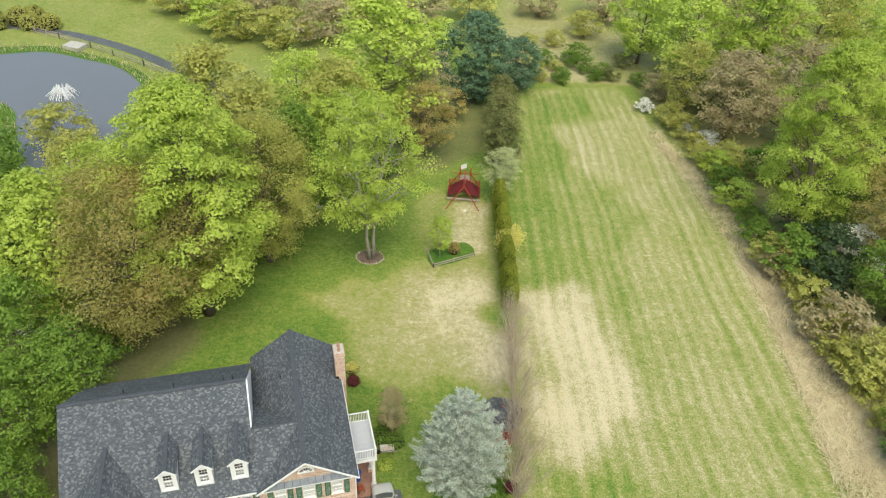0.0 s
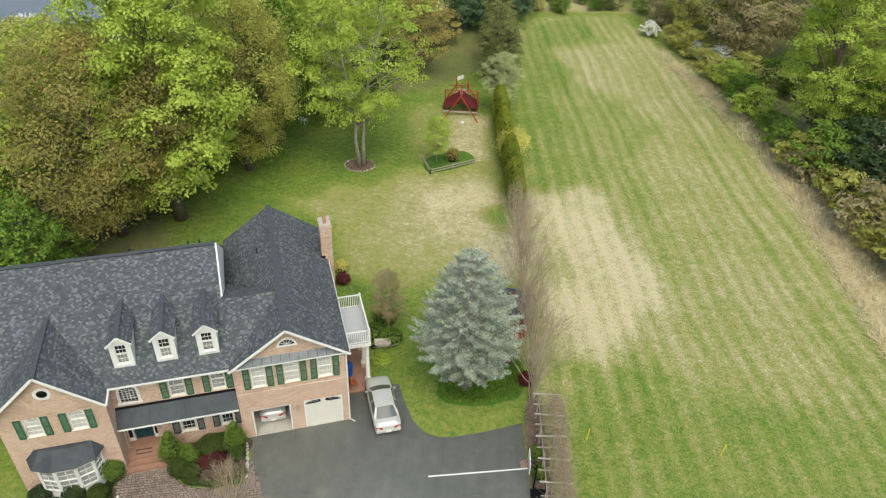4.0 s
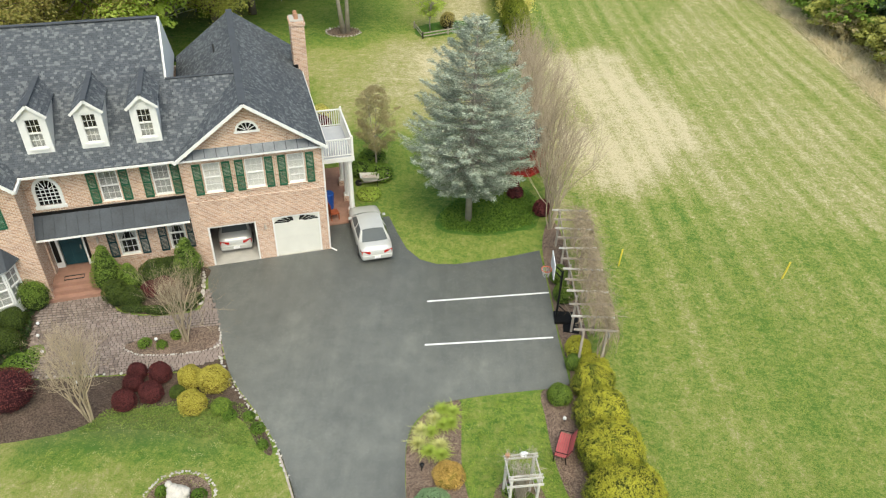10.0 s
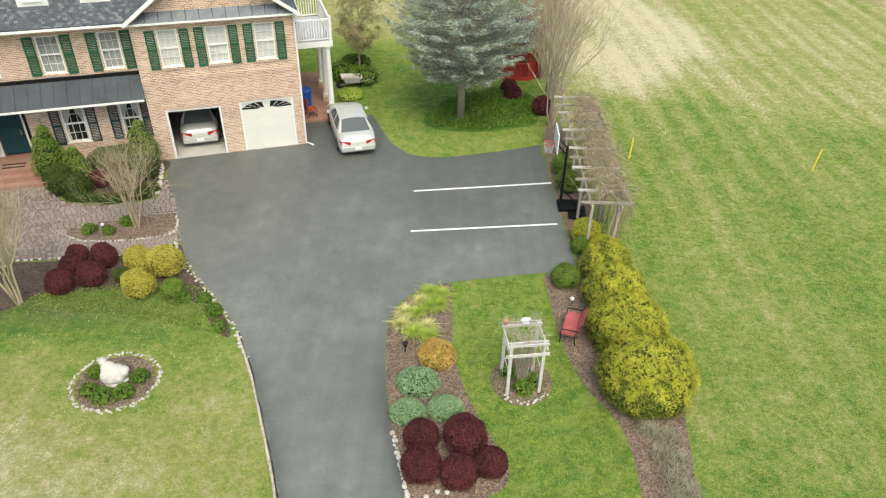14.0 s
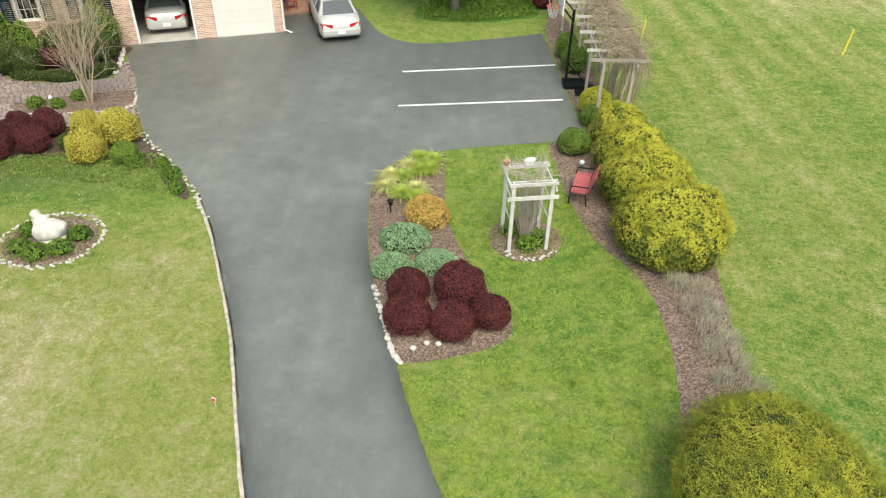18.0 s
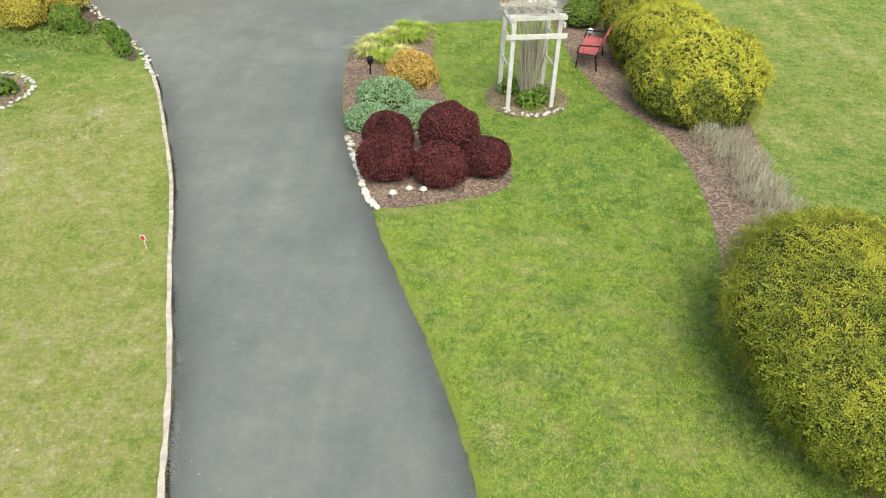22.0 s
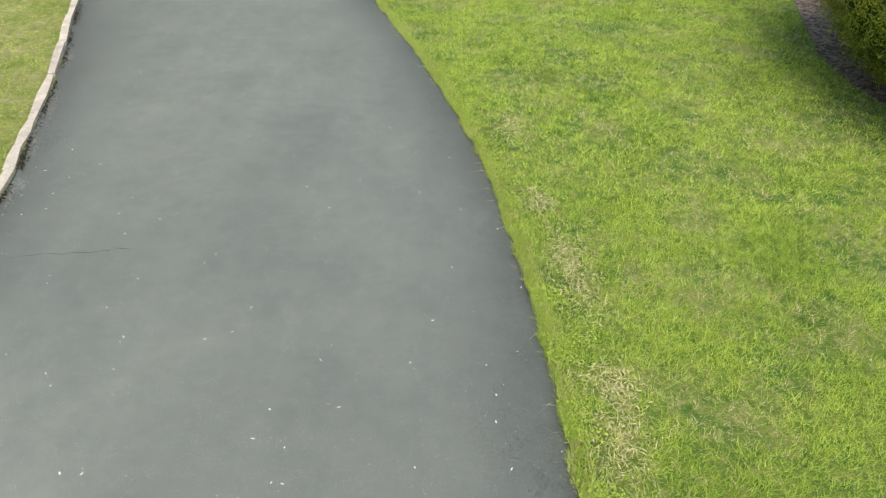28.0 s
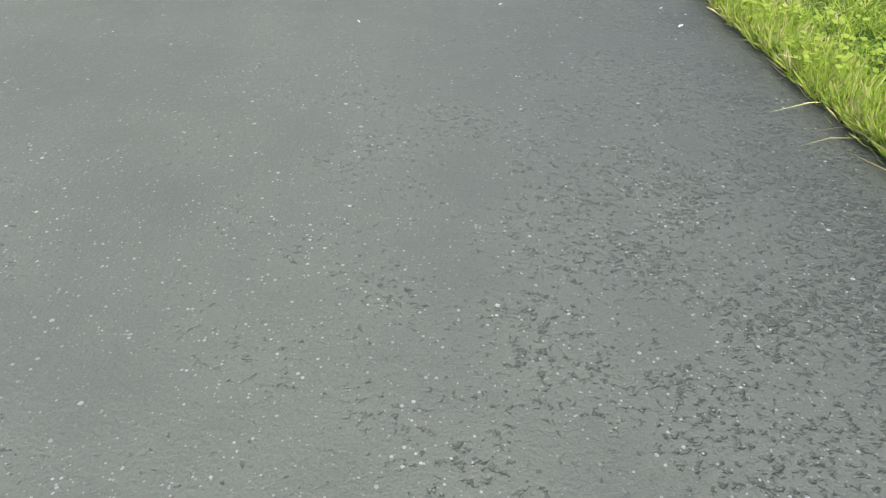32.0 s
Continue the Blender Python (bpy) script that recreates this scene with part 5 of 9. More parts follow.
def cards(rng, P, length, width, along=None, normal=None, jitter=0.5, droop=0.0):
    """Leaf blades: a bent diamond of four corners at each point, along a direction."""
    n = len(P)
    P = np.asarray(P, float)
    d = rng.normal(size=(n, 3)) if along is None else np.asarray(along, float) + rng.normal(size=(n, 3)) * jitter
    d[:, 2] -= droop
    q = rng.normal(size=(n, 3)) if normal is None else np.asarray(normal, float) + rng.normal(size=(n, 3)) * jitter
    if along is None and normal is not None:
        q /= np.linalg.norm(q, axis=1, keepdims=True) + 1e-9
        d -= q * (d * q).sum(1, keepdims=True)
    d /= np.linalg.norm(d, axis=1, keepdims=True) + 1e-9
    s = np.cross(d, q)
    s /= np.linalg.norm(s, axis=1, keepdims=True) + 1e-9
    up = np.cross(s, d)
    L = (length * rng.uniform(0.6, 1.3, (n, 1)))
    W = (width * rng.uniform(0.6, 1.3, (n, 1)))
    a, c = P - d * L * 0.5, P + d * L * 0.5
    m = P + up * L * 0.08
    b, e = m - s * W * 0.5, m + s * W * 0.5
    V = np.stack([a, b, c, e], 1).reshape(-1, 3)
    return V, np.arange(4 * n).reshape(-1, 4)


def sphere_points(rng, n):
    p = rng.normal(size=(n, 3))
    return p / np.linalg.norm(p, axis=1, keepdims=True)


def tree_shape(seed, h, r, base=0.28, n_clump=70, leaves=80, leaf=0.3, clump=1.3, peak=0.45, stems=1, lift=0.35, puffs=7):
    """A broad-leaved tree: trunk and limbs as one mesh, crown of leaf clumps spread over its outline as another."""
    rng = np.random.default_rng(seed)
    g = Geo()
    trunks = []
    for s in range(stems):
        lean = rng.normal(size=2) * (0.03 if stems == 1 else 0.10) * h
        pts = [Vector((lean[0] * t * t + rng.normal() * 0.008 * h * (t > 0) + s * 0.25, lean[1] * t * t + rng.normal() * 0.008 * h * (t > 0), h * 0.88 * t)) for t in np.linspace(0, 1, 7)]
        g.tube(pts, [h * (0.017 if stems == 1 else 0.0125) * (1.35 if k == 0 else 1) * (1 - 0.9 * k / 6) / (stems ** 0.4) for k in range(7)], 8)
        trunks.append(pts)
    w = (np.arange(n_clump) + rng.uniform(0, 1, n_clump)) / n_clump
    a = np.arange(n_clump) * 2.39996 + rng.normal(size=n_clump) * 0.35
    out = np.where(w < peak, 0.45 + 0.55 * np.sin(np.pi * 0.5 * w / peak), np.cos(np.pi * 0.5 * (w - peak) / (1.06 - peak)) ** 0.62)
    lobes = 1 + 0.16 * np.sin(a * 3 + seed) + 0.1 * np.sin(a * 5 + w * 9)
    deep = np.where(rng.uniform(size=n_clump) < 0.22, rng.uniform(0.25, 0.6, n_clump), rng.uniform(0.74, 1.0, n_clump))
    rad = np.maximum(r * out * lobes * deep - clump * 0.3, 0)
    C = np.stack([rad * np.cos(a), rad * np.sin(a), h * (base + (0.97 - base) * w)], 1)
    P, N = [], []
    for k, c in enumerate(C):
        if k % 2 == 0:
            pts = trunks[k // 2 % stems]
            z = max(h * base * 0.75, c[2] - np.hypot(c[0], c[1]) * (0.5 + lift))
            f = min(z / (h * 0.88) * 6, 5.99)
            p = pts[int(f)].lerp(pts[int(f) + 1], f - int(f))
            e = Vector(c)
            m = p.lerp(e, 0.5) + Vector((rng.normal() * 0.1, rng.normal() * 0.1, -0.05 * (e - p).length))
            g.tube([p, m, e], [h * 0.006 * (1.15 - w[k]), h * 0.0038 * (1.15 - w[k]), h * 0.0012], 5, False)
            for _ in range(2):
                q = m.lerp(e, rng.uniform(0.1, 0.9))
                g.tube([q, q + Vector(rng.normal(size=3) * 0.5 * clump)], [h * 0.0018, h * 0.0007], 3, False)
        n = int(leaves * rng.uniform(0.6, 1.4))
        d = sphere_points(rng, n)
        size = clump * rng.uniform(0.65, 1.35)
        if puffs:
            hub = sphere_points(rng, puffs)
            hub[:, 2] = np.abs(hub[:, 2]) - 0.25
            own = hub[rng.integers(0, puffs, n)]
            d[:, 2] = np.where(d[:, 2] < -0.3, -d[:, 2], d[:, 2])
            P.append(c + own * size * np.array([0.72, 0.72, 0.5]) + d * size * rng.uniform(0.28, 0.52, (n, 1)) * np.array([1, 1, 0.8]))
            N.append(d * 0.7 + own * 0.5 + np.array([0, 0, 0.35]))
        else:
            P.append(c + d * (rng.uniform(0, 1, (n, 1)) ** 0.5) * size * np.array([1, 1, 0.72]) + rng.normal(size=(n, 3)) * 0.1 * size)
            N.append(d + np.array([0, 0, 0.6]))
    V, Q = cards(rng, np.concatenate(P), leaf, leaf * 0.85, None, np.concatenate(N), 0.4)
    return g, V, Q


def bare_tree(seed, h, spread, stems=5, levels=4, thick=0.03, splits=3):
    """A leafless many-stemmed tree."""
    rng = np.random.default_rng(seed)
    g = Geo()

    def grow(p, d, length, rad, level):
        k = 3
        pts = [p]
        for i in range(k):
            d = (d + Vector(rng.normal(size=3) * 0.10) + Vector((0, 0, 0.05))).normalized()
            pts.append(pts[-1] + d * length / k)
        g.tube(pts, [rad, rad * 0.85, rad * 0.72, rad * 0.6], 6 if level > 2 else 4 if level > 1 else 3, False)
        if level > 0:
            for _ in range(splits):
                e = (d + Vector(rng.normal(size=3)) * 0.34 * (1 + spread * 0.3) + Vector((0, 0, 0.15))).normalized()
                grow(pts[rng.integers(2, 4)], e, length * rng.uniform(0.55, 0.85), rad * 0.55, level - 1)
    for s in range(stems):
        a = 2 * math.pi * s / stems + rng.uniform(-0.4, 0.4)
        tilt = rng.uniform(0.05, 0.2) * (1 + spread)
        grow(Vector((math.cos(a) * 0.08, math.sin(a) * 0.08, 0)), Vector((math.cos(a) * tilt, math.sin(a) * tilt, 1)).normalized(), h * 0.42, thick * rng.uniform(0.7, 1.1), levels)
    return g


def clumps(X, Y, f, z):
    return np.array([noise.noise(Vector((x * f, y * f, z))) + 0.5 * noise.noise(Vector((x * f * 3.1, y * f * 3.1, z))) for x, y in zip(X, Y)])


def mound(rng, lumps, n, length, width, outward=0.7, droop=0.0, rough=0.06, flat=0.0, upward=0.0, core=0.85, spray=0, frond=0.28, shell=(0.9, 1.04), under=-0.35, ragged=0.0):
    """A shrub of rounded lumps (x, y, z, rx, ry, rz): a solid core for the shade within and blades all over it."""
    V, Q, base = [], [], 0
    P, N = [], []
    vol = [l[3] * l[4] + l[4] * l[5] + l[3] * l[5] for l in lumps]
    for l, w in zip(lumps, vol):
        c, r = np.array(l[:3]), np.array(l[3:])
        k = int(n * w / sum(vol))
        s = sphere_points(rng, k)
        s[:, 2] = np.where(s[:, 2] < under, -s[:, 2], s[:, 2])
        swell = lambda p: noise.noise(Vector((p * r + c) * 1.1)) * 1.6 + noise.noise(Vector((p * r + c) * 3.1))
        bumps = 1 + rough * np.array([swell(p) for p in s])[:, None]
        if ragged:
            bumps += ragged * np.array([noise.noise(Vector((p * r + c) * 6.5)) for p in s])[:, None]
        pts = c + s * r * bumps * rng.uniform(*shell, (k, 1))
        nn = s / r
        nn /= np.linalg.norm(nn, axis=1, keepdims=True)
        keep = pts[:, 2] > 0.03
        for l2 in lumps:
            if l2 is not l:
                keep &= (((pts - np.array(l2[:3])) / (np.array(l2[3:]) * 0.93)) ** 2).sum(1) > 1
        P.append(pts[keep])
        N.append(nn[keep])
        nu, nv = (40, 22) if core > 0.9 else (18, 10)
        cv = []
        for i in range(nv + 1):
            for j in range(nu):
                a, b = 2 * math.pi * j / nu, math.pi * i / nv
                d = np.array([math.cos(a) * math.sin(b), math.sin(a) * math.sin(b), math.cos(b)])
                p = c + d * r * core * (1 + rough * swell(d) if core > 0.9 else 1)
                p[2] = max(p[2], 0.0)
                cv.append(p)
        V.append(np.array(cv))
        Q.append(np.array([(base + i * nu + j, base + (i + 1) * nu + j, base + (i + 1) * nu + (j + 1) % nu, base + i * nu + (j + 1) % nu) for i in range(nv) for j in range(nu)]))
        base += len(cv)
    P, N = np.concatenate(P), np.concatenate(N)
    if spray:
        k = rng.permutation(len(P))[:len(P) // spray]
        P0, N0 = P[k], N[k]
        t0 = np.cross(N0, rng.normal(size=N0.shape))
        t0 /= np.linalg.norm(t0, axis=1, keepdims=True)
        axis0 = N0 * 0.32 + t0 * 0.75 + np.array([0, 0, upward])
        axis0 /= np.linalg.norm(axis0, axis=1, keepdims=True)
        side0 = np.cross(axis0, N0)
        side0 /= np.linalg.norm(side0, axis=1, keepdims=True) + 1e-9
        reach = frond * rng.uniform(0.6, 1.3, (len(k), 1))
        PP, DD = [], []
        for j in range(spray):
            f, sg = (j + 0.5) / spray, (1 if j % 2 else -1)
            PP.append(P0 - N0 * 0.05 + axis0 * reach * f + side0 * sg * reach * 0.22 * (1 - f) + np.array([0, 0, -0.12]) * reach * f * f)
            DD.append(axis0 + side0 * sg * 0.8 * (1 - 0.5 * f))
        v, q = cards(rng, np.concatenate(PP), length, width, np.concatenate(DD), np.concatenate([N0] * spray), 0.15)
        return (v, q), (np.concatenate(V), np.concatenate(Q))
    tang = np.cross(N, rng.normal(size=N.shape))
    along = N * outward + tang * (1 - outward)
    along[:, 2] += upward
    v, q = cards(rng, P, length, width, along, N, 0.35, droop)
    return (v, q), (np.concatenate(V), np.concatenate(Q))


def shrub(name, lumps, mat, n, length, width, label, category="shrub", group="", seed=1, inner="", tips=0.0, **kw):
    inner = inner or {"barberry": "core_red", "sedum": "core_green", "cypress_gold": "shade_green", "spirea_gold": "core_gold", "spirea_orange": "core_gold", "boxwood": "core_green", "boxwood_light": "core_green", "leaf_mid": "core_green", "arborvitae": "core_green"}.get(mat, "shade_and_crumbs")
    rng = np.random.default_rng(seed)
    x, y = lumps[0][0], lumps[0][1]
    local = [(l[0] - x, l[1] - y, *l[2:]) for l in lumps]
    (V, Q), (CV, CQ) = mound(rng, local, n, length, width, **kw)
    root = thing(name, Matrix.Translation((x, y, 0)), label, category, group)
    if tips:
        quad = V[Q]
        mid = quad.mean(1)
        high = mid[:, 2] / V[:, 2].max() + 0.75 * clumps(mid[:, 0] + 0.6 * mid[:, 2], mid[:, 1], 2.4, seed) + 0.12 * rng.normal(size=len(Q)) > tips
        part("golden_growth", mesh_of("golden_growth", quad[high].reshape(-1, 3), np.arange(4 * high.sum()).reshape(-1, 4), "cypress_gold"), "", root, "bright golden upper sprays")
        V, Q = quad[~high].reshape(-1, 3), np.arange(4 * (~high).sum()).reshape(-1, 4)
    part("foliage", mesh_of(name, V, Q, mat), mat, root)
    # a solid lump whose dark colour stands in for shade among the leaves
    part("inner_mass", mesh_of("inner_mass", CV, CQ, inner, True), "", root, "dark solid core, shade between the leaves put into its colour")
    part("stem", Geo().tube([(0, 0, -0.02), (0.02, 0.01, local[0][5] * 0.4)], [0.06, 0.03], 6), "bark", root)
    return root


class Species:
    """One tree form, planted many times; each planting names its own leaf colour."""

    def __init__(self, name, bark, *args, **kw):
        g, V, Q = tree_shape(*args, **kw)
        self.name, self.trunk = name, g.mesh("trunk", bark, True)
        self.V, self.Q, self.crowns = V, Q, {}

    def plant(self, x, y, scale, leaf, label, wide=1.0, group="", seed=0):
        turn = (x * 37.1 + y * 17.3 + seed) % 6.28
        root = thing(self.name, Matrix.Translation((x, y, -0.02)) @ Matrix.Rotation(turn, 4, 'Z') @ Matrix.Diagonal((scale * wide, scale * wide, scale, 1)), label, "tree", group)
        if leaf not in self.crowns:
            self.crowns[leaf] = mesh_of("crown", self.V, self.Q, leaf)
        part("trunk", self.trunk, "", root)
        part("crown", self.crowns[leaf], "", root)
        return root


# ---- woods round the garden ----
tall = Species("tree", "bark", 11, 16, 4.3, base=0.16, n_clump=92, leaves=120, leaf=0.30, clump=1.4, peak=0.4)
broad = Species("tree", "bark", 23, 13, 5.0, base=0.16, n_clump=92, leaves=120, leaf=0.29, clump=1.4, peak=0.5)
airy = Species("tree", "bark", 37, 13, 4.6, base=0.18, n_clump=100, leaves=95, leaf=0.23, clump=1.25, peak=0.5)
oval = Species("tree", "pale_bark", 41, 13, 3.7, base=0.26, n_clump=110, leaves=200, leaf=0.135, clump=0.9, peak=0.45, stems=2)
grand = Species("tree", "bark", 61, 16, 3.9, base=0.14, n_clump=180, leaves=260, leaf=0.155, clump=1.0, peak=0.3)
soft = Species("tree", "bark", 67, 13, 4.5, base=0.16, n_clump=170, leaves=320, leaf=0.115, clump=1.15, peak=0.5, puffs=0)
bushy = Species("bush", "bark", 53, 5, 2.6, base=0.1, n_clump=48, leaves=62, leaf=0.25, clump=0.75, stems=3, peak=0.5)
LEFT = "trees between the lawn and the pond"
grand.plant(-26.8, 52.5, 1.58, "leaf_bright", "tall bright green tree in fresh spring leaf", 1.12, LEFT)
soft.plant(-31.0, 49.5, 1.42, "leaf_rust", "tree with rust-coloured opening leaves", 1.28, LEFT)
oval.plant(-12.04, 63.6, 1.55, "leaf_bright", "forked bright green tree in a stone-edged ring", 1.05, LEFT)
soft.plant(-23.0, 61.8, 1.4, "leaf_olive", "broad olive-green tree in young leaf", 1.0, LEFT)
tall.plant(-21.5, 68.0, 1.0, "leaf_mid", "dense mid-green tree at the lawn's edge", 1.1, LEFT)
broad.plant(-17.5, 75.0, 1.1, "leaf_bright", "bright green tree behind the lawn", 1.0, LEFT)
tall.plant(-14.5, 92.0, 1.35, "leaf_lime", "tall lime-green tree behind the lawn", 1.3, LEFT)
airy.plant(-8.0, 88.0, 0.85, "leaf_rust", "small tree with reddish young leaves", 1.0, LEFT)
airy.plant(-9.5, 96.0, 0.95, "leaf_bud", "tree still in brown bud", 1.1, LEFT)
broad.plant(-27.5, 72.0, 1.25, "leaf_olive", "olive-green tree over the pond bank", 1.1, LEFT)
airy.plant(-33.0, 66.0, 1.25, "leaf_lime", "yellow-green tree over the pond bank", 1.1, LEFT)
broad.plant(-37.0, 57.0, 1.2, "leaf_bright", "bright green tree near the rail fence", 1.0, LEFT)
tall.plant(-39.5, 49.0, 1.05, "leaf_bright", "bright green tree near the rail fence", 1.2, LEFT)
broad.plant(-38.5, 41.0, 0.95, "leaf_mid", "mid-green tree beside the house", 1.0, LEFT)
airy.plant(-42.0, 62.0, 1.1, "leaf_olive", "olive-green tree over the pond bank", 1.1, LEFT)
broad.plant(-35.5, 33.5, 0.8, "leaf_mid", "dark green tree beside the house", 1.0, LEFT)
tall.plant(-46.0, 54.0, 1.0, "leaf_mid", "mid-green tree by the pond", 1.2, LEFT)
broad.plant(-30.0, 60.0, 1.1, "leaf_olive", "olive-green tree at the lawn's edge", 1.0, LEFT)
tall.plant(-33.5, 77.0, 1.15, "leaf_olive", "olive tree in young leaf on the pond bank", 1.2, LEFT)
airy.plant(-24.0, 84.0, 1.2, "leaf_lime", "yellow-green tree behind the lawn", 1.1, LEFT)
broad.plant(-19.0, 83.0, 1.15, "leaf_olive", "olive tree behind the lawn", 1.0, LEFT)
tall.plant(-31.8, 36.5, 0.72, "leaf_mid", "dark green tree beside the house", 1.1, LEFT)
broad.plant(-33.5, 27.5, 0.6, "leaf_mid", "dark green tree beside the house", 1.2, LEFT)
bushy.plant(-57.0, 82.0, 1.3, "leaf_olive", "shrub leaning over the pond's edge", 1.3)
bushy.plant(-62.5, 74.0, 1.6, "leaf_mid", "shrub leaning over the pond's edge", 1.4)
for k, (x, y, s, m) in enumerate(((-34, 45, .8, "leaf_mid"), (-40, 66, .9, "leaf_mid"), (-25, 66, .7, "leaf_mid"), (-29, 80, 1.0, "leaf_olive"), (-13, 82, .8, "leaf_mid"), (-6, 100, 1.0, "leaf_rust"), (-17, 100, 1.2, "leaf_olive"), (-30, 92, 1.2, "leaf_lime"), (-37, 88, 1.2, "leaf_olive"))):
    bushy.plant(x, y, s, m, "young green undergrowth beneath the trees", 1.2, "undergrowth")
RIGHT = "trees along the field"
for sp, x, y, s, m, w, lab in (
        (grand, 38.0, 75.0, 1.55, "leaf_bright", 0.98, "tall bright green tree at the field's edge"),
        (broad, 36.0, 99.0, 1.05, "leaf_bud", 1.2, "bare-branched tree in brown bud at the field's edge"),
        (airy, 31.5, 108.0, 0.9, "leaf_olive", 1.2, "olive-brown tree at the field's edge"),
        (broad, 34.0, 120.0, 1.3, "leaf_lime", 1.2, "lime-green tree behind the field"),
        (tall, 43.0, 114.0, 1.25, "leaf_bright", 1.3, "bright green tree behind the field"),
        (broad, 27.0, 128.0, 1.1, "leaf_lime", 1.2, "lime-green tree behind the field"),
        (broad, 50.0, 84.0, 1.35, "leaf_olive", 1.2, "olive tree in the wood"),
        (airy, 48.0, 70.0, 1.05, "leaf_rust", 1.2, "tree with russet young leaves in the wood"),
        (tall, 55.0, 98.0, 1.2, "leaf_bright", 1.3, "bright green tree in the wood"),
        (airy, 45.0, 100.0, 1.2, "leaf_bud", 1.2, "tree in brown bud in the wood"),
        (broad, 44.0, 60.0, 0.8, "leaf_mid", 1.2, "mid-green tree in the wood"),
        (airy, 47.0, 52.0, 0.9, "leaf_bud", 1.3, "tree in brown bud in the wood"),
        (broad, 54.0, 62.0, 1.2, "leaf_olive", 1.2, "olive tree in the wood"),
        (broad, 60.0, 80.0, 1.2, "leaf_mid", 1.2, "mid-green tree in the wood"),
        (airy, 56.0, 125.0, 1.3, "leaf_olive", 1.3, "olive tree in the wood"),
        (broad, 46.0, 132.0, 1.3, "leaf_bud", 1.3, "tree in brown bud in the wood"),
        (tall, 66.0, 110.0, 1.3, "leaf_lime", 1.3, "lime-green tree in the wood"),
        (broad, 70.0, 92.0, 1.3, "leaf_olive", 1.3, "olive tree in the wood"),
        (broad, 68.0, 140.0, 1.3, "leaf_bright", 1.3, "bright green tree in the wood"),
        (airy, 52.0, 44.0, 0.9, "leaf_lime", 1.3, "yellow-green tree in the wood"),
        (broad, 44.0, 36.0, 0.7, "leaf_olive", 1.3, "olive tree in the wood")):
    sp.plant(x, y, s, m, lab, w, RIGHT)
for x, y, s, m, lab in ((37.5, 67, 1.0, "leaf_mid", "dark green thicket at the field's edge"), (40, 63, 0.9, "needle_dark", "dark evergreen thicket in the wood"), (35.5, 66.5, 0.55, "leaf_bud", "leafless grey thicket at the field's edge"), (38.5, 56, 0.95, "leaf_bud", "leafless brown thicket at the field's edge"), (40, 50, 1.0, "leaf_olive", "olive thicket at the field's edge"), (34, 84, 0.7, "leaf_mid", "green thicket at the field's edge"), (35.5, 90, 0.8, "leaf_olive", "olive thicket at the field's edge"), (41, 88, 1.0, "leaf_mid", "green thicket in the wood"), (30, 113, 0.8, "leaf_bud", "brown thicket at the field's edge"), (41, 68, 1.1, "needle_dark", "dark evergreen thicket in the wood"), (43, 44, 1.0, "leaf_bud", "leafless brown thicket in the wood"), (43, 76, 1.2, "leaf_mid", "green thicket in the wood"), (48, 92, 1.3, "leaf_olive", "olive thicket in the wood"), (38, 110, 1.2, "leaf_mid", "green thicket in the wood"), (40, 40, 0.9, "leaf_mid", "green thicket at the field's edge"),
        (26.9, 107.5, 0.4, "leaf_blossom", "white-blossoming shrub at the field's edge"), (34.2, 96.5, 0.5, "leaf_blossom", "white-blossoming shrub at the field's edge"), (32.0, 99.5, 0.4, "leaf_blossom", "white-blossoming shrub at the field's edge"), (44.5, 71.5, 0.75, "leaf_blossom", "white-blossoming small tree in the wood"), (47.5, 67.5, 0.6, "leaf_blossom", "white-blossoming small tree in the wood")):
    bushy.plant(x - (1.6 if x < 42 else 0), y, s * 1.1, m, lab, 1.35, "thickets along the field")
rr = random.Random(4)
for k in range(17):
    y = 41 + 3.9 * k
    x = float(np.interp(y, [41, 59, 69, 79, 97, 108], [37.0, 35.4, 33.6, 32.6, 29.6, 27.5])) + rr.uniform(0, 1.6)
    bushy.plant(x, y, rr.uniform(0.5, 0.85), rr.choice(("leaf_olive", "leaf_bud", "leaf_olive", "leaf_mid", "leaf_lime")), "low scrub along the field's edge", 1.25, "thickets along the field", k)
for k in range(12):
    bushy.plant(rr.uniform(7, 26), rr.uniform(116.5, 126), rr.uniform(0.3, 0.6), rr.choice(("leaf_mid", "needle_olive", "leaf_olive")), "low dark scrub beyond the field", 1.6, "far thickets", k)
# beyond the field and the pond
for k, (x, y, s, m) in enumerate(((-62, 138, 1.4, "leaf_olive"), (-52, 130, 1.5, "leaf_lime"), (-46, 126, 1.3, "leaf_olive"), (-38, 124, 1.4, "leaf_olive"), (-30, 128, 1.5, "leaf_bud"), (-22, 136, 1.6, "leaf_olive"), (-72, 146, 1.4, "leaf_bud"), (-58, 148, 1.6, "leaf_olive"), (-44, 140, 1.7, "leaf_bud"), (-30, 142, 1.7, "leaf_olive"), (-14, 140, 1.5, "leaf_bud"), (-4, 146, 1.4, "leaf_olive"), (10, 150, 1.2, "leaf_bud"), (18, 140, 1.0, "leaf_olive"), (24, 152, 1.6, "leaf_bud"), (-10, 128, 1.1, "leaf_lime"), (10, 124, 0.55, "leaf_mid"), (16, 128, 0.6, "leaf_mid"), (12, 134, 0.6, "leaf_olive"), (20, 122, 0.4, "leaf_mid"), (7, 131, 0.6, "leaf_olive"), (-80, 152, 1.5, "leaf_olive"), (-90, 160, 1.6, "leaf_mid"), (-66, 160, 1.8, "leaf_olive"), (-50, 156, 1.8, "leaf_bud"))):
    bushy.plant(x, y, s, m, "scrub and thicket beyond the meadow", 1.5, "far thickets")


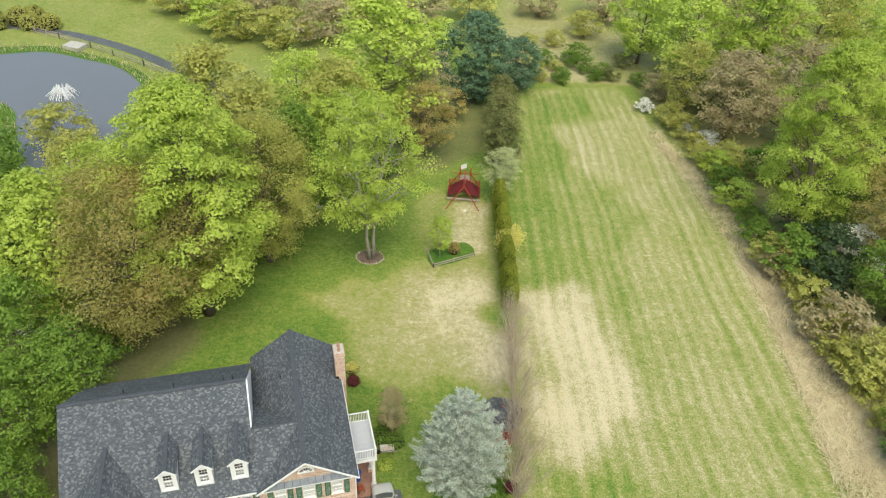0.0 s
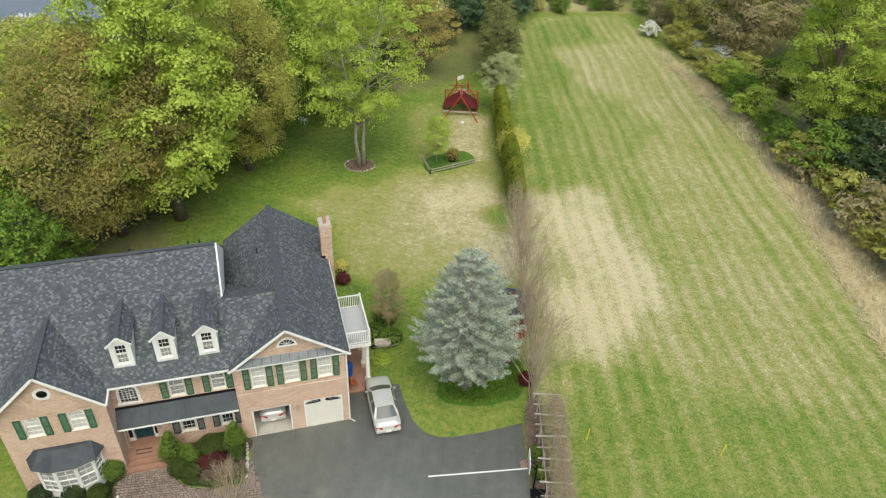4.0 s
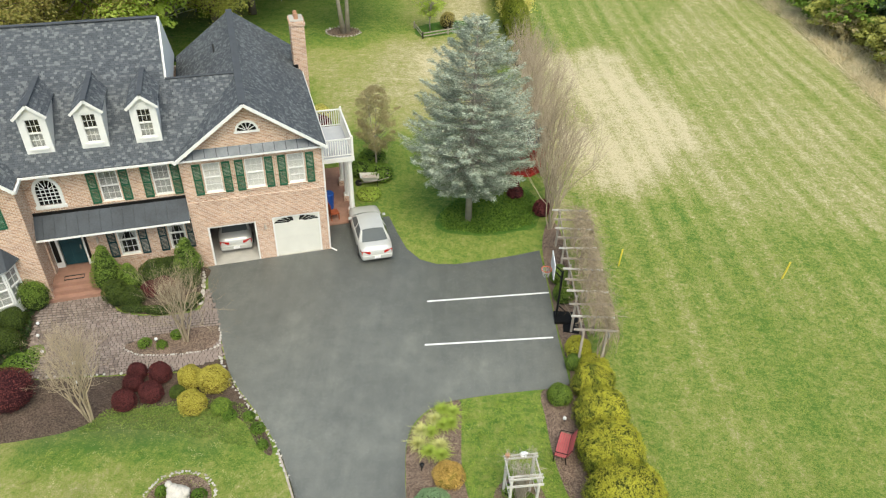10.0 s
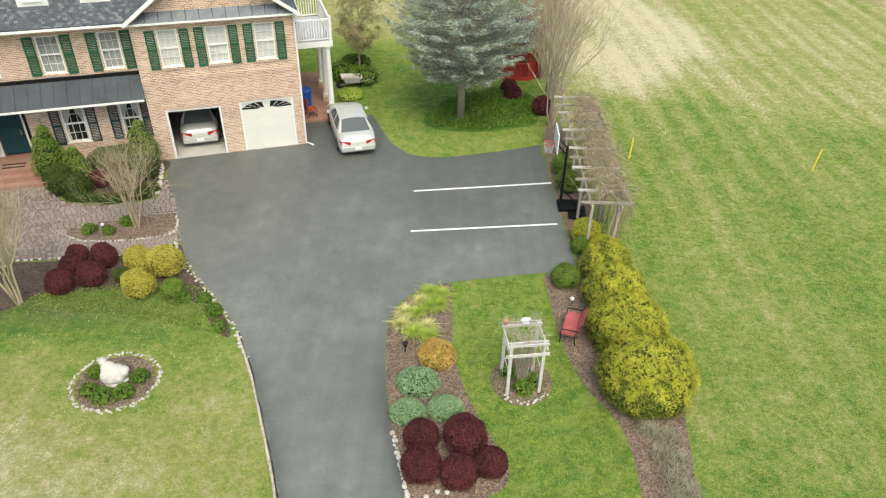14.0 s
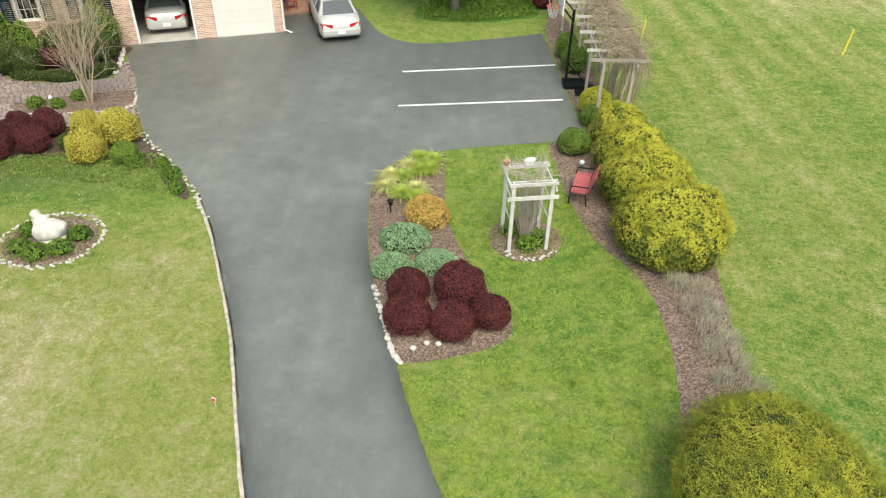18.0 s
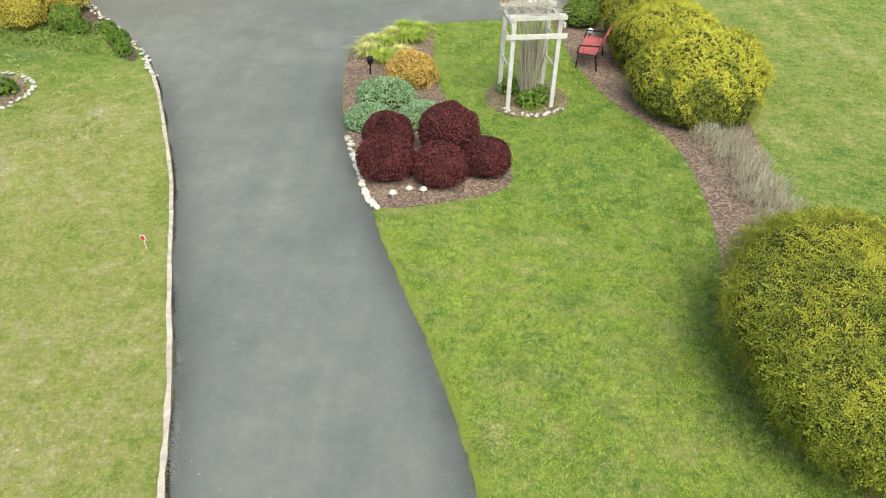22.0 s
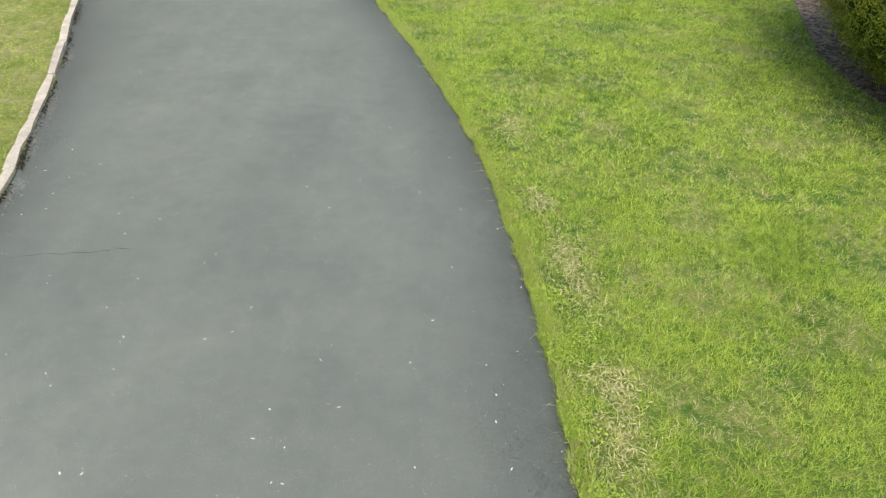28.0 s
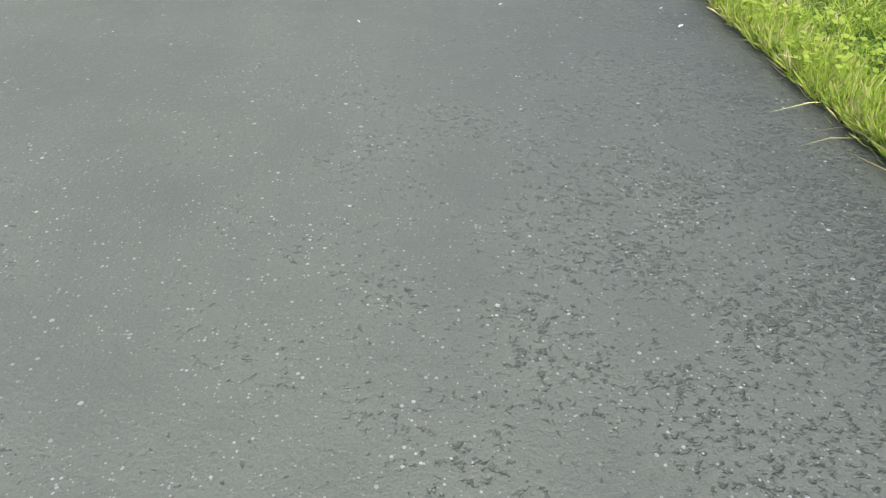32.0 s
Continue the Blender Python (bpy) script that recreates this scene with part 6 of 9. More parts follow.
def conifer(name, seed, h, r, z0, mat, label, x, y, whorls=26, per=13, needles=60, length=0.2, width=0.05, droop=0.25, power=0.75, low=0.85, loose=0.09):
    rng = np.random.default_rng(seed)
    root = thing(name, Matrix.Translation((x, y, -0.02)), label, "tree")
    g = Geo().tube([(0, 0, 0), (0, 0, h * 0.5), (0, 0, h * 0.97)], [h * 0.017, h * 0.012, 0.02], 10)
    part("trunk", g, "pale_bark", root, "", True)
    lim = Geo()
    P, D = [], []
    for k in range(whorls):
        t = (k + rng.uniform(0, 0.6)) / whorls
        z = z0 + (h - z0) * t
        f = z / h
        reach0 = r * ((1 - f) / 0.62) ** power if f > 0.38 else r * (1 - low * (0.38 - f))
        n = max(4, int(per * (1 - 0.6 * t)))
        for j in range(n):
            a = 2 * math.pi * (j + rng.uniform(0, 0.7)) / n + k * 0.9
            reach = reach0 * rng.uniform(0.82, 1.08)
            out = np.array([math.cos(a), math.sin(a), 0])
            rise = 0.25 - 0.3 * (1 - t) * rng.uniform(0.6, 1.2)
            s = np.linspace(0, 1, 6)[:, None]
            line = np.array([0, 0, z]) + out * reach * s + np.array([0, 0, 1]) * reach * (rise * s - droop * s * (1 - s) + 0.10 * s ** 3)
            lim.tube([Vector(p) for p in line[::2]] + [Vector(line[-1])], [0.035 * (1 - t) + 0.008, 0.02 * (1 - t) + 0.006, 0.008, 0.004], 4, False)
            m = int(needles * (0.35 + reach / r))
            q = rng.uniform(0.25, 1.0, m) ** 0.7
            base = np.stack([np.interp(q, s[:, 0], line[:, c]) for c in range(3)], 1)
            side = np.array([-out[1], out[0], 0])
            w = (1.1 - q) * 0.5 * reach ** 0.8 * rng.uniform(-1, 1, m) * 0.75
            P.append(base + side * w[:, None] - out * np.abs(w)[:, None] * 0.35 + rng.normal(size=(m, 3)) * 0.05 + np.array([0, 0, 1]) * rng.uniform(-1.3 * loose, 0.7 * loose, (m, 1)))
            D.append(out * 0.8 + side * np.sign(w)[:, None] * 0.7 + np.zeros((m, 3)))
    part("limb_frame", lim, "pale_bark", root)
    V, Q = cards(rng, np.concatenate(P), length, width, np.concatenate(D), np.tile([0, 0, 1.0], (sum(map(len, P)), 1)), 0.3, -0.1)
    part("needle_cover", mesh_of("needle_cover", V, Q, mat), mat, root)
    return root


conifer("spruce", 5, 11.8, 3.8, 2.5, "needle_blue", "large blue-grey spruce on the lawn with a bare pale trunk", -0.35, 33.75, 25, 18, 230, 0.2, 0.038, 0.28, 0.52, 2.3, 0.05)
pine = Species("pine", "bark", 71, 13, 5.3, base=0.06, n_clump=170, leaves=150, leaf=0.24, clump=1.2, peak=0.45)
pine.plant(-1.9, 107.5, 1.08, "needle_pine", "tall blue-green pine at the garden's end", 1.05)
pine.plant(4.6, 113.0, 0.66, "needle_pine", "lower dark green pine at the garden's end", 1.25)
juniper = Species("juniper", "bark", 73, 8.2, 2.7, base=0.04, n_clump=120, leaves=110, leaf=0.17, clump=0.85, peak=0.4)
for x, y, size in ((2.6, 87.0, 1.0), (2.3, 93.5, 0.98), (2.3, 100.5, 0.92)):
    juniper.plant(x, y, size, "needle_olive", "olive-green juniper beside the field", 1.05, "junipers beside the field")
oval.plant(2.6, 78.5, 0.56, "leaf_pale", "small pale-leaved tree beside the field", 1.25)
conifer("dark_conifer", 9, 5.2, 1.5, 0.2, "needle_dark", "dark green conifer beside the front garden", -22.6, 18.3, 14, 12, 80, 0.25, 0.07)
# arborvitae row between the garden and the field
for k in range(12):
    y = 57.0 + 1.75 * k
    x = 3.75 - 0.075 * (y - 57)
    h = 4.2 + 0.6 * math.sin(k * 2.3)
    shrub("arborvitae", [(x, y, h * 0.45, 0.86, 0.9, h * 0.57)], "arborvitae", 2600, 0.3, 0.075, "narrow dark green arborvitae in a row beside the field", "shrub", "arborvitae row", 60 + k, outward=0.2, upward=0.9)
shrub("forsythia", [(3.5, 66.0, 2.2, 1.5, 1.5, 1.5), (4.2, 67.5, 1.8, 1.0, 1.0, 1.2)], "forsythia", 4600, 0.2, 0.085, "straggly pale yellow forsythia beside the hedge", "shrub", "", 91, core=0.2, rough=0.35, shell=(0.45, 1.15))

# ---- leafless trees ----


def twiggy(name, x, y, h, spread, seed, label, stems=6, levels=4, thick=0.03, mat="pale_bark", group="", splits=3):
    root = thing(name, Matrix.Translation((x, y, -0.02)), label, "tree", group)
    part("stem_frame", bare_tree(seed, h, spread, stems, levels, thick, splits), mat, root)
    return root


twiggy("crape_myrtle", -13.2, 22.9, 3.7, 0.15, 3, "leafless crape myrtle in the paved island bed", 8, 5, 0.04, "twig_tan")
twiggy("crape_myrtle", -15.58, 18.13, 4.3, 0.1, 4, "leafless crape myrtle at the lawn's edge", 8, 5, 0.045, "twig_tan")
for k, (x, y) in enumerate(((-15.1, 25.55), (-14.4, 25.75))):
    twiggy("dry_hydrangea", x, y, 1.35, 0.9, 81 + k, "leafless tan hydrangea stems before the house wall", 16, 2, 0.014, "twig_tan", "dry hydrangeas", 3)
for k, (x, y, h) in enumerate(((4.3, 33.2, 7.2), (4.4, 36.2, 7.4), (4.3, 39.2, 7.2), (4.2, 42.4, 7.0), (4.1, 45.6, 6.8), (4.0, 48.8, 6.4), (3.9, 52.2, 6.0))):
    twiggy("bare_tree", x, y, h * 0.84, -0.45, 20 + k, "tall leafless brown tree in a row beside the field", 12, 4, 0.045, "dry_stem", "leafless row", 3)
oval.plant(-6.3, 39.2, 0.44, "leaf_bud", "small upright tree in brown bud on the lawn", 0.85)
oval.plant(-4.2, 65.0, 0.42, "leaf_lime", "slender yellow-green sapling in the fenced bed", 1.0)

# ---- beds and paving ----


def bed(name, pts, z=0.008, mat="mulch", label="brown bark mulch bed", category="garden bed", n=4):
    line = [(p.x, p.y) for p in spline(pts, n, True)]
    return flat_sheet(name, line, z, mat, label, category, 0.05)


bed("mulch_bed", [(-1.05, 19.9), (-0.55, 20.0), (-0.48, 18.6), (-0.4, 16.4), (0.15, 14.4), (1.1, 12.3), (1.15, 11.5), (0.5, 11.0), (-1.2, 10.55), (-1.6, 11.4), (-1.95, 12.8), (-2.3, 14.0), (-2.55, 15.9), (-2.64, 17.5), (-2.4, 18.6), (-1.7, 19.55)])
bed("mulch_strip", [(2.97, 20.8), (3.0, 19.3), (3.19, 17.3), (3.68, 15.3), (4.6, 13.6), (4.78, 11.6), (4.58, 9.7), (4.3, 8.5), (4.1, 7.6), (4.08, 7.0), (4.14, 6.5), (4.32, 5.9), (4.55, 5.5), (4.95, 4.8), (5.6, 4.3), (6.5, 4.6), (7.0, 6.2), (6.85, 8.2), (6.45, 9.6), (6.3, 10.4), (6.3, 11.5), (6.55, 13.7), (6.7, 16.0), (6.2, 19), (5.7, 21.6), (5.4, 24), (5.2, 28), (4.9, 33), (4.3, 34), (3.75, 31.5), (3.9, 27.5), (4.05, 24.3), (4.25, 21.4)])
bed("arbor_bed", [(1.75 + 0.98 * math.cos(t), 15.3 + 1.02 * math.sin(t)) for t in np.linspace(0, 6.28, 10)[:-1]], label="round mulched bed under the arbor")
bed("statue_bed", [(-10.82 + 1.2 * math.cos(t), 14.65 + 1.12 * math.sin(t)) for t in np.linspace(0, 6.28, 10)[:-1]], label="round mulched bed round the statue")
bed("front_bed", [(-10.4, 20.5), (-9.4, 19.3), (-8.1, 17.5), (-7.9, 16.8), (-8.5, 17.2), (-9.4, 18.4), (-10.7, 18.95), (-12.8, 19.05), (-14.9, 18.5), (-16.5, 17.4), (-20, 16.6), (-23, 17.5), (-25.5, 22), (-24, 24.5), (-21, 24.6), (-20.0, 22.4), (-19.3, 20.3), (-17.2, 20.4), (-15.4, 20.6), (-12.9, 20.95), (-11.2, 21.9)], label="mulched front garden bed", z=0.006, mat="mulch_dark")
WALK_EDGE = [(-18.2, 25.95), (-17.2, 24.8), (-15.5, 24.5), (-13.3, 25.1), (-13.5, 26.6), (-13.2, 26.4), (-12.35, 24.8), (-11.5, 22.6), (-11.3, 22.0), (-12.9, 21.05), (-15.4, 20.7), (-17.2, 20.5), (-19.3, 20.3), (-20.2, 22.4), (-20.85, 25.1)]
paved_walk = bed("paved_walk", WALK_EDGE, 0.016, "paver_joint", "curving walk of small reddish-grey pavers", "walk", 3)
ISLAND_EDGE = [(-15.9, 22.4), (-14.9, 23.1), (-13.6, 23.65), (-12.1, 24.0), (-11.8, 22.7), (-13, 22.15), (-14.9, 21.95)]
bed("island_bed", ISLAND_EDGE, 0.026, label="mulched island bed in the paved walk")
bed("foundation_bed", [(-18.0, 26.2), (-17.1, 24.9), (-15.5, 24.65), (-13.5, 25.2), (-13.7, 27.0), (-13.95, 28.4), (-17.5, 27.8)], 0.024, "mulch_dark", label="dark mulched bed along the house wall")
bed("tree_ring", [(-12.1 + 1.5 * math.cos(t), 63.9 + 1.3 * math.sin(t)) for t in np.linspace(0, 6.28, 9)[:-1]], label="mulched ring round the forked tree")
bed("spruce_bed", [(-1.8, 32.6), (0.6, 32.3), (2.5, 32.9), (3.6, 33.6), (3.8, 36.5), (2, 38), (-1, 36), (-2.2, 34)], 0.004, "grass", "bed of green ground cover round the spruce", "garden bed")
bed("fenced_bed", [(-4.7, 63.2), (-0.4, 65.8), (-1.6, 68.2), (-5.4, 66)], 0.006, "grass", "planted bed inside the low rail fence", "garden bed")

# ---- stone edgings ----
STONES = []
for k in range(4):
    bm_ = bmesh.new()
    bmesh.ops.create_icosphere(bm_, subdivisions=1, radius=0.5)
    rr = random.Random(k)
    for v in bm_.verts:
        v.co *= rr.uniform(0.75, 1.15)
        v.co.z *= 0.6
    me_ = bpy.data.meshes.new("stone")
    bm_.to_mesh(me_)
    bm_.free()
    me_.materials.append(MATS["white_stone" if k < 2 else "stone"])
    STONES.append(me_)


def stone_row(name, pts, label, gap=0.14, size=0.14, wobble=0.05, seed=0, closed=False, pale=2):
    rr = random.Random(seed)
    line = spline(pts, 30, closed)
    root = thing(name, Matrix.Translation((line[0].x, line[0].y, 0)), label, "edging")
    d = 0.0
    for a, b in zip(line, line[1:] + ([line[0]] if closed else [])):
        d += (b - a).length
        if d >= gap:
            d = 0.0
            s = size * rr.uniform(0.65, 1.35)
            ob = part("stone", STONES[rr.randrange(pale)] if rr.random() < 0.75 else STONES[2 + rr.randrange(2)], "", root)
            ob.location = (b.x - line[0].x + rr.uniform(-wobble, wobble), b.y - line[0].y + rr.uniform(-wobble, wobble), 0.025 + s * 0.12)
            ob.rotation_euler, ob.scale = (rr.uniform(-.3, .3), rr.uniform(-.3, .3), rr.uniform(0, 6)), (s * rr.uniform(0.8, 1.3), s, s)
    return root


stone_row("stone_edging", [(-11.45, 22.3), (-11.2, 21.6), (-10.55, 20.65), (-9.5, 19.4), (-8.9, 18.7), (-7.75, 17.1), (-7.0, 15.7)], "loose pale stones edging the front bed", 0.085, 0.11, 0.08, 1)
stone_row("stone_edging", [(-2.12, 13.2), (-1.98, 12.6), (-1.72, 11.7), (-1.45, 10.75), (-1.2, 10.5)], "white stones edging the barberry bed", 0.13, 0.15, 0.03, 2)
stone_row("stone_edging", [(-10.82 + 1.3 * math.cos(t), 14.65 + 1.22 * math.sin(t)) for t in np.linspace(0, 6.28, 10)[:-1]], "ring of small white stones round the statue bed", 0.045, 0.085, 0.07, 3, True)
stone_row("stone_edging", [(-15.95, 22.35), (-14.95, 21.9), (-13.0, 22.1), (-11.75, 22.6), (-11.75, 23.3), (-12.0, 23.9)], "small pale stones edging the island bed", 0.1, 0.1, 0.03, 4)
stone_row("stone_edging", [(1.1, 14.65), (1.5, 14.4), (2.0, 14.4), (2.5, 14.8)], "small white stones at the arbor's foot", 0.06, 0.085, 0.08, 5)
stone_row("stone_edging", [(-20.1, 22.3), (-19.4, 20.4), (-17.2, 20.5), (-15.4, 20.72), (-12.95, 21.05)], "pale stones edging the paved walk", 0.28, 0.13, 0.05, 6)
stone_row("stone_edging", [(-13.95, 28.1), (-13.75, 27.2), (-13.55, 26.5), (-13.3, 25.4)], "rough stones between the bed and the asphalt", 0.14, 0.2, 0.05, 7, False, 2)
stone_row("stone_edging", [(-12.1 + 1.55 * math.cos(t), 63.9 + 1.35 * math.sin(t)) for t in np.linspace(0, 6.28, 9)[:-1]], "ring of stones round the forked tree", 0.3, 0.22, 0.03, 8, True, 4)
# low kerb along the left lawn
kerb = thing("kerb", Matrix(), "low weathered pinkish concrete edging beside the lawn", "kerb", "", "structure")
edge = [p for p in spline(DRIVE_LEFT[6:], 12)]
rr = random.Random(9)
i = 0
while i < len(edge) - 7:
    step = rr.choice((4, 5, 6, 7))
    a, b = edge[i], edge[i + step]
    n = Vector((-(b - a).y, (b - a).x, 0)).normalized()
    w0, w1, w2, w3 = (rr.uniform(-0.011, 0.010) for _ in range(4))
    q = [a - n * (0.015 + w0), a.lerp(b, 0.5) - n * (0.012 + w1), b - n * (0.015 + w2), b - n * (0.082 + w3), a.lerp(b, 0.45) - n * (0.085 + w0), a - n * (0.082 + w1)]
    part("kerb_stone", Geo().prism([(p.x, p.y) for p in q][::-1], -0.05, 0.036 + rr.uniform(-0.01, 0.01)), "kerb_mat", kerb)
    i += step
rng = np.random.default_rng(33)
ex = np.array([(p.x, p.y) for p in edge])
i = rng.integers(0, len(ex) - 1, 9000)
t = rng.uniform(0, 1, (9000, 1))
P = ex[i] * (1 - t) + ex[i + 1] * t
P3 = np.stack([P[:, 0] + np.abs(rng.normal(size=9000)) * 0.026 + 0.0, P[:, 1], rng.uniform(0.014, 0.026, 9000)], 1)
patchy = np.array([noise.noise(Vector((p[0] * 2, p[1] * 1.7, 7))) for p in P]) * 1.6 + 0.35 > rng.uniform(size=9000)
V, Q = cards(rng, P3[patchy], 0.024, 0.016, None, np.tile([0, 0, 1.0], (patchy.sum(), 1)), 0.4)
tagged(new("leaf_debris", mesh_of("leaf_debris", V, Q, "shade_and_crumbs")), "dark leaf crumbs and grit gathered along the edging", "debris", "", "stuff")
P3[:, 0] = P[:, 0] + 0.07 + rng.normal(size=9000) * 0.03
k = np.array([noise.noise(Vector((p[0], p[1] * 2.3, 3))) for p in P]) * 1.3 + 0.2 > rng.uniform(size=9000) * 1.2
V, Q = cards(rng, P3[k], 0.018, 0.014, None, np.tile([0, 0, 1.0], (k.sum(), 1)), 0.15)
tagged(new("gravel_crumb", mesh_of("gravel_crumb", V, Q, "crumb_grey")), "broken grey asphalt crumbs along the edging", "debris", "", "stuff")

# ---- shrubs of the beds ----


def tuft(name, x, y, r, mat, label, group, seed, n=420, h=0.29):
    """A fountain of arching blades from one root."""
    rng = np.random.default_rng(seed)
    a, lean = rng.uniform(0, 6.28, n), np.abs(rng.normal(size=n)) * 0.75 + 0.1
    o = np.stack([np.cos(a), np.sin(a), np.zeros(n)], 1)
    side = np.stack([-np.sin(a), np.cos(a), np.zeros(n)], 1) * 0.009
    L = h * rng.uniform(0.7, 1.25, (n, 1))
    z = np.array([0, 0, 1.0])
    p0 = o * rng.uniform(0, r * 0.35, (n, 1))
    p1 = p0 + z * L * 0.7 + o * L * 0.35 * lean[:, None]
    p2 = p1 + z * L * (0.3 - 0.4 * np.minimum(lean, 1.3)[:, None]) + o * L * 0.7 * lean[:, None]
    V = np.stack([p0 - side, p0 + side, p1 + side, p1 - side, p2 + side * 0.2, p2 - side * 0.2], 1).reshape(-1, 3)
    b = np.arange(n)[:, None] * 6
    Q = np.concatenate([b + [0, 1, 2, 3], b + [3, 2, 4, 5]], 1).reshape(-1, 4)
    root = thing(name, Matrix.Translation((x, y, 0)), label, "plant", group)
    part("blade_cluster", mesh_of(name, V, Q, mat), "", root)
    return root


GOLD = "clipped golden cypress shrub"
shrub("golden_hedge", [(5.55, 15.15, 0.62, 1.52, 1.6, 1.18), (5.34, 17.3, 0.58, 1.30, 1.5, 1.12), (5.22, 19.2, 0.52, 1.15, 1.35, 1.05), (5.15, 20.9, 0.45, 0.95, 1.0, 0.88)], "cypress_mix", 150000, 0.04, 0.018, "large golden-yellow cypress hedge clipped into rounded masses", "hedge", "", 5, upward=0.2, rough=0.07, core=0.915, spray=10, frond=0.17, inner="core_cypress", shell=(0.95, 1.02), ragged=0.06, tips=0.5)
shrub("golden_cypress", [(5.38, 6.46, 0.98, 1.76, 2.4, 1.06)], "cypress_mix", 190000, 0.034, 0.014, "big rounded golden cypress with feathery sprays", "shrub", "", 6, upward=0.2, rough=0.05, core=0.915, spray=12, frond=0.24, inner="core_cypress", shell=(0.94, 1.02), under=-0.9, ragged=0.06, tips=0.84)
for k, (x, y, r, h, m) in enumerate(((4.75, 23.1, 0.62, 0.95, "cypress_gold"), (4.5, 22.3, 0.42, 0.7, "boxwood_light"), (5.3, 21.9, 0.75, 0.95, "cypress_gold"), (4.35, 28.4, 0.5, 1.0, "boxwood_light"), (4.45, 26.9, 0.55, 1.05, "boxwood_light"), (3.65, 20.3, 0.55, 0.75, "boxwood_light"))):
    shrub("clipped_shrub", [(x, y, h * 0.4, r, r, h * 0.62)], m, 4600, 0.06, 0.03, "rounded clipped green shrub beside the parking court", "shrub", "shrubs by the parking court", 110 + k, outward=0.4, rough=0.1)
for k, (x, y, r, h) in enumerate(((-1.25, 12.75, 0.52, 0.76), (0.0, 12.75, 0.64, 0.98), (-1.2, 11.75, 0.58, 0.78), (-0.18, 11.55, 0.52, 0.76), (0.7, 11.95, 0.48, 0.7))):
    shrub("barberry", [(x, y, h * 0.38, r, r, h * 0.62)], "barberry", 8500, 0.042, 0.030, "clipped dark purple barberry mound in the mulch bed", "shrub", "barberry mounds", 130 + k, outward=0.45, rough=0.09)
for k, (x, y, r, h) in enumerate(((-1.5, 14.95, 0.68, 0.5), (-1.72, 13.75, 0.55, 0.45), (-0.6, 13.95, 0.55, 0.45))):
    shrub("sedum", [(x, y, h * 0.2, r, r * 0.85, h * 0.85)], "sedum", 5200, 0.055, 0.036, "blue-green sedum mound in the mulch bed", "plant", "sedum mounds", 140 + k, outward=0.6, rough=0.1)
shrub("spirea", [(-0.95, 16.05, 0.22, 0.62, 0.58, 0.52)], "spirea_orange", 5200, 0.055, 0.032, "orange-tinged spirea in the mulch bed", "shrub", "", 150, outward=0.6, rough=0.16)
for k, (x, y, r, m) in enumerate(((-2.2, 17.6, 0.42, "grass_gold"), (-2.1, 18.25, 0.36, "grass_gold"), (-1.6, 18.85, 0.34, "grass_gold"), (-1.3, 17.55, 0.36, "grass_gold"), (-1.75, 18.2, 0.38, "leaf_lime"), (-1.25, 18.6, 0.38, "leaf_lime"), (-0.85, 19.3, 0.4, "leaf_lime"), (-1.3, 19.4, 0.36, "leaf_lime"), (-0.95, 18.7, 0.3, "leaf_lime"), (-1.75, 17.25, 0.4, "leaf_lime"), (-1.25, 17.1, 0.34, "leaf_lime"))):
    tuft("ornamental_grass", x, y, r, m, "tuft of yellow-green ornamental grass" if m == "leaf_lime" else "tuft of pale golden ornamental grass", "ornamental grasses", 160 + k)
for k, (x, y, r, h) in enumerate(((-14.43, 18.9, 0.5, 0.86), (-13.5, 19.4, 0.5, 0.88), (-14.5, 19.95, 0.42, 0.74), (-14.55, 20.6, 0.42, 0.74), (-13.5, 20.5, 0.48, 0.9))):
    shrub("barberry", [(x, y, h * 0.38, r, r, h * 0.62)], "barberry", 5200, 0.045, 0.032, "clipped dark red barberry mound beside the walk", "shrub", "front barberries", 180 + k, outward=0.4, rough=0.1)
for k, (x, y, r, h, m) in enumerate(((-11.6, 18.9, 0.58, 0.98, "spirea_gold"), (-12.1, 20.3, 0.55, 0.95, "spirea_gold"), (-11.05, 20.2, 0.66, 1.1, "spirea_gold"), (-10.42, 18.9, 0.42, 0.66, "boxwood_light"), (-12.5, 19.65, 0.33, 0.5, "boxwood"))):
    shrub("golden_shrub" if m == "spirea_gold" else "green_shrub", [(x, y, h * 0.38, r, r, h * 0.62)], m, 5600, 0.055, 0.034, "rounded golden-yellow shrub beside the driveway" if m == "spirea_gold" else "low green shrub among the golden ones", "shrub", "front golden shrubs", 190 + k, outward=0.5, rough=0.12)
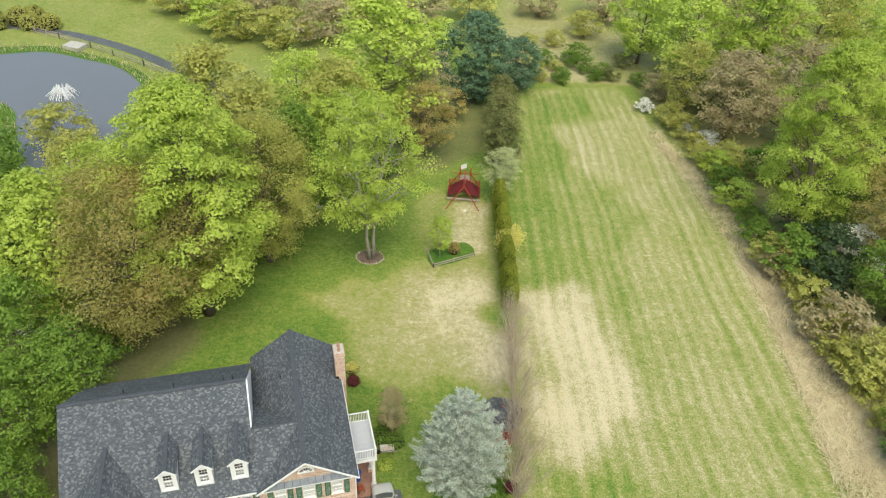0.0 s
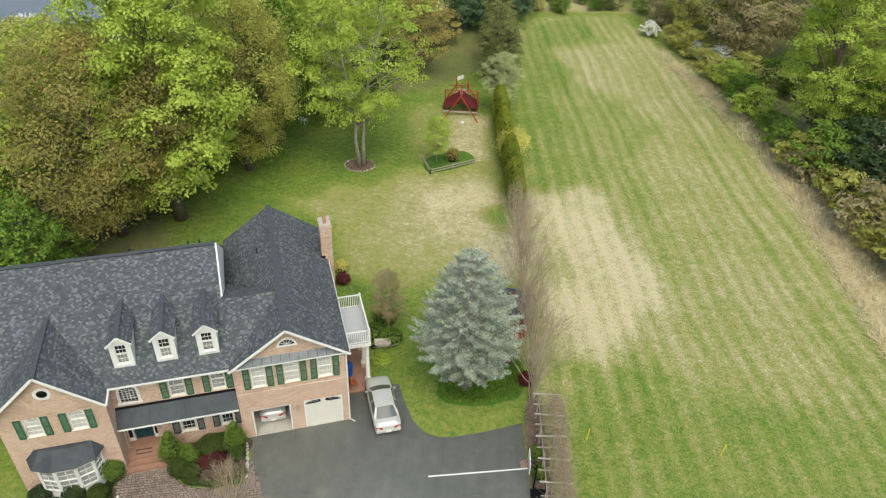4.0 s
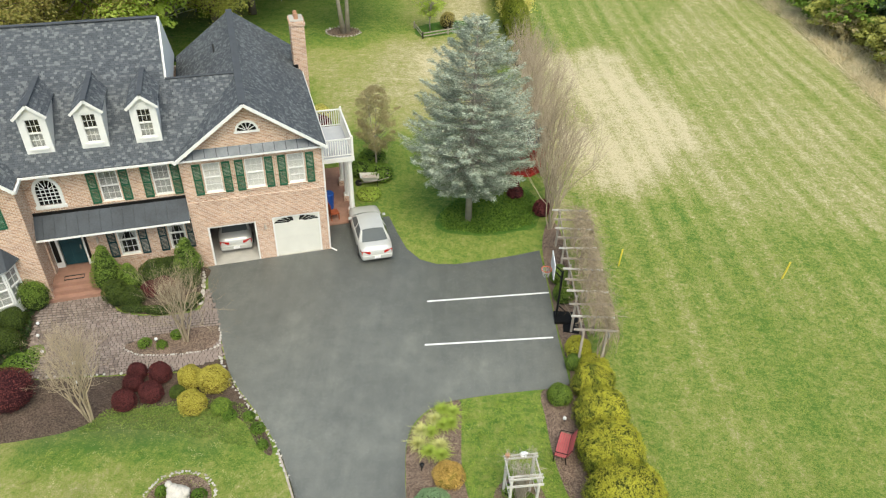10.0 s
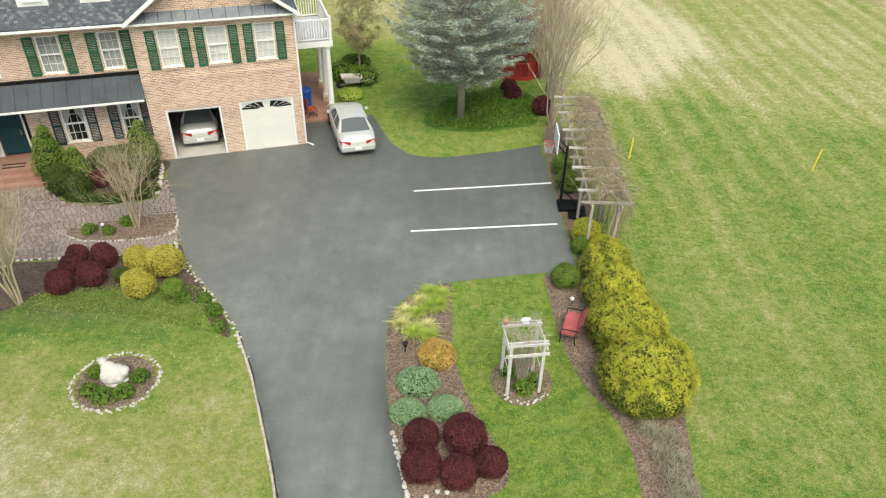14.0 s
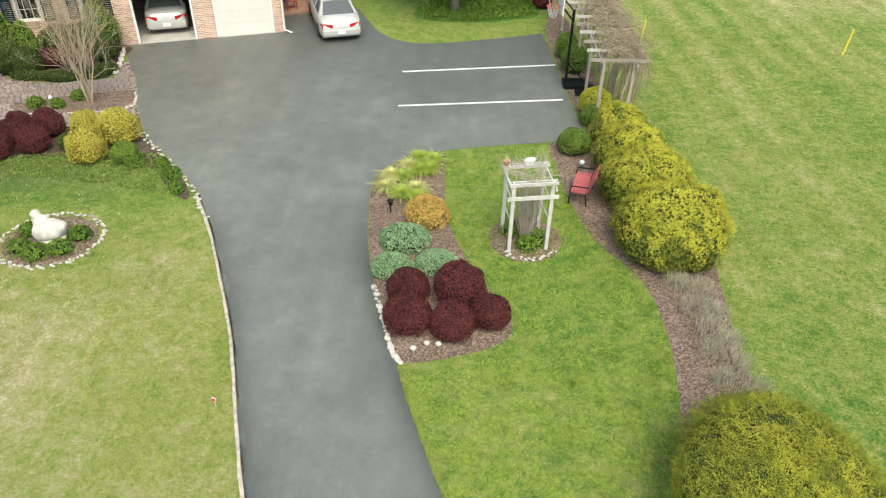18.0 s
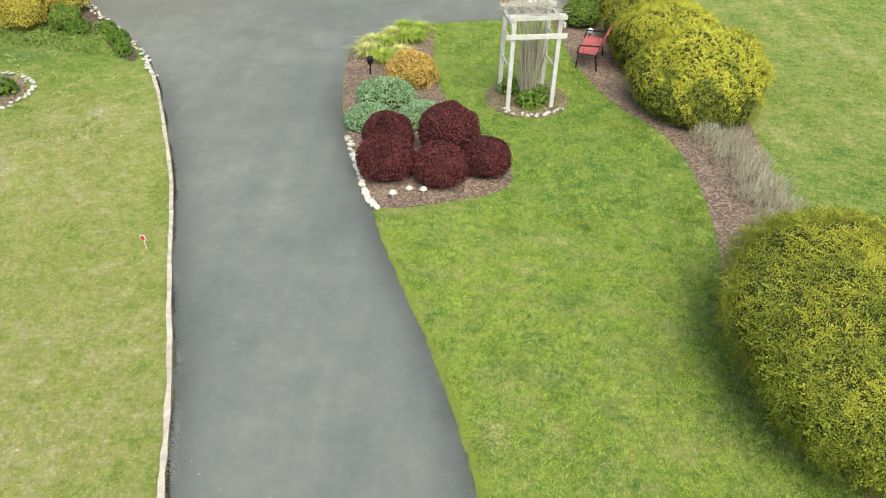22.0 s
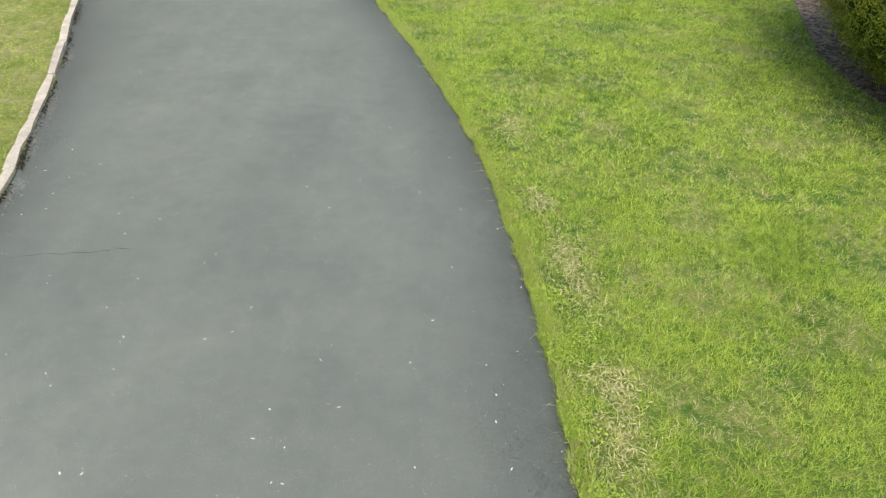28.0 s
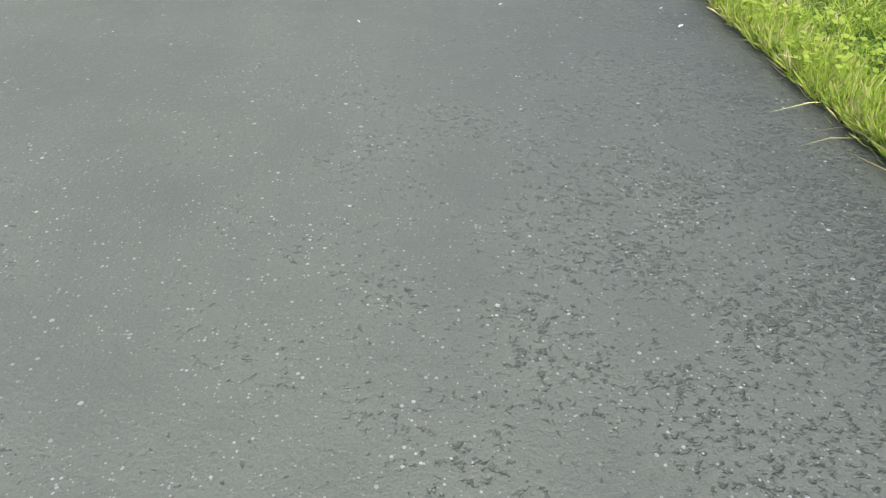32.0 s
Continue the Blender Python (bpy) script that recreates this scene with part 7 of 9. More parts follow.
for k, (x, y, r, h, m) in enumerate(((-18.1, 26.4, 0.75, 2.6, "boxwood"), (-17.3, 25.4, 0.65, 1.3, "boxwood"), (-16.6, 25.3, 0.6, 1.0, "boxwood"), (-17.0, 26.3, 0.6, 1.7, "boxwood"), (-14.5, 27.6, 0.72, 2.4, "boxwood"), (-14.2, 26.8, 0.5, 1.1, "boxwood"), (-16.0, 27.2, 0.85, 1.2, "boxwood"), (-15.4, 26.3, 0.6, 0.8, "barberry"), (-16.0, 26.1, 0.5, 0.7, "barberry"), (-15.3, 27.5, 0.7, 1.2, "boxwood"))):
    tall_one = h > 1.6
    shrub("foundation_shrub", [(x, y, h * 0.3, r, r, h * 0.42), (x, y, h * 0.58, r * 0.72, r * 0.72, h * 0.3), (x + 0.05, y, h * 0.82, r * 0.4, r * 0.4, h * 0.2)] if tall_one else [(x, y, h * 0.42, r, r, h * 0.6)], "boxwood_light" if tall_one else m, 5600 if tall_one else 3200, 0.075, 0.042, "dense green shrub against the house wall" if m == "boxwood" else "dark red shrub in the foundation bed", "shrub", "foundation shrubs", 210 + k, outward=0.45, rough=0.14)
shrub("leafy_patch", [(-19.9, 20.9, 0.1, 0.75, 0.7, 0.32), (-20.5, 20.2, 0.1, 0.7, 0.6, 0.3), (-19.6, 21.6, 0.08, 0.4, 0.5, 0.26)], "leaf_mid", 2600, 0.11, 0.06, "low leafy green patch beside the walk", "plant", "", 232, outward=0.4, upward=0.2)
shrub("low_hedge", [(-16.4, 24.85, 0.1, 0.7, 0.25, 0.3), (-15.2, 24.8, 0.1, 0.8, 0.25, 0.3), (-14.2, 25.15, 0.1, 0.7, 0.28, 0.3), (-13.7, 25.7, 0.1, 0.4, 0.5, 0.3)], "boxwood", 2600, 0.08, 0.04, "low clipped green hedge beside the walk", "hedge", "", 231, outward=0.5)
for k, (x, y, r, h, m) in enumerate(((-21.1, 24.9, 0.72, 1.5, "boxwood_light"), (-24.6, 23.0, 0.7, 1.0, "needle_dark"), (-21.42, 23.4, 0.6, 0.95, "boxwood"), (-22.26, 22.3, 0.62, 0.95, "boxwood"), (-20.96, 22.0, 0.62, 0.95, "boxwood"), (-22.8, 23.4, 0.7, 1.0, "needle_dark"), (-21.3, 20.3, 0.7, 0.7, "needle_dark"), (-19.2, 18.9, 1.1, 1.6, "barberry"), (-20.6, 18.4, 1.0, 1.5, "barberry"), (-23, 20.8, 0.8, 0.9, "boxwood"))):
    shrub("garden_shrub", [(x, y, h * 0.4, r, r, h * 0.62)], m, 3200, 0.075, 0.042, "rounded dark green shrub in the front garden" if m != "barberry" else "large dark purple shrub in the front garden", "shrub", "front garden shrubs", 240 + k, outward=0.45, rough=0.14)
for k, (x, y, r) in enumerate(((-10.35, 14.15, 0.33), (-10.9, 13.95, 0.35), (-11.4, 14.15, 0.3), (-10.1, 14.8, 0.3), (-11.5, 14.9, 0.25), (1.35, 15.6, 0.3), (2.0, 15.2, 0.38), (1.75, 14.9, 0.3), (-15.0, 22.55, 0.32), (-13.75, 23.2, 0.3), (-14.2, 22.5, 0.25), (-8.7, 18.0, 0.3), (-9.2, 18.6, 0.25), (-10.0, 18.6, 0.3), (-8.3, 17.2, 0.22))):
    shrub("leafy_plant", [(x, y, 0.04, r, r, 0.3)], "leaf_mid", 420, 0.11, 0.05, "low leafy green plant in the bed", "plant", "bed plants", 270 + k, outward=0.4, upward=0.3, core=0.6)
for k, (x, y, r, h, m) in enumerate(((2.45, 36.5, 0.5, 0.7, "barberry"), (3.95, 34.7, 0.55, 0.9, "barberry"), (2.3, 37.4, 0.45, 0.7, "barberry"), (-7.2, 38.6, 0.9, 0.8, "leaf_mid"), (-5.9, 38.2, 0.9, 0.8, "leaf_mid"), (-6.6, 40.2, 0.9, 0.7, "leaf_mid"), (-6.4, 35.9, 0.7, 0.45, "leaf_lime"), (-11.0, 46.2, 0.6, 1.0, "forsythia"), (-10.6, 44.6, 0.6, 0.9, "barberry"), (-2.6, 65.9, 0.7, 1.5, "leaf_rust"))):
    shrub("garden_shrub", [(x, y, h * 0.4, r, r, h * 0.62)], m, 1300, 0.14, 0.07, {"barberry": "dark purple shrub under the spruce", "leaf_mid": "leafy green perennials beside the porch", "leaf_lime": "yellow-green low plant beside the porch", "forsythia": "bright yellow shrub beside the chimney"}.get(m, "russet-leaved small shrub in the fenced bed"), "shrub", "", 290 + k, outward=0.4, rough=0.15)
# dry lavender between the golden shrubs
rng = np.random.default_rng(77)
for k, (x, y, r, h) in enumerate(((5.35, 13.35, 0.42, 0.42), (5.85, 13.15, 0.45, 0.44), (5.55, 12.5, 0.5, 0.46), (6.0, 12.3, 0.42, 0.4), (5.75, 11.75, 0.5, 0.44), (6.05, 11.3, 0.42, 0.4), (5.6, 11.05, 0.42, 0.36), (6.0, 10.6, 0.45, 0.42), (5.6, 10.2, 0.38, 0.34), (6.2, 9.9, 0.42, 0.4), (5.85, 9.55, 0.4, 0.36))):
    shrub("dry_perennial", [(x, y, 0.05, r, r, h)], "dry_sage", 620, 0.24, 0.008, "grey dry twiggy perennial in the mulch strip", "plant", "dry perennials", 310 + k, outward=0.6, upward=1.3, core=0.08, rough=0.25, shell=(0.5, 1.03))

# ground cover round the spruce
P = np.stack([rng.uniform(-2.0, 3.8, 9000), rng.uniform(32.4, 38, 9000), rng.uniform(0.03, 0.22, 9000)], 1)
P = P[inside(P[:, 0], P[:, 1], [(-1.7, 32.7), (0.6, 32.4), (2.5, 33.0), (3.5, 33.6), (3.7, 36.5), (2, 37.8), (-1, 36), (-2.1, 34)])]
V, Q = cards(rng, P, 0.13, 0.09)
tagged(new("ground_cover", mesh_of("ground_cover", V, Q, "leaf_mid")), "low leafy green ground cover under the spruce", "ground cover", "", "stuff")
n = 16000
P = np.stack([rng.uniform(-26, -19, n), rng.uniform(16.8, 25.2, n), rng.uniform(0.02, 0.2, n)], 1)
P = P[inside(P[:, 0], P[:, 1], [(-25.3, 21.5), (-23.2, 17.6), (-20.6, 17.3), (-19.9, 19.2), (-19.5, 20.4), (-20.3, 22.4), (-21.0, 24.5), (-24, 24.3)])]
V, Q = cards(rng, P, 0.14, 0.1)
tagged(new("ground_cover", mesh_of("ground_cover", V, Q, "ivy")), "dark green ivy covering the front garden bed", "ground cover", "", "stuff")
n = 22000
P = np.stack([rng.uniform(-16, -7.6, n), rng.uniform(16.6, 20.6, n), rng.uniform(0.01, 0.07, n)], 1)
keep = inside(P[:, 0], P[:, 1], [(-9.6, 19.3), (-8.6, 18.1), (-8.0, 16.9), (-9.4, 17.2), (-12.8, 17.8), (-15.8, 17.5), (-15.2, 18.7), (-13.5, 19.1), (-10.9, 19.6)])
keep &= np.array([noise.noise(Vector((p[0] * 1.1, p[1] * 1.1, 4))) for p in P]) * 1.4 + 0.8 > rng.uniform(size=n)
V, Q = cards(rng, P[keep], 0.09, 0.035)
tagged(new("ground_cover", mesh_of("ground_cover", V, Q, "weed_green")), "thin green weeds over the front bed", "ground cover", "", "stuff")

# ---- grass ----


def blades(name, n, poly, length, width, mat, label, seed, dens=None, lean=0.6):
    rng = np.random.default_rng(seed)
    xs, ys = [p[0] for p in poly], [p[1] for p in poly]
    X, Y = rng.uniform(min(xs), max(xs), n), rng.uniform(min(ys), max(ys), n)
    k = inside(X, Y, poly)
    X, Y = X[k], Y[k]
    if dens:
        k = rng.uniform(size=len(X)) < dens(X, Y)
        X, Y = X[k], Y[k]
    per = 7
    X, Y = np.repeat(X[::per], per), np.repeat(Y[::per], per)
    m = len(X)
    L = length * rng.uniform(0.5, 1.25, m) * np.repeat(rng.uniform(0.7, 1.3, m // per), per)
    ox, oy = rng.normal(size=m) * width * 3.2, rng.normal(size=m) * width * 3.2
    gx, gy = np.repeat(rng.normal(size=m // per) * 0.4, per), np.repeat(rng.normal(size=m // per) * 0.4, per)
    d = np.stack([(rng.normal(size=m) * 0.6 + ox / (width * 3.2) * 0.6 + gx) * lean, (rng.normal(size=m) * 0.6 + oy / (width * 3.2) * 0.6 + gy) * lean, np.ones(m)], 1)
    X, Y = X + ox, Y + oy
    d /= np.linalg.norm(d, axis=1, keepdims=True)
    a = rng.uniform(0, 6.28, m)
    s = np.stack([np.cos(a), np.sin(a), np.zeros(m)], 1) * width * rng.uniform(0.6, 1.3, (m, 1)) * 0.5
    p = np.stack([X, Y, np.full(m, -0.004)], 1)
    tip = p + d * L[:, None]
    tip[:, 2] -= L * 0.12
    tip[:, :2] += d[:, :2] * L[:, None] * 0.2
    V = np.stack([p - s, p + s, tip + s * 0.2, tip - s * 0.2], 1).reshape(-1, 3)
    return tagged(new(name, mesh_of(name, V, np.arange(4 * m).reshape(-1, 4), mat)), label, "grass", "", "stuff")


edge_r = [(x + 0.02, y) for x, y in right_line if y < 10.6]
bare = [(0.98, 2.25, 0.12, 0.16), (1.0, 2.62, 0.1, 0.12), (0.93, 3.35, 0.1, 0.28), (0.86, 3.75, 0.1, 0.2), (0.78, 4.35, 0.1, 0.16), (0.62, 5.6, 0.12, 0.2)]


def thin(X, Y):
    t = np.ones(len(X))
    for bx, by, rx, ry in bare:
        t *= 1 - 0.85 * np.exp(-((X - bx) / rx) ** 2 - ((Y - by) / ry) ** 2)
    return t


fresh = lambda X, Y: np.clip(0.62 + 1.1 * clumps(X, Y, 1.9, 0), 0.08, 1) * thin(X, Y)
stale = lambda X, Y: np.clip(0.34 - 1.1 * clumps(X, Y, 1.9, 0), 0.04, 1) + 0.6 * (1 - thin(X, Y))
near = [p for p in edge_r if -0.5 < p[1] < 4.5] + [(4.7, 4.5), (4.7, 3.6), (4.4, 0.6), (2.6, -0.5)]
far_lawn = [p for p in edge_r if 4.3 <= p[1] < 10.35] + [(0.6, 10.75), (1.35, 11.5), (4.74, 11.6), (4.55, 9.7), (4.27, 8.5), (4.07, 7.6), (4.05, 7.0), (4.11, 6.5), (4.29, 5.9), (4.52, 5.5), (4.75, 4.9), (4.7, 4.3)]
fade_up, fade_down = (lambda X, Y: np.clip((11.5 - Y) / 2.2, 0, 1)), (lambda X, Y: np.clip((Y - 9.3) / 2.2, 0, 1))
blades("lawn_grass", 330000, near, 0.048, 0.0038, "grass_blade", "short fresh green lawn grass beside the asphalt", 1, fresh, 0.75)
blades("lawn_grass", 270000, far_lawn, 0.046, 0.0062, "grass_blade", "short fresh green lawn grass", 2, lambda X, Y: fresh(X, Y) * fade_up(X, Y), 0.75)
blades("dry_grass", 100000, near, 0.042, 0.0036, "straw_blade", "dry straw-coloured blades among the lawn grass", 3, stale, 1.2)
blades("dry_grass", 70000, far_lawn, 0.045, 0.006, "straw_blade", "dry straw-coloured blades among the lawn grass", 31, lambda X, Y: stale(X, Y) * fade_up(X, Y), 1.2)
near_left = [(x - 0.085, y) for x, y in left_line if -1 < y < 12.5] + [(-4.6, -1), (-5.6, 4), (-7.6, 9), (-8.6, 12.5)]
blades("lawn_grass", 230000, near_left, 0.042, 0.0055, "grass_olive", "short olive-green lawn grass beside the kerb", 4, lambda X, Y: np.clip(0.75 + 0.7 * clumps(X, Y, 1.3, 2), 0.2, 1), 0.9)
blades("lawn_grass", 42000, near_left, 0.045, 0.0055, "grass_blade", "fresh green tufts in the lawn beside the kerb", 46, lambda X, Y: np.clip(0.3 + 1.3 * clumps(X, Y, 0.8, 21), 0.0, 1), 0.8)
blades("dry_grass", 80000, near_left, 0.04, 0.005, "straw_blade", "dry blades among the lawn grass", 5, lambda X, Y: np.clip(0.35 - 0.9 * clumps(X, Y, 1.1, 2), 0.05, 1), 1.2)

arbor_lawn = [(-0.88, 9.1), (-1.22, 10.3), (0.4, 10.65), (1.25, 11.4), (1.1, 12.3), (0.15, 14.5), (-0.4, 16.4), (-0.5, 20.0), (2.9, 20.7), (3.1, 17.5), (4.4, 13.6), (4.7, 11.6), (4.42, 9.1)]
front_lawn = [(-6.3, 12), (-8.2, 16.8), (-9.4, 18.1), (-10.7, 18.7), (-12.8, 18.8), (-14.9, 18.3), (-17, 17), (-17, 8), (-9.5, 8), (-9.2, 12)]
deep = lambda X, Y: np.clip(-0.35 + 2.2 * clumps(X, Y, 1.5, 11), 0, 1)
for k, (poly, n, w) in enumerate(((near, 34000, 0.0048), (far_lawn, 64000, 0.008), (arbor_lawn, 80000, 0.0105), (front_lawn, 70000, 0.013))):
    blades("deep_grass", n, poly, 0.068, w, "grass_deep", "dark green tufts in the lawn", 51 + k, deep, 0.7)
rim = [(2.5, 17.3), (3.1, 17.5), (3.6, 15.3), (4.52, 13.6), (4.72, 11.6), (4.54, 9.7), (4.26, 8.5), (4.06, 7.6), (4.04, 7.0), (4.1, 6.5), (4.28, 5.9), (4.5, 5.5), (4.75, 5.0), (4.3, 5.0), (3.85, 5.6), (3.6, 6.4), (3.5, 7.2), (3.65, 8.4), (3.9, 9.6), (4.1, 11.4), (3.7, 13.2), (2.9, 15.0)]
blades("deep_grass", 36000, rim, 0.065, 0.0085, "grass_deep", "dark green grass along the mulch strip", 58, lambda X, Y: np.clip(0.55 + 0.9 * clumps(X, Y, 1.4, 13), 0.1, 1), 0.75)
# straw thatch on the bare spots
rng = np.random.default_rng(92)
P = np.concatenate([np.stack([bx + rng.normal(size=230) * rx * 0.8, by + rng.normal(size=230) * ry * 0.8, rng.uniform(0.004, 0.02, 230)], 1) for bx, by, rx, ry in bare])
V, Q = cards(rng, P, 0.05, 0.005, rng.normal(size=P.shape) * np.array([1, 1, 0.15]), np.tile([0, 0, 1.0], (len(P), 1)), 0.2)
tagged(new("thatch", mesh_of("thatch", V, Q, "straw_blade")), "matted dry thatch on bare spots of the lawn", "grass", "", "stuff")

# ragged turf along the asphalt: tufts, overhanging blades and a few long pale stalks
rng = np.random.default_rng(91)
ex = np.array([p for p in right_line if -0.5 < p[1] < 10.3])


def along_edge(n, spread, inset):
    i = rng.integers(0, len(ex) - 1, n)
    t = rng.uniform(0, 1, (n, 1))
    P = ex[i] * (1 - t) + ex[i + 1] * t
    P[:, 0] += np.abs(rng.normal(size=n)) * spread - inset
    return P


for n, length, width, mat, lab, out, cut in ((26000, 0.055, 0.0032, "grass_blade", "ragged green turf hanging over the asphalt edge", -0.15, 0.0), (12000, 0.05, 0.003, "straw_blade", "dry blades hanging over the asphalt edge", -0.25, 0.05), (110, 0.13, 0.0026, "straw_blade", "long pale grass stalks lying over the asphalt edge", -1.8, -1)):
    P = along_edge(n, 0.05, 0.012)
    if cut >= 0:
        P[:, 0] += 0.035 * np.clip(-clumps(P[:, 0], P[:, 1], 5.0, 3), -0.4, 0.8) + 0.005
    m = len(P)
    d = np.stack([rng.normal(size=m) * 0.6 + out, rng.normal(size=m) * 1.0, np.abs(rng.normal(size=m)) * 0.3 + (0.75 if cut >= 0 else 0.22)], 1)
    P3 = np.stack([P[:, 0], P[:, 1], np.full(m, 0.012)], 1)
    d /= np.linalg.norm(d, axis=1, keepdims=True)
    V, Q = cards(rng, P3 + d * length * 0.45, length, width, d, None, 0.08)
    tagged(new("turf_edge", mesh_of("turf_edge", V, Q, mat)), lab, "grass", "", "stuff")
blades("lawn_grass", 95000, arbor_lawn, 0.058, 0.0105, "grass_blade", "lush lawn grass round the arbor", 41, lambda X, Y: fresh(X, Y) * fade_down(X, Y), 0.72)
blades("dry_grass", 10000, arbor_lawn, 0.05, 0.009, "straw_blade", "dry blades in the lawn round the arbor", 45, lambda X, Y: stale(X, Y) * fade_down(X, Y), 1.2)
blades("lawn_grass", 90000, front_lawn, 0.06, 0.013, "grass_muted", "mottled green lawn grass before the front bed", 42, lambda X, Y: np.clip(0.42 + 1.1 * clumps(X, Y, 1.3, 8) - 0.3 * np.clip(Y - 15.6, 0, 2), 0.05, 1), 0.7)
blades("dry_grass", 60000, front_lawn, 0.05, 0.013, "straw_blade", "dry straw among the front lawn's grass", 43, lambda X, Y: np.clip(0.3 - 1.1 * clumps(X, Y, 1.3, 8) - 0.1 * (Y - 14), 0.03, 1), 1.2)
blades("field_grass", 130000, [(5.2, 22), (7.6, 14), (8.5, 6), (16, 6), (19, 20), (20, 32), (6, 32)], 0.08, 0.016, "grass_muted", "mown field grass", 44, lambda X, Y: np.clip(0.45 + 1.0 * clumps(X, Y * 0.35, 1.6, 8), 0.06, 1), 0.8)
blades("field_straw", 60000, [(31.0, 36), (31.4, 56), (31.0, 70), (29.0, 82), (25.0, 100), (26, 101), (30.6, 88), (34.5, 72), (37, 58), (39, 46), (39, 36)], 0.85, 0.06, "straw_pale", "tall dry straw-coloured grass along the field's edge", 6, None, 1.3)

rng = np.random.default_rng(21)
ex = np.array([p for p in right_line if 0.3 < p[1] < 9.5])
i = rng.integers(0, len(ex) - 1, 14000)
t = rng.uniform(0, 1, (14000, 1))
P = ex[i] * (1 - t) + ex[i + 1] * t
off = np.abs(rng.normal(size=14000)) * 0.12 - 0.035
lump = np.array([noise.noise(Vector((p[0] * 4, p[1] * 4, 9))) for p in P])
k = lump > 0.0
P3 = np.stack([P[k, 0] + off[k] + 0.02, P[k, 1], rng.uniform(0.015, 0.06, k.sum())], 1)
V, Q = cards(rng, P3, 0.015, 0.012, None, np.tile([0, 0, 1.0], (k.sum(), 1)), 0.4)
tagged(new("clover", mesh_of("clover", V, Q, "leaf_bright")), "clover and small weeds along the asphalt edge", "weeds", "", "stuff")

# ---- cars ----


def loft(rings):
    g = Geo()
    n = len(rings[0])
    g.add([p for r in rings for p in r], [(i * n + k, i * n + (k + 1) % n, (i + 1) * n + (k + 1) % n, (i + 1) * n + k) for i in range(len(rings) - 1) for k in range(n)] + [tuple(range(n))[::-1], tuple((len(rings) - 1) * n + k for k in range(n))])
    return g


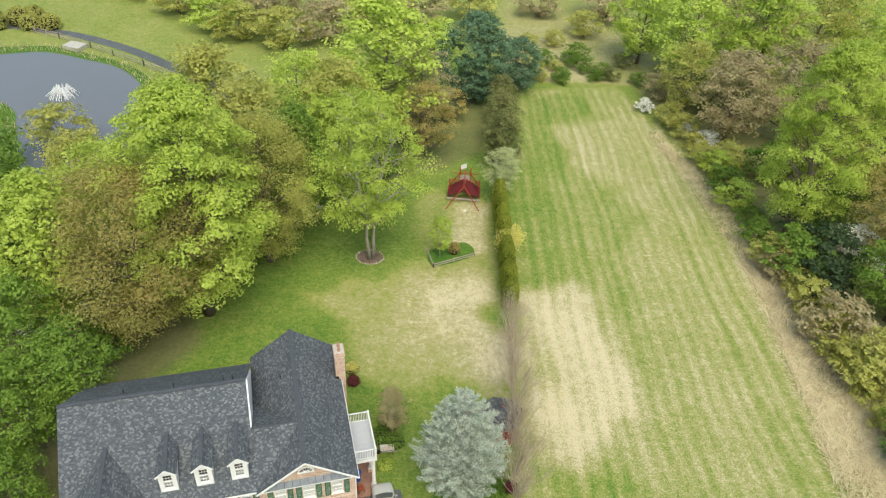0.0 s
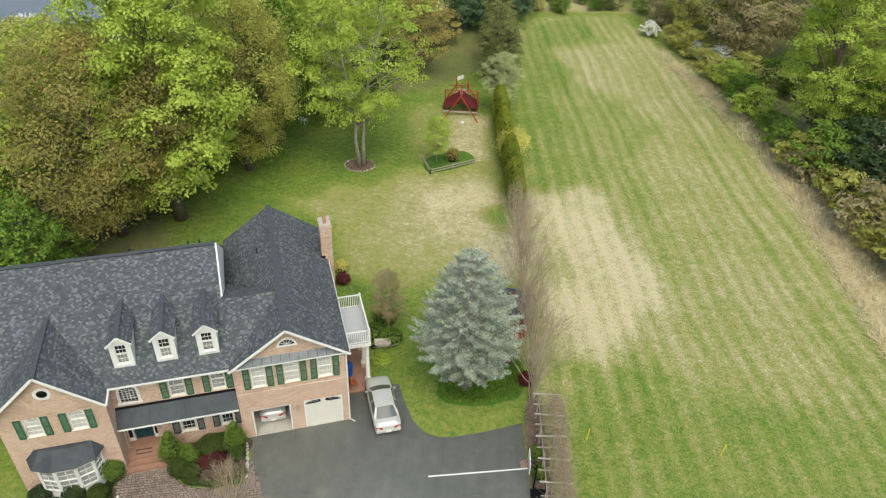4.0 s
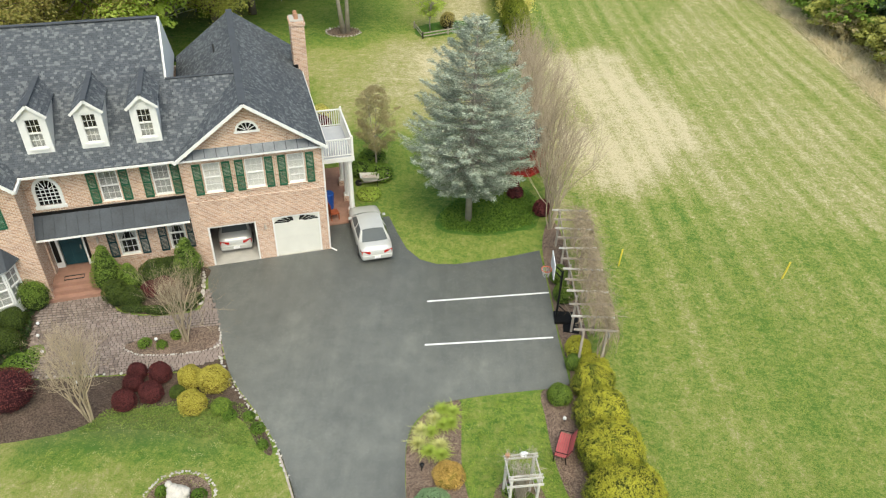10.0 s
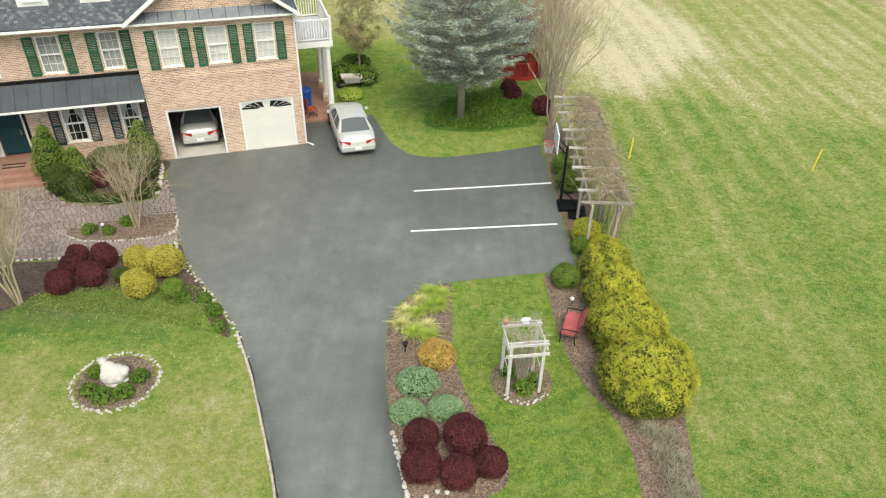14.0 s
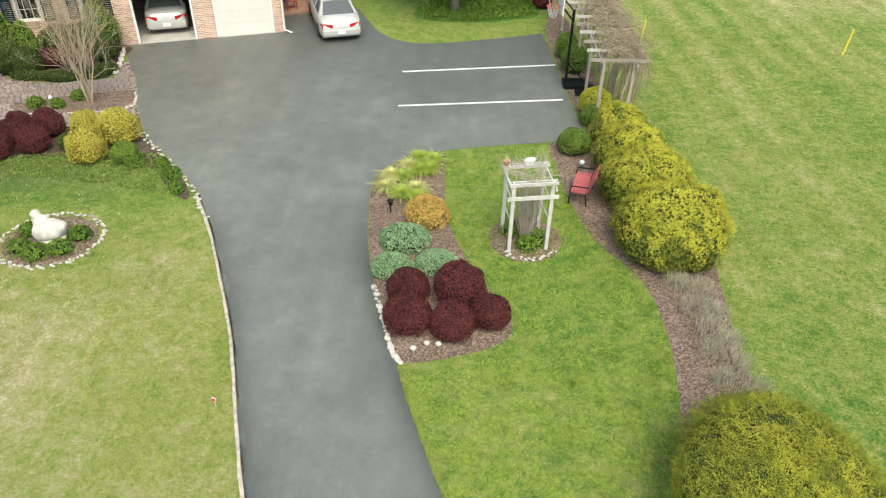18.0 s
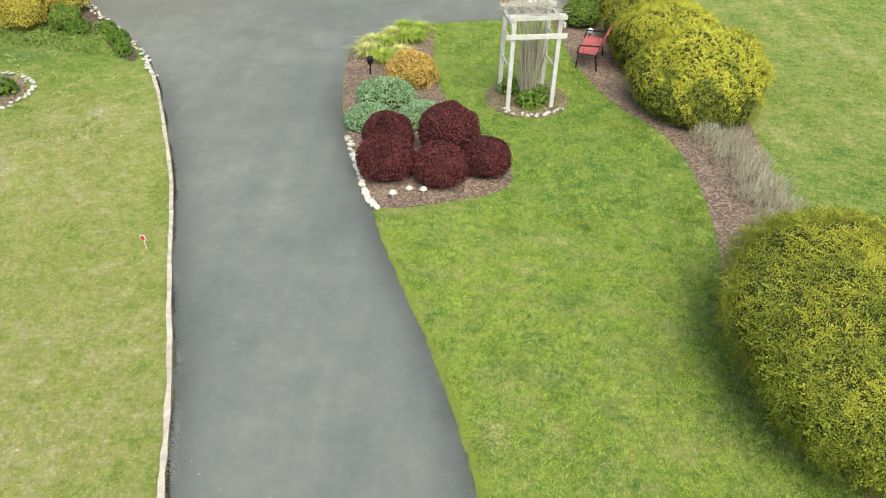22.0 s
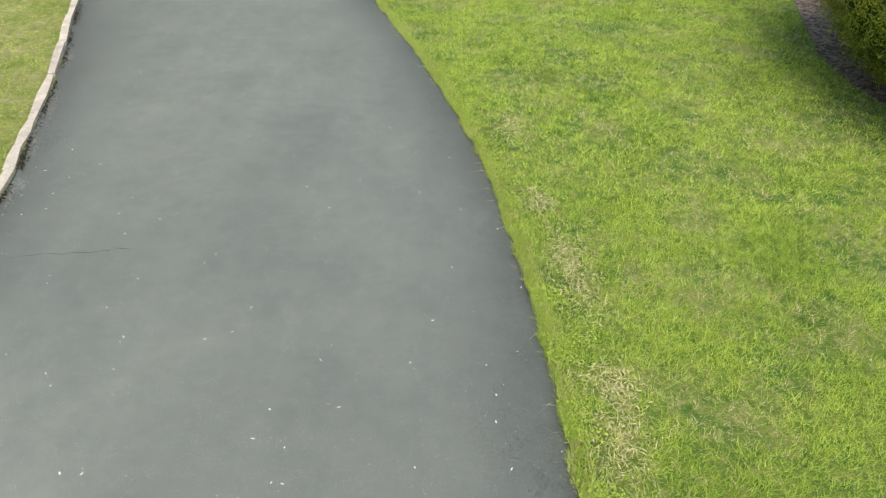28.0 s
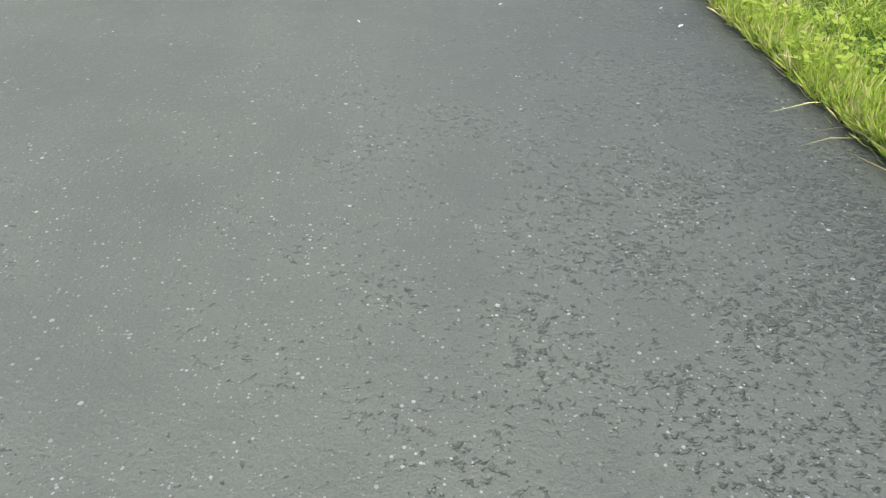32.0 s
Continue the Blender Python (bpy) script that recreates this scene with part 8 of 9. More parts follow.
def sedan(m, label):
    """A four-door saloon, its tail at y = 0 and its nose at y = 4.75."""
    car = thing("car", m, label, "car")

    def ring(y, w, z0, z1, crown=0.05, tuck=0.06):
        return [(-w + tuck, y, z0), (-w, y, z0 + 0.14), (-w, y, z0 + (z1 - z0) * 0.62), (-w + 0.05, y, z1 - 0.03), (-w * 0.6, y, z1 + crown * 0.7), (0, y, z1 + crown), (w * 0.6, y, z1 + crown * 0.7), (w - 0.05, y, z1 - 0.03), (w, y, z0 + (z1 - z0) * 0.62), (w, y, z0 + 0.14), (w - tuck, y, z0)]
    body = loft([ring(0.0, 0.74, 0.36, 0.66, 0.0), ring(0.05, 0.80, 0.26, 0.80, 0.03), ring(0.16, 0.84, 0.22, 0.96, 0.04), ring(0.55, 0.88, 0.2, 1.0, 0.04), ring(1.2, 0.89, 0.19, 0.99, 0.02), ring(2.4, 0.89, 0.18, 0.96, 0.02), ring(3.3, 0.89, 0.19, 0.93, 0.04), ring(3.9, 0.87, 0.2, 0.86, 0.05), ring(4.4, 0.83, 0.22, 0.76, 0.04), ring(4.65, 0.76, 0.26, 0.66, 0.02), ring(4.74, 0.66, 0.36, 0.56, 0.0)])
    bd = part("body", body, "car_silver", car, "", True)

    def cab(y, w, z):
        return [(-w, y, z), (-w * 0.72, y, z + 0.05), (0, y, z + 0.07), (w * 0.72, y, z + 0.05), (w, y, z)]
    roof_r = [cab(1.27, 0.60, 1.365), cab(1.6, 0.62, 1.395), cab(2.2, 0.625, 1.395), cab(2.76, 0.60, 1.355)]
    g = Geo()
    for a, b in zip(roof_r, roof_r[1:]):
        g.add(a + b, [(k, k + 1, 6 + k, 5 + k) for k in range(4)])
    part("roof_panel", g, "car_silver", car, "", True)
    base_b, base_f = 0.66, 3.45

    def pane(name, low, high, n=8):
        """A curved screen between a lower and an upper edge: half width, y and z at the side, bow and crown at the middle."""
        g = Geo()
        row = []
        for w, y, z, bow, crown in (low, high):
            row.append([(w * u, y + bow * (1 - u * u), z + crown * (1 - u * u)) for u in (2 * i / n - 1 for i in range(n + 1))])
        g.add(row[0] + row[1], [(i, i + 1, n + 2 + i, n + 1 + i) for i in range(n)])
        part(name, g, "car_glass", car, "", True)
    pane("rear_window", (0.68, base_b, 1.01, -0.06, 0.03), (0.555, 1.29, 1.365, -0.03, 0.068))
    pane("windscreen", (-0.72, base_f, 0.945, 0.10, 0.04), (-0.575, 2.74, 1.36, 0.05, 0.068))
    for s in (-1, 1):
        part("side_window", Geo().add([(s * 0.825, 1.02, 0.99), (s * 0.83, 2.0, 0.98), (s * 0.625, 2.0, 1.365), (s * 0.61, 1.46, 1.36)], [(0, 1, 2, 3)]), "car_glass", car)
        part("side_window", Geo().add([(s * 0.83, 2.08, 0.98), (s * 0.82, 3.2, 0.95), (s * 0.605, 2.68, 1.345), (s * 0.625, 2.08, 1.365)], [(0, 1, 2, 3)]), "car_glass", car)
        g = Geo()
        g.add([(s * 0.68, base_b, 1.01), (s * 0.83, 0.74, 0.98), (s * 0.825, 1.03, 0.985), (s * 0.612, 1.47, 1.365), (s * 0.60, 1.30, 1.37), (s * 0.553, 1.285, 1.365)], [(0, 1, 2, 3, 4, 5)])
        g.add([(s * 0.72, base_f, 0.94), (s * 0.84, base_f - 0.12, 0.93), (s * 0.82, 3.19, 0.945), (s * 0.603, 2.67, 1.35), (s * 0.60, 2.74, 1.365), (s * 0.575, 2.75, 1.36)], [(0, 1, 2, 3, 4, 5)])
        for a, b in (((s * 0.835, 2.04, 0.97), (s * 0.625, 2.04, 1.38)), ((s * 0.605, 1.3, 1.365), (s * 0.61, 2.74, 1.365))):
            g.beam(a, b, 0.06, 0.035)
        part("pillar", g, "car_silver", car)
        tl = part("tail_light", Geo().add([(s * 0.80, 0.045, 0.62), (s * 0.36, -0.012, 0.66), (s * 0.36, 0.0, 0.8), (s * 0.81, 0.08, 0.84), (s * 0.85, 0.3, 0.84), (s * 0.85, 0.3, 0.68)], [(0, 1, 2, 3), (0, 3, 4, 5)]), "tail_light", car)
        part("wing_mirror", Geo().box((s * 0.95, 3.1, 1.0), (0.16, 0.09, 0.12)), "car_silver", car)
        for y in (0.95, 3.75):
            w = part("wheel", Geo().tube([(s * 0.68, y, 0.31), (s * 0.90, y, 0.31)], 0.31, 20), "rubber", car)
            part("rim", Geo().tube([(s * 0.895, y, 0.31), (s * 0.91, y, 0.31)], [0.2, 0.17], 14), "car_dark_trim", w)
    part("bumper", Geo().add([(-0.78, -0.03, 0.36), (0.78, -0.03, 0.36), (0.78, -0.05, 0.56), (-0.78, -0.05, 0.56), (-0.84, 0.2, 0.36), (0.84, 0.2, 0.36), (0.85, 0.2, 0.58), (-0.85, 0.2, 0.58)], [(0, 1, 2, 3), (3, 2, 6, 7), (1, 5, 6, 2), (4, 0, 3, 7), (0, 4, 5, 1)]), "car_silver", car)
    part("number_plate", Geo().span((-0.16, -0.075, 0.4), (0.16, -0.052, 0.54)), "plate", car)
    part("rear_shelf", Geo().span((-0.55, 0.95, 1.0), (0.55, 1.4, 1.02)), "car_dark_trim", car)
    part("underbody", Geo().span((-0.7, 0.3, 0.16), (0.7, 4.4, 0.3)), "car_dark_trim", car)
    return car


sedan(Matrix.Translation((-5.1, 29.35, 0.012)) @ Matrix.Rotation(radians(17), 4, 'Z'), "silver-beige four-door saloon parked on the asphalt beside the house")
sedan(HOUSE @ Matrix.Translation((-4.9, 0.75, 0.03)), "silver saloon parked inside the open garage")

# ---- front garden things ----
arbor = thing("arbor", Matrix.Translation((1.7, 15.25, 0)) @ Matrix.Rotation(radians(9), 4, 'Z'), "weathered white wooden arbor with leafless vines", "arbor")
for a in (-0.5, 0.5):
    for b in (-0.45, 0.45):
        part("post", Geo().span((a - 0.045, b - 0.045, -0.05), (a + 0.045, b + 0.045, 2.12)), "wood_white", arbor)
for b in (-0.51, -0.39, 0.39, 0.51):
    part("crossbeam", Geo().span((-0.62, b - 0.02, 2.02), (0.62, b + 0.02, 2.1)), "wood_white", arbor)
part("front_rail", Geo().span((-0.66, -0.535, 1.62), (0.66, -0.497, 1.72)), "wood_white", arbor)
for a in (-0.56, 0.56):
    part("side_beam", Geo().span((a - 0.02, -0.6, 1.88), (a + 0.02, 0.6, 1.97)), "wood_white", arbor)
for z in (0.9, 1.5):
    for a in (-0.5, 0.5):
        part("side_rail", Geo().span((a - 0.012, -0.405, z), (a + 0.012, 0.405, z + 0.04)), "wood_white", arbor)
rng = np.random.default_rng(71)
g = Geo()
for k in range(85):
    a, r0, r1 = rng.uniform(0, 6.28), rng.uniform(0.02, 0.16), rng.uniform(0.1, 0.5)
    top = rng.uniform(1.4, 2.15)
    p = Vector((r0 * math.cos(a) + 0.08, r0 * math.sin(a), 0))
    q = Vector((r1 * math.cos(a + rng.normal() * 0.6), r1 * math.sin(a + rng.normal() * 0.6), top))
    m = p.lerp(q, 0.5) + Vector((rng.normal() * 0.08, rng.normal() * 0.08, 0))
    w = rng.uniform(0.006, 0.016)
    g.tube([p, p.lerp(m, 0.5) + Vector((rng.normal() * 0.03, 0, 0)), m, q], [w, w * 0.9, w * 0.8, w * 0.5], 4, False)
for k in range(190):
    p = Vector((rng.uniform(-0.55, 0.55), rng.uniform(-0.5, 0.5), 2.05 + abs(rng.normal()) * 0.12))
    q = p + Vector((rng.normal() * 0.2, rng.normal() * 0.2, rng.normal() * 0.12))
    g.tube([p, q], [0.006, 0.003], 3, False)
for k in range(40):
    p = Vector((rng.uniform(-0.7, 0.7), 0.45 + rng.normal() * 0.1, 2.1))
    q = p + Vector((rng.normal() * 0.15 + (0.1 if p.x > 0 else -0.1), rng.normal() * 0.1, rng.uniform(0.1, 0.45)))
    g.tube([p, p.lerp(q, 0.5) + Vector((rng.normal() * 0.03, 0, 0)), q], [0.007, 0.005, 0.002], 3, False)
part("vine", g, "vine_grey", arbor, "tangle of leafless grey-brown vine stems")
bh = thing("bird_ornament", Matrix.Translation((1.72, 15.72, 2.1)), "small white bird ornament on top of the arbor", "ornament")
part("body", Geo().tube([(-0.14, 0, 0.05), (-0.07, 0, 0.08), (0.04, 0, 0.09), (0.12, 0, 0.13), (0.16, 0, 0.15)], [0.03, 0.08, 0.09, 0.05, 0.02], 10), "plate", bh, "", True)
part("base", Geo().span((-0.12, -0.08, 0.0), (0.1, 0.08, 0.03)), "plate", bh)
fp = thing("flower_pot", Matrix.Translation((1.13, 15.6, 2.1)), "small clay pot on the arbor's corner", "flower pot")
part("pot", Geo().tube([(0, 0, 0), (0, 0, 0.13), (0, 0, 0.15)], [0.06, 0.085, 0.09], 10), "clay", fp)
part("stem", Geo().tube([(0, 0, 0.1), (-0.04, 0.02, 0.3), (-0.02, 0.03, 0.4)], [0.008, 0.006, 0.003], 4), "vine_grey", fp)

bench = thing("bench", Matrix.Translation((3.5, 17.6, 0.008)) @ Matrix.Rotation(radians(-107), 4, 'Z'), "garden bench with faded red slats and black iron ends", "bench")
for k in range(5):
    part("seat_slat", Geo().span((-0.6, -0.2 + 0.09 * k, 0.42), (0.6, -0.2 + 0.09 * k + 0.075, 0.445)), "bench_red", bench)
for k in range(5):
    part("back_slat", Geo().box((0, 0.28 + 0.035 * k, 0.52 + 0.085 * k), (1.2, 0.02, 0.072), m=Matrix.Rotation(radians(-20), 3, 'X')), "bench_red", bench)
for s in (-0.56, 0.56):
    g = Geo()
    g.tube([(s, -0.22, 0), (s, -0.2, 0.4), (s, 0.24, 0.42), (s, 0.44, 0.92)], 0.022, 6)
    g.tube([(s, 0.3, 0), (s, 0.22, 0.42)], 0.022, 6)
    g.tube([(s, -0.22, 0.4), (s, -0.2, 0.6), (s, 0.3, 0.63)], 0.02, 6)
    part("iron_end", g, "black_metal", bench)

bm_ = bmesh.new()
for at, size in (((0, 0, 0.28), (0.42, 0.36, 0.30)), ((-0.16, 0.06, 0.5), (0.22, 0.2, 0.2)), ((-0.3, 0.12, 0.68), (0.13, 0.12, 0.14)), ((0.05, -0.05, 0.08), (0.34, 0.32, 0.12)), ((0.2, 0.05, 0.36), (0.25, 0.22, 0.18))):
    lump = bmesh.ops.create_icosphere(bm_, subdivisions=3, radius=1.0)["verts"]
    for v in lump:
        p = v.co.copy()
        k = 1 + 0.07 * math.sin(math.atan2(p.y, p.x) * 7 + at[0] * 20) * (1 - abs(p.z)) + 0.13 * noise.noise(p * 1.9 + Vector(at) * 5)
        v.co = Vector((p.x * size[0] * k + at[0], p.y * size[1] * k + at[1], max(0.0, p.z * size[2] * k + at[2])))
me_ = bpy.data.meshes.new("statue")
bm_.to_mesh(me_)
bm_.free()
me_.materials.append(MATS["white_stone"])
me_.shade_smooth()
ob = new("statue", me_)
ob.location = (-10.8, 14.7, 0.02)
tagged(ob, "weathered white stone garden statue in the round bed", "statue")

for x, y, s in ((-1.02, 10.92, 0.78), (-0.73, 11.1, 0.7), (-0.47, 11.08, 0.74)):
    mu = thing("mushroom_ornament", Matrix.Translation((x, y, 0)) @ Matrix.Scale(s, 4), "small white stone mushroom ornament in the mulch", "ornament", "mushroom ornaments")
    part("stalk", Geo().tube([(0, 0, -0.02), (0, 0, 0.13)], [0.045, 0.03], 8), "white_stone", mu, "", True)
    part("cap", Geo().tube([(0, 0, 0.11), (0, 0, 0.14), (0, 0, 0.18), (0, 0, 0.2)], [0.1, 0.1, 0.06, 0.015], 12), "white_stone", mu, "", True)
la = thing("garden_light", Matrix.Translation((-1.97, 16.4, 0)), "small black garden light beside the driveway", "garden light")
part("stake", Geo().tube([(0, 0, -0.05), (0, 0, 0.3)], 0.02, 8), "black_metal", la)
part("lantern", Geo().tube([(0, 0, 0.28), (0, 0, 0.42)], [0.06, 0.08], 8), "black_metal", la)
part("cap", Geo().tube([(0, 0, 0.42), (0, 0, 0.47)], [0.1, 0.03], 8), "black_metal", la)
for k, (x, y) in enumerate(((3.75, 19.1), (-20.3, 23.4), (-19.9, 22.6), (-19.2, 21.6), (-12.5, 20.75), (-14.5, 22.7), (-17.5, 21.0), (-16.9, 19.9))):
    gl = thing("path_light", Matrix.Translation((x, y, 0)), "small white globe path light in the bed", "garden light", "path lights")
    part("stake", Geo().tube([(0, 0, -0.05), (0, 0, 0.22)], 0.015, 6), "black_metal", gl)
    part("globe", Geo().tube([(0, 0, 0.2), (0, 0, 0.24), (0, 0, 0.31), (0, 0, 0.35)], [0.03, 0.075, 0.075, 0.02], 10), "plate", gl, "", True)
for x, y, ln in ((7.72, 30.0, 2), (16.2, 29.45, 6)):
    mk = thing("marker_post", Matrix.Translation((x, y, -0.05)) @ Matrix.Rotation(radians(ln), 4, 'Y'), "yellow plastic marker post standing in the field", "marker post", "marker posts")
    part("post", Geo().tube([(0, 0, 0), (0, 0, 1.12)], 0.042, 10), "yellow_plastic", mk)
    part("cap", Geo().tube([(0, 0, 1.12), (0, 0, 1.17)], [0.046, 0.02], 10), "yellow_plastic", mk)
fl = thing("lawn_marker", Matrix.Translation((-4.91, 9.15, 0)) @ Matrix.Rotation(radians(-20), 4, 'Z'), "small red-and-white marker on a thin white stake in the lawn", "marker")
part("stake", Geo().tube([(0, 0, -0.02), (-0.02, 0, 0.2)], 0.005, 6), "plate", fl)
part("border", Geo().tube([(-0.02, 0.004, 0.22), (-0.02, -0.004, 0.22)], 0.062, 8), "plate", fl)
part("disc", Geo().tube([(-0.02, -0.0045, 0.22), (-0.02, -0.009, 0.22)], 0.046, 8), "red_bright", fl)

# ---- beside the parking court: hoop and pergola ----
hoop = thing("basketball_hoop", Matrix.Translation((3.98, 25.55, 0.0)), "black-poled basketball hoop with a white backboard", "basketball hoop")
part("pole", Geo().tube([(0, 0, -0.02), (0, 0, 2.9)], 0.055, 10), "black_metal", hoop)
part("arm", Geo().tube([(0, 0, 2.5), (-0.45, 0.0, 3.0)], 0.035, 8).tube([(0, 0, 2.85), (-0.45, 0.0, 3.3)], 0.03, 8), "black_metal", hoop)
part("base", Geo().span((-0.1, -0.4, 0.0), (0.9, 0.4, 0.14)), "black_metal", hoop)
part("brace", Geo().beam((0, 0, 0.9), (0.75, 0, 0.12), 0.04, 0.04), "black_metal", hoop)
bb = part("backboard", Geo().span((-0.5, -0.62, 2.85), (-0.46, 0.62, 3.65)), "plate", hoop)
n = 18
part("rim", Geo().tube([(-0.76 + 0.23 * math.cos(2 * math.pi * k / n), 0.23 * math.sin(2 * math.pi * k / n), 3.0) for k in range(n + 1)], 0.02, 6), "hoop_orange", hoop)
g = Geo()
for k in range(12):
    for s in (-1, 1):
        a, b = 2 * math.pi * k / 12, 2 * math.pi * (k + s) / 12
        g.tube([(-0.76 + 0.22 * math.cos(a), 0.22 * math.sin(a), 2.99), (-0.76 + 0.13 * math.cos(b), 0.13 * math.sin(b), 2.6)], 0.006, 4, False)
part("net", g, "curtain", hoop)

perg = thing("pergola", Matrix(), "weathered grey timber pergola under a tangle of leafless vine", "pergola")
PA, PB = Vector((4.5, 22.3, 0)), Vector((4.35, 31.6, 0))
for t in np.linspace(0, 1, 5):
    p = PA.lerp(PB, t)
    for dx in (0.15, 1.15):
        part("post", Geo().span((p.x + dx - 0.05, p.y - 0.05, -0.05), (p.x + dx + 0.05, p.y + 0.05, 2.25)), "wood_grey", perg)
for dx in (0.09, 1.21):
    part("beam", Geo().beam((PA.x + dx, PA.y - 0.3, 2.2), (PB.x + dx, PB.y + 0.3, 2.2), 0.045, 0.14), "wood_grey", perg)
rr = random.Random(4)
for k in range(12):
    p = PA.lerp(PB, k / 11)
    part("crossbeam", Geo().beam((p.x - 0.3, p.y + rr.uniform(-.06, .06), 2.33), (p.x + 1.6, p.y + rr.uniform(-.06, .06), 2.34), 0.04, 0.1), "wood_white" if k % 2 else "wood_grey", perg)
g = Geo()
rng = np.random.default_rng(12)
for k in range(2300):
    t = rng.uniform(0, 1)
    p = PA.lerp(PB, t) + Vector((rng.normal() * 0.42 + 0.86, rng.normal() * 0.2, 2.40 + abs(rng.normal()) * 0.17))
    d = Vector((rng.normal() * 0.3, rng.normal() * 0.4, rng.normal() * 0.14))
    q = p + d + Vector((0.12, 0, -0.1))
    g.tube([p, p.lerp(q, 0.5) + Vector(rng.normal(size=3) * 0.05), q], [0.009, 0.007, 0.004], 3, False)
for k in range(700):
    t = rng.uniform(0, 1)
    p = PA.lerp(PB, t) + Vector((rng.uniform(1.0, 1.6), 0, 2.4))
    q = p + Vector((rng.uniform(0.0, 0.4), rng.normal() * 0.2, -rng.uniform(0.5, 1.9)))
    g.tube([p, p.lerp(q, 0.4) + Vector((0.18, 0, 0)), q], [0.012, 0.008, 0.005], 3, False)
for k in range(60):
    t = (k % 5) / 4
    p = PA.lerp(PB, t) + Vector((1.15 + rng.normal() * 0.12, rng.normal() * 0.15, 0))
    g.tube([p, p + Vector((rng.normal() * 0.1, rng.normal() * 0.1, 1.2)), p + Vector((rng.normal() * 0.2, rng.normal() * 0.2, 2.35))], [0.02, 0.016, 0.01], 4, False)
part("vine", g, "twig_tan", perg)
whole("tarpaulin", Geo().prism([(4.25, 24.6), (5.0, 24.5), (5.05, 25.6), (4.3, 25.7)], 0.0, 0.05), "black_metal", Matrix(), "dark plastic sheet lying under the pergola", "plastic sheet")

# ---- behind the house ----
gaz = thing("gazebo", Matrix.Translation((2.9, 40.6, 0)), "red-painted octagonal gazebo with a grey shingled roof", "gazebo")
part("floor", Geo().prism([(1.75 * math.cos(math.pi * (k + .5) / 4), 1.75 * math.sin(math.pi * (k + .5) / 4)) for k in range(8)], 0.0, 0.18), "red_paint", gaz)
for k in range(8):
    a, b = math.pi * (k + .5) / 4, math.pi * (k + 1.5) / 4
    p, q = Vector((1.65 * math.cos(a), 1.65 * math.sin(a), 0.18)), Vector((1.65 * math.cos(b), 1.65 * math.sin(b), 0.18))
    part("post", Geo().span((p.x - 0.05, p.y - 0.05, 0.15), (p.x + 0.05, p.y + 0.05, 2.3)), "red_paint", gaz)
    if k != 4:
        rl = part("top_rail", Geo().beam(p + Vector((0, 0, 0.8)), q + Vector((0, 0, 0.8)), 0.06, 0.06), "red_paint", gaz)
        part("bottom_rail", Geo().beam(p + Vector((0, 0, 0.12)), q + Vector((0, 0, 0.12)), 0.05, 0.05), "red_paint", gaz)
        for j in range(1, 9):
            c = p.lerp(q, j / 9)
            part("baluster", Geo().span((c.x - 0.02, c.y - 0.02, 0.28), (c.x + 0.02, c.y + 0.02, 0.98)), "red_paint", rl)
    part("header", Geo().beam(p + Vector((0, 0, 2.05)), q + Vector((0, 0, 2.05)), 0.06, 0.16), "red_paint", gaz)
    pe, qe = p * 1.2, q * 1.2
    part("roof_panel", Geo().slab([(pe.x, pe.y, 2.28), (qe.x, qe.y, 2.28), (0, 0, 3.25)], 0.05), "shingle", gaz, mat_uv=True)
part("finial", Geo().tube([(0, 0, 3.2), (0, 0, 3.5)], [0.08, 0.02], 8), "red_paint", gaz)
part("seat", Geo().prism([(1.5 * math.cos(math.pi * (k + .5) / 4), 1.5 * math.sin(math.pi * (k + .5) / 4)) for k in range(4)], 0.5, 0.56), "red_paint", gaz)

wb = thing("wheelbarrow", Matrix.Translation((-6.45, 37.3, 0)) @ Matrix.Rotation(radians(12), 4, 'Z'), "old wheelbarrow with a pale tub and rusty load", "wheelbarrow")
part("tub", Geo().add([(-0.62, -0.33, 0.72), (0.55, -0.33, 0.66), (0.55, 0.33, 0.66), (-0.62, 0.33, 0.72), (-0.35, -0.2, 0.36), (0.35, -0.2, 0.36), (0.35, 0.2, 0.36), (-0.35, 0.2, 0.36)], [(4, 5, 6, 7), (0, 4, 7, 3), (0, 1, 5, 4), (1, 2, 6, 5), (2, 3, 7, 6)]), "wood_white", wb)
part("load", Geo().span((-0.42, -0.22, 0.45), (0.4, 0.22, 0.58)), "kerb_mat", wb)
part("wheel", Geo().tube([(-0.72, -0.05, 0.2), (-0.72, 0.05, 0.2)], 0.2, 14), "rubber", wb)
for s in (-0.25, 0.25):
    part("handle", Geo().tube([(-0.7, s * 0.3, 0.22), (0.4, s, 0.4), (1.15, s * 1.1, 0.6)], 0.022, 6), "wood_grey", wb)
    part("leg", Geo().tube([(0.4, s, 0.4), (0.45, s, -0.01)], 0.02, 6), "black_metal", wb)


def house_at(u, v, z=0.0):
    return HOUSE @ Matrix.Translation((u, v, z))


bn = thing("bin", house_at(0.5, 3.9, 0.12), "blue plastic bin on the side porch", "bin")
part("tub", Geo().tube([(0, 0, 0), (0, 0, 0.95)], [0.26, 0.31], 14), "blue_plastic", bn)
part("lid", Geo().tube([(0, 0, 0.95), (0, 0, 1.03)], [0.33, 0.28], 14), "blue_plastic", bn)
chair = thing("porch_chair", house_at(0.6, 2.75, 0.12) @ Matrix.Rotation(radians(100), 4, 'Z'), "red wooden chair on the side porch", "chair")
part("seat", Geo().span((-0.26, -0.25, 0.4), (0.26, 0.25, 0.44)), "rusty_red", chair)
for k in range(4):
    part("back_slat", Geo().span((-0.24 + 0.13 * k, 0.22, 0.44), (-0.15 + 0.13 * k, 0.25, 1.0)), "rusty_red", chair)
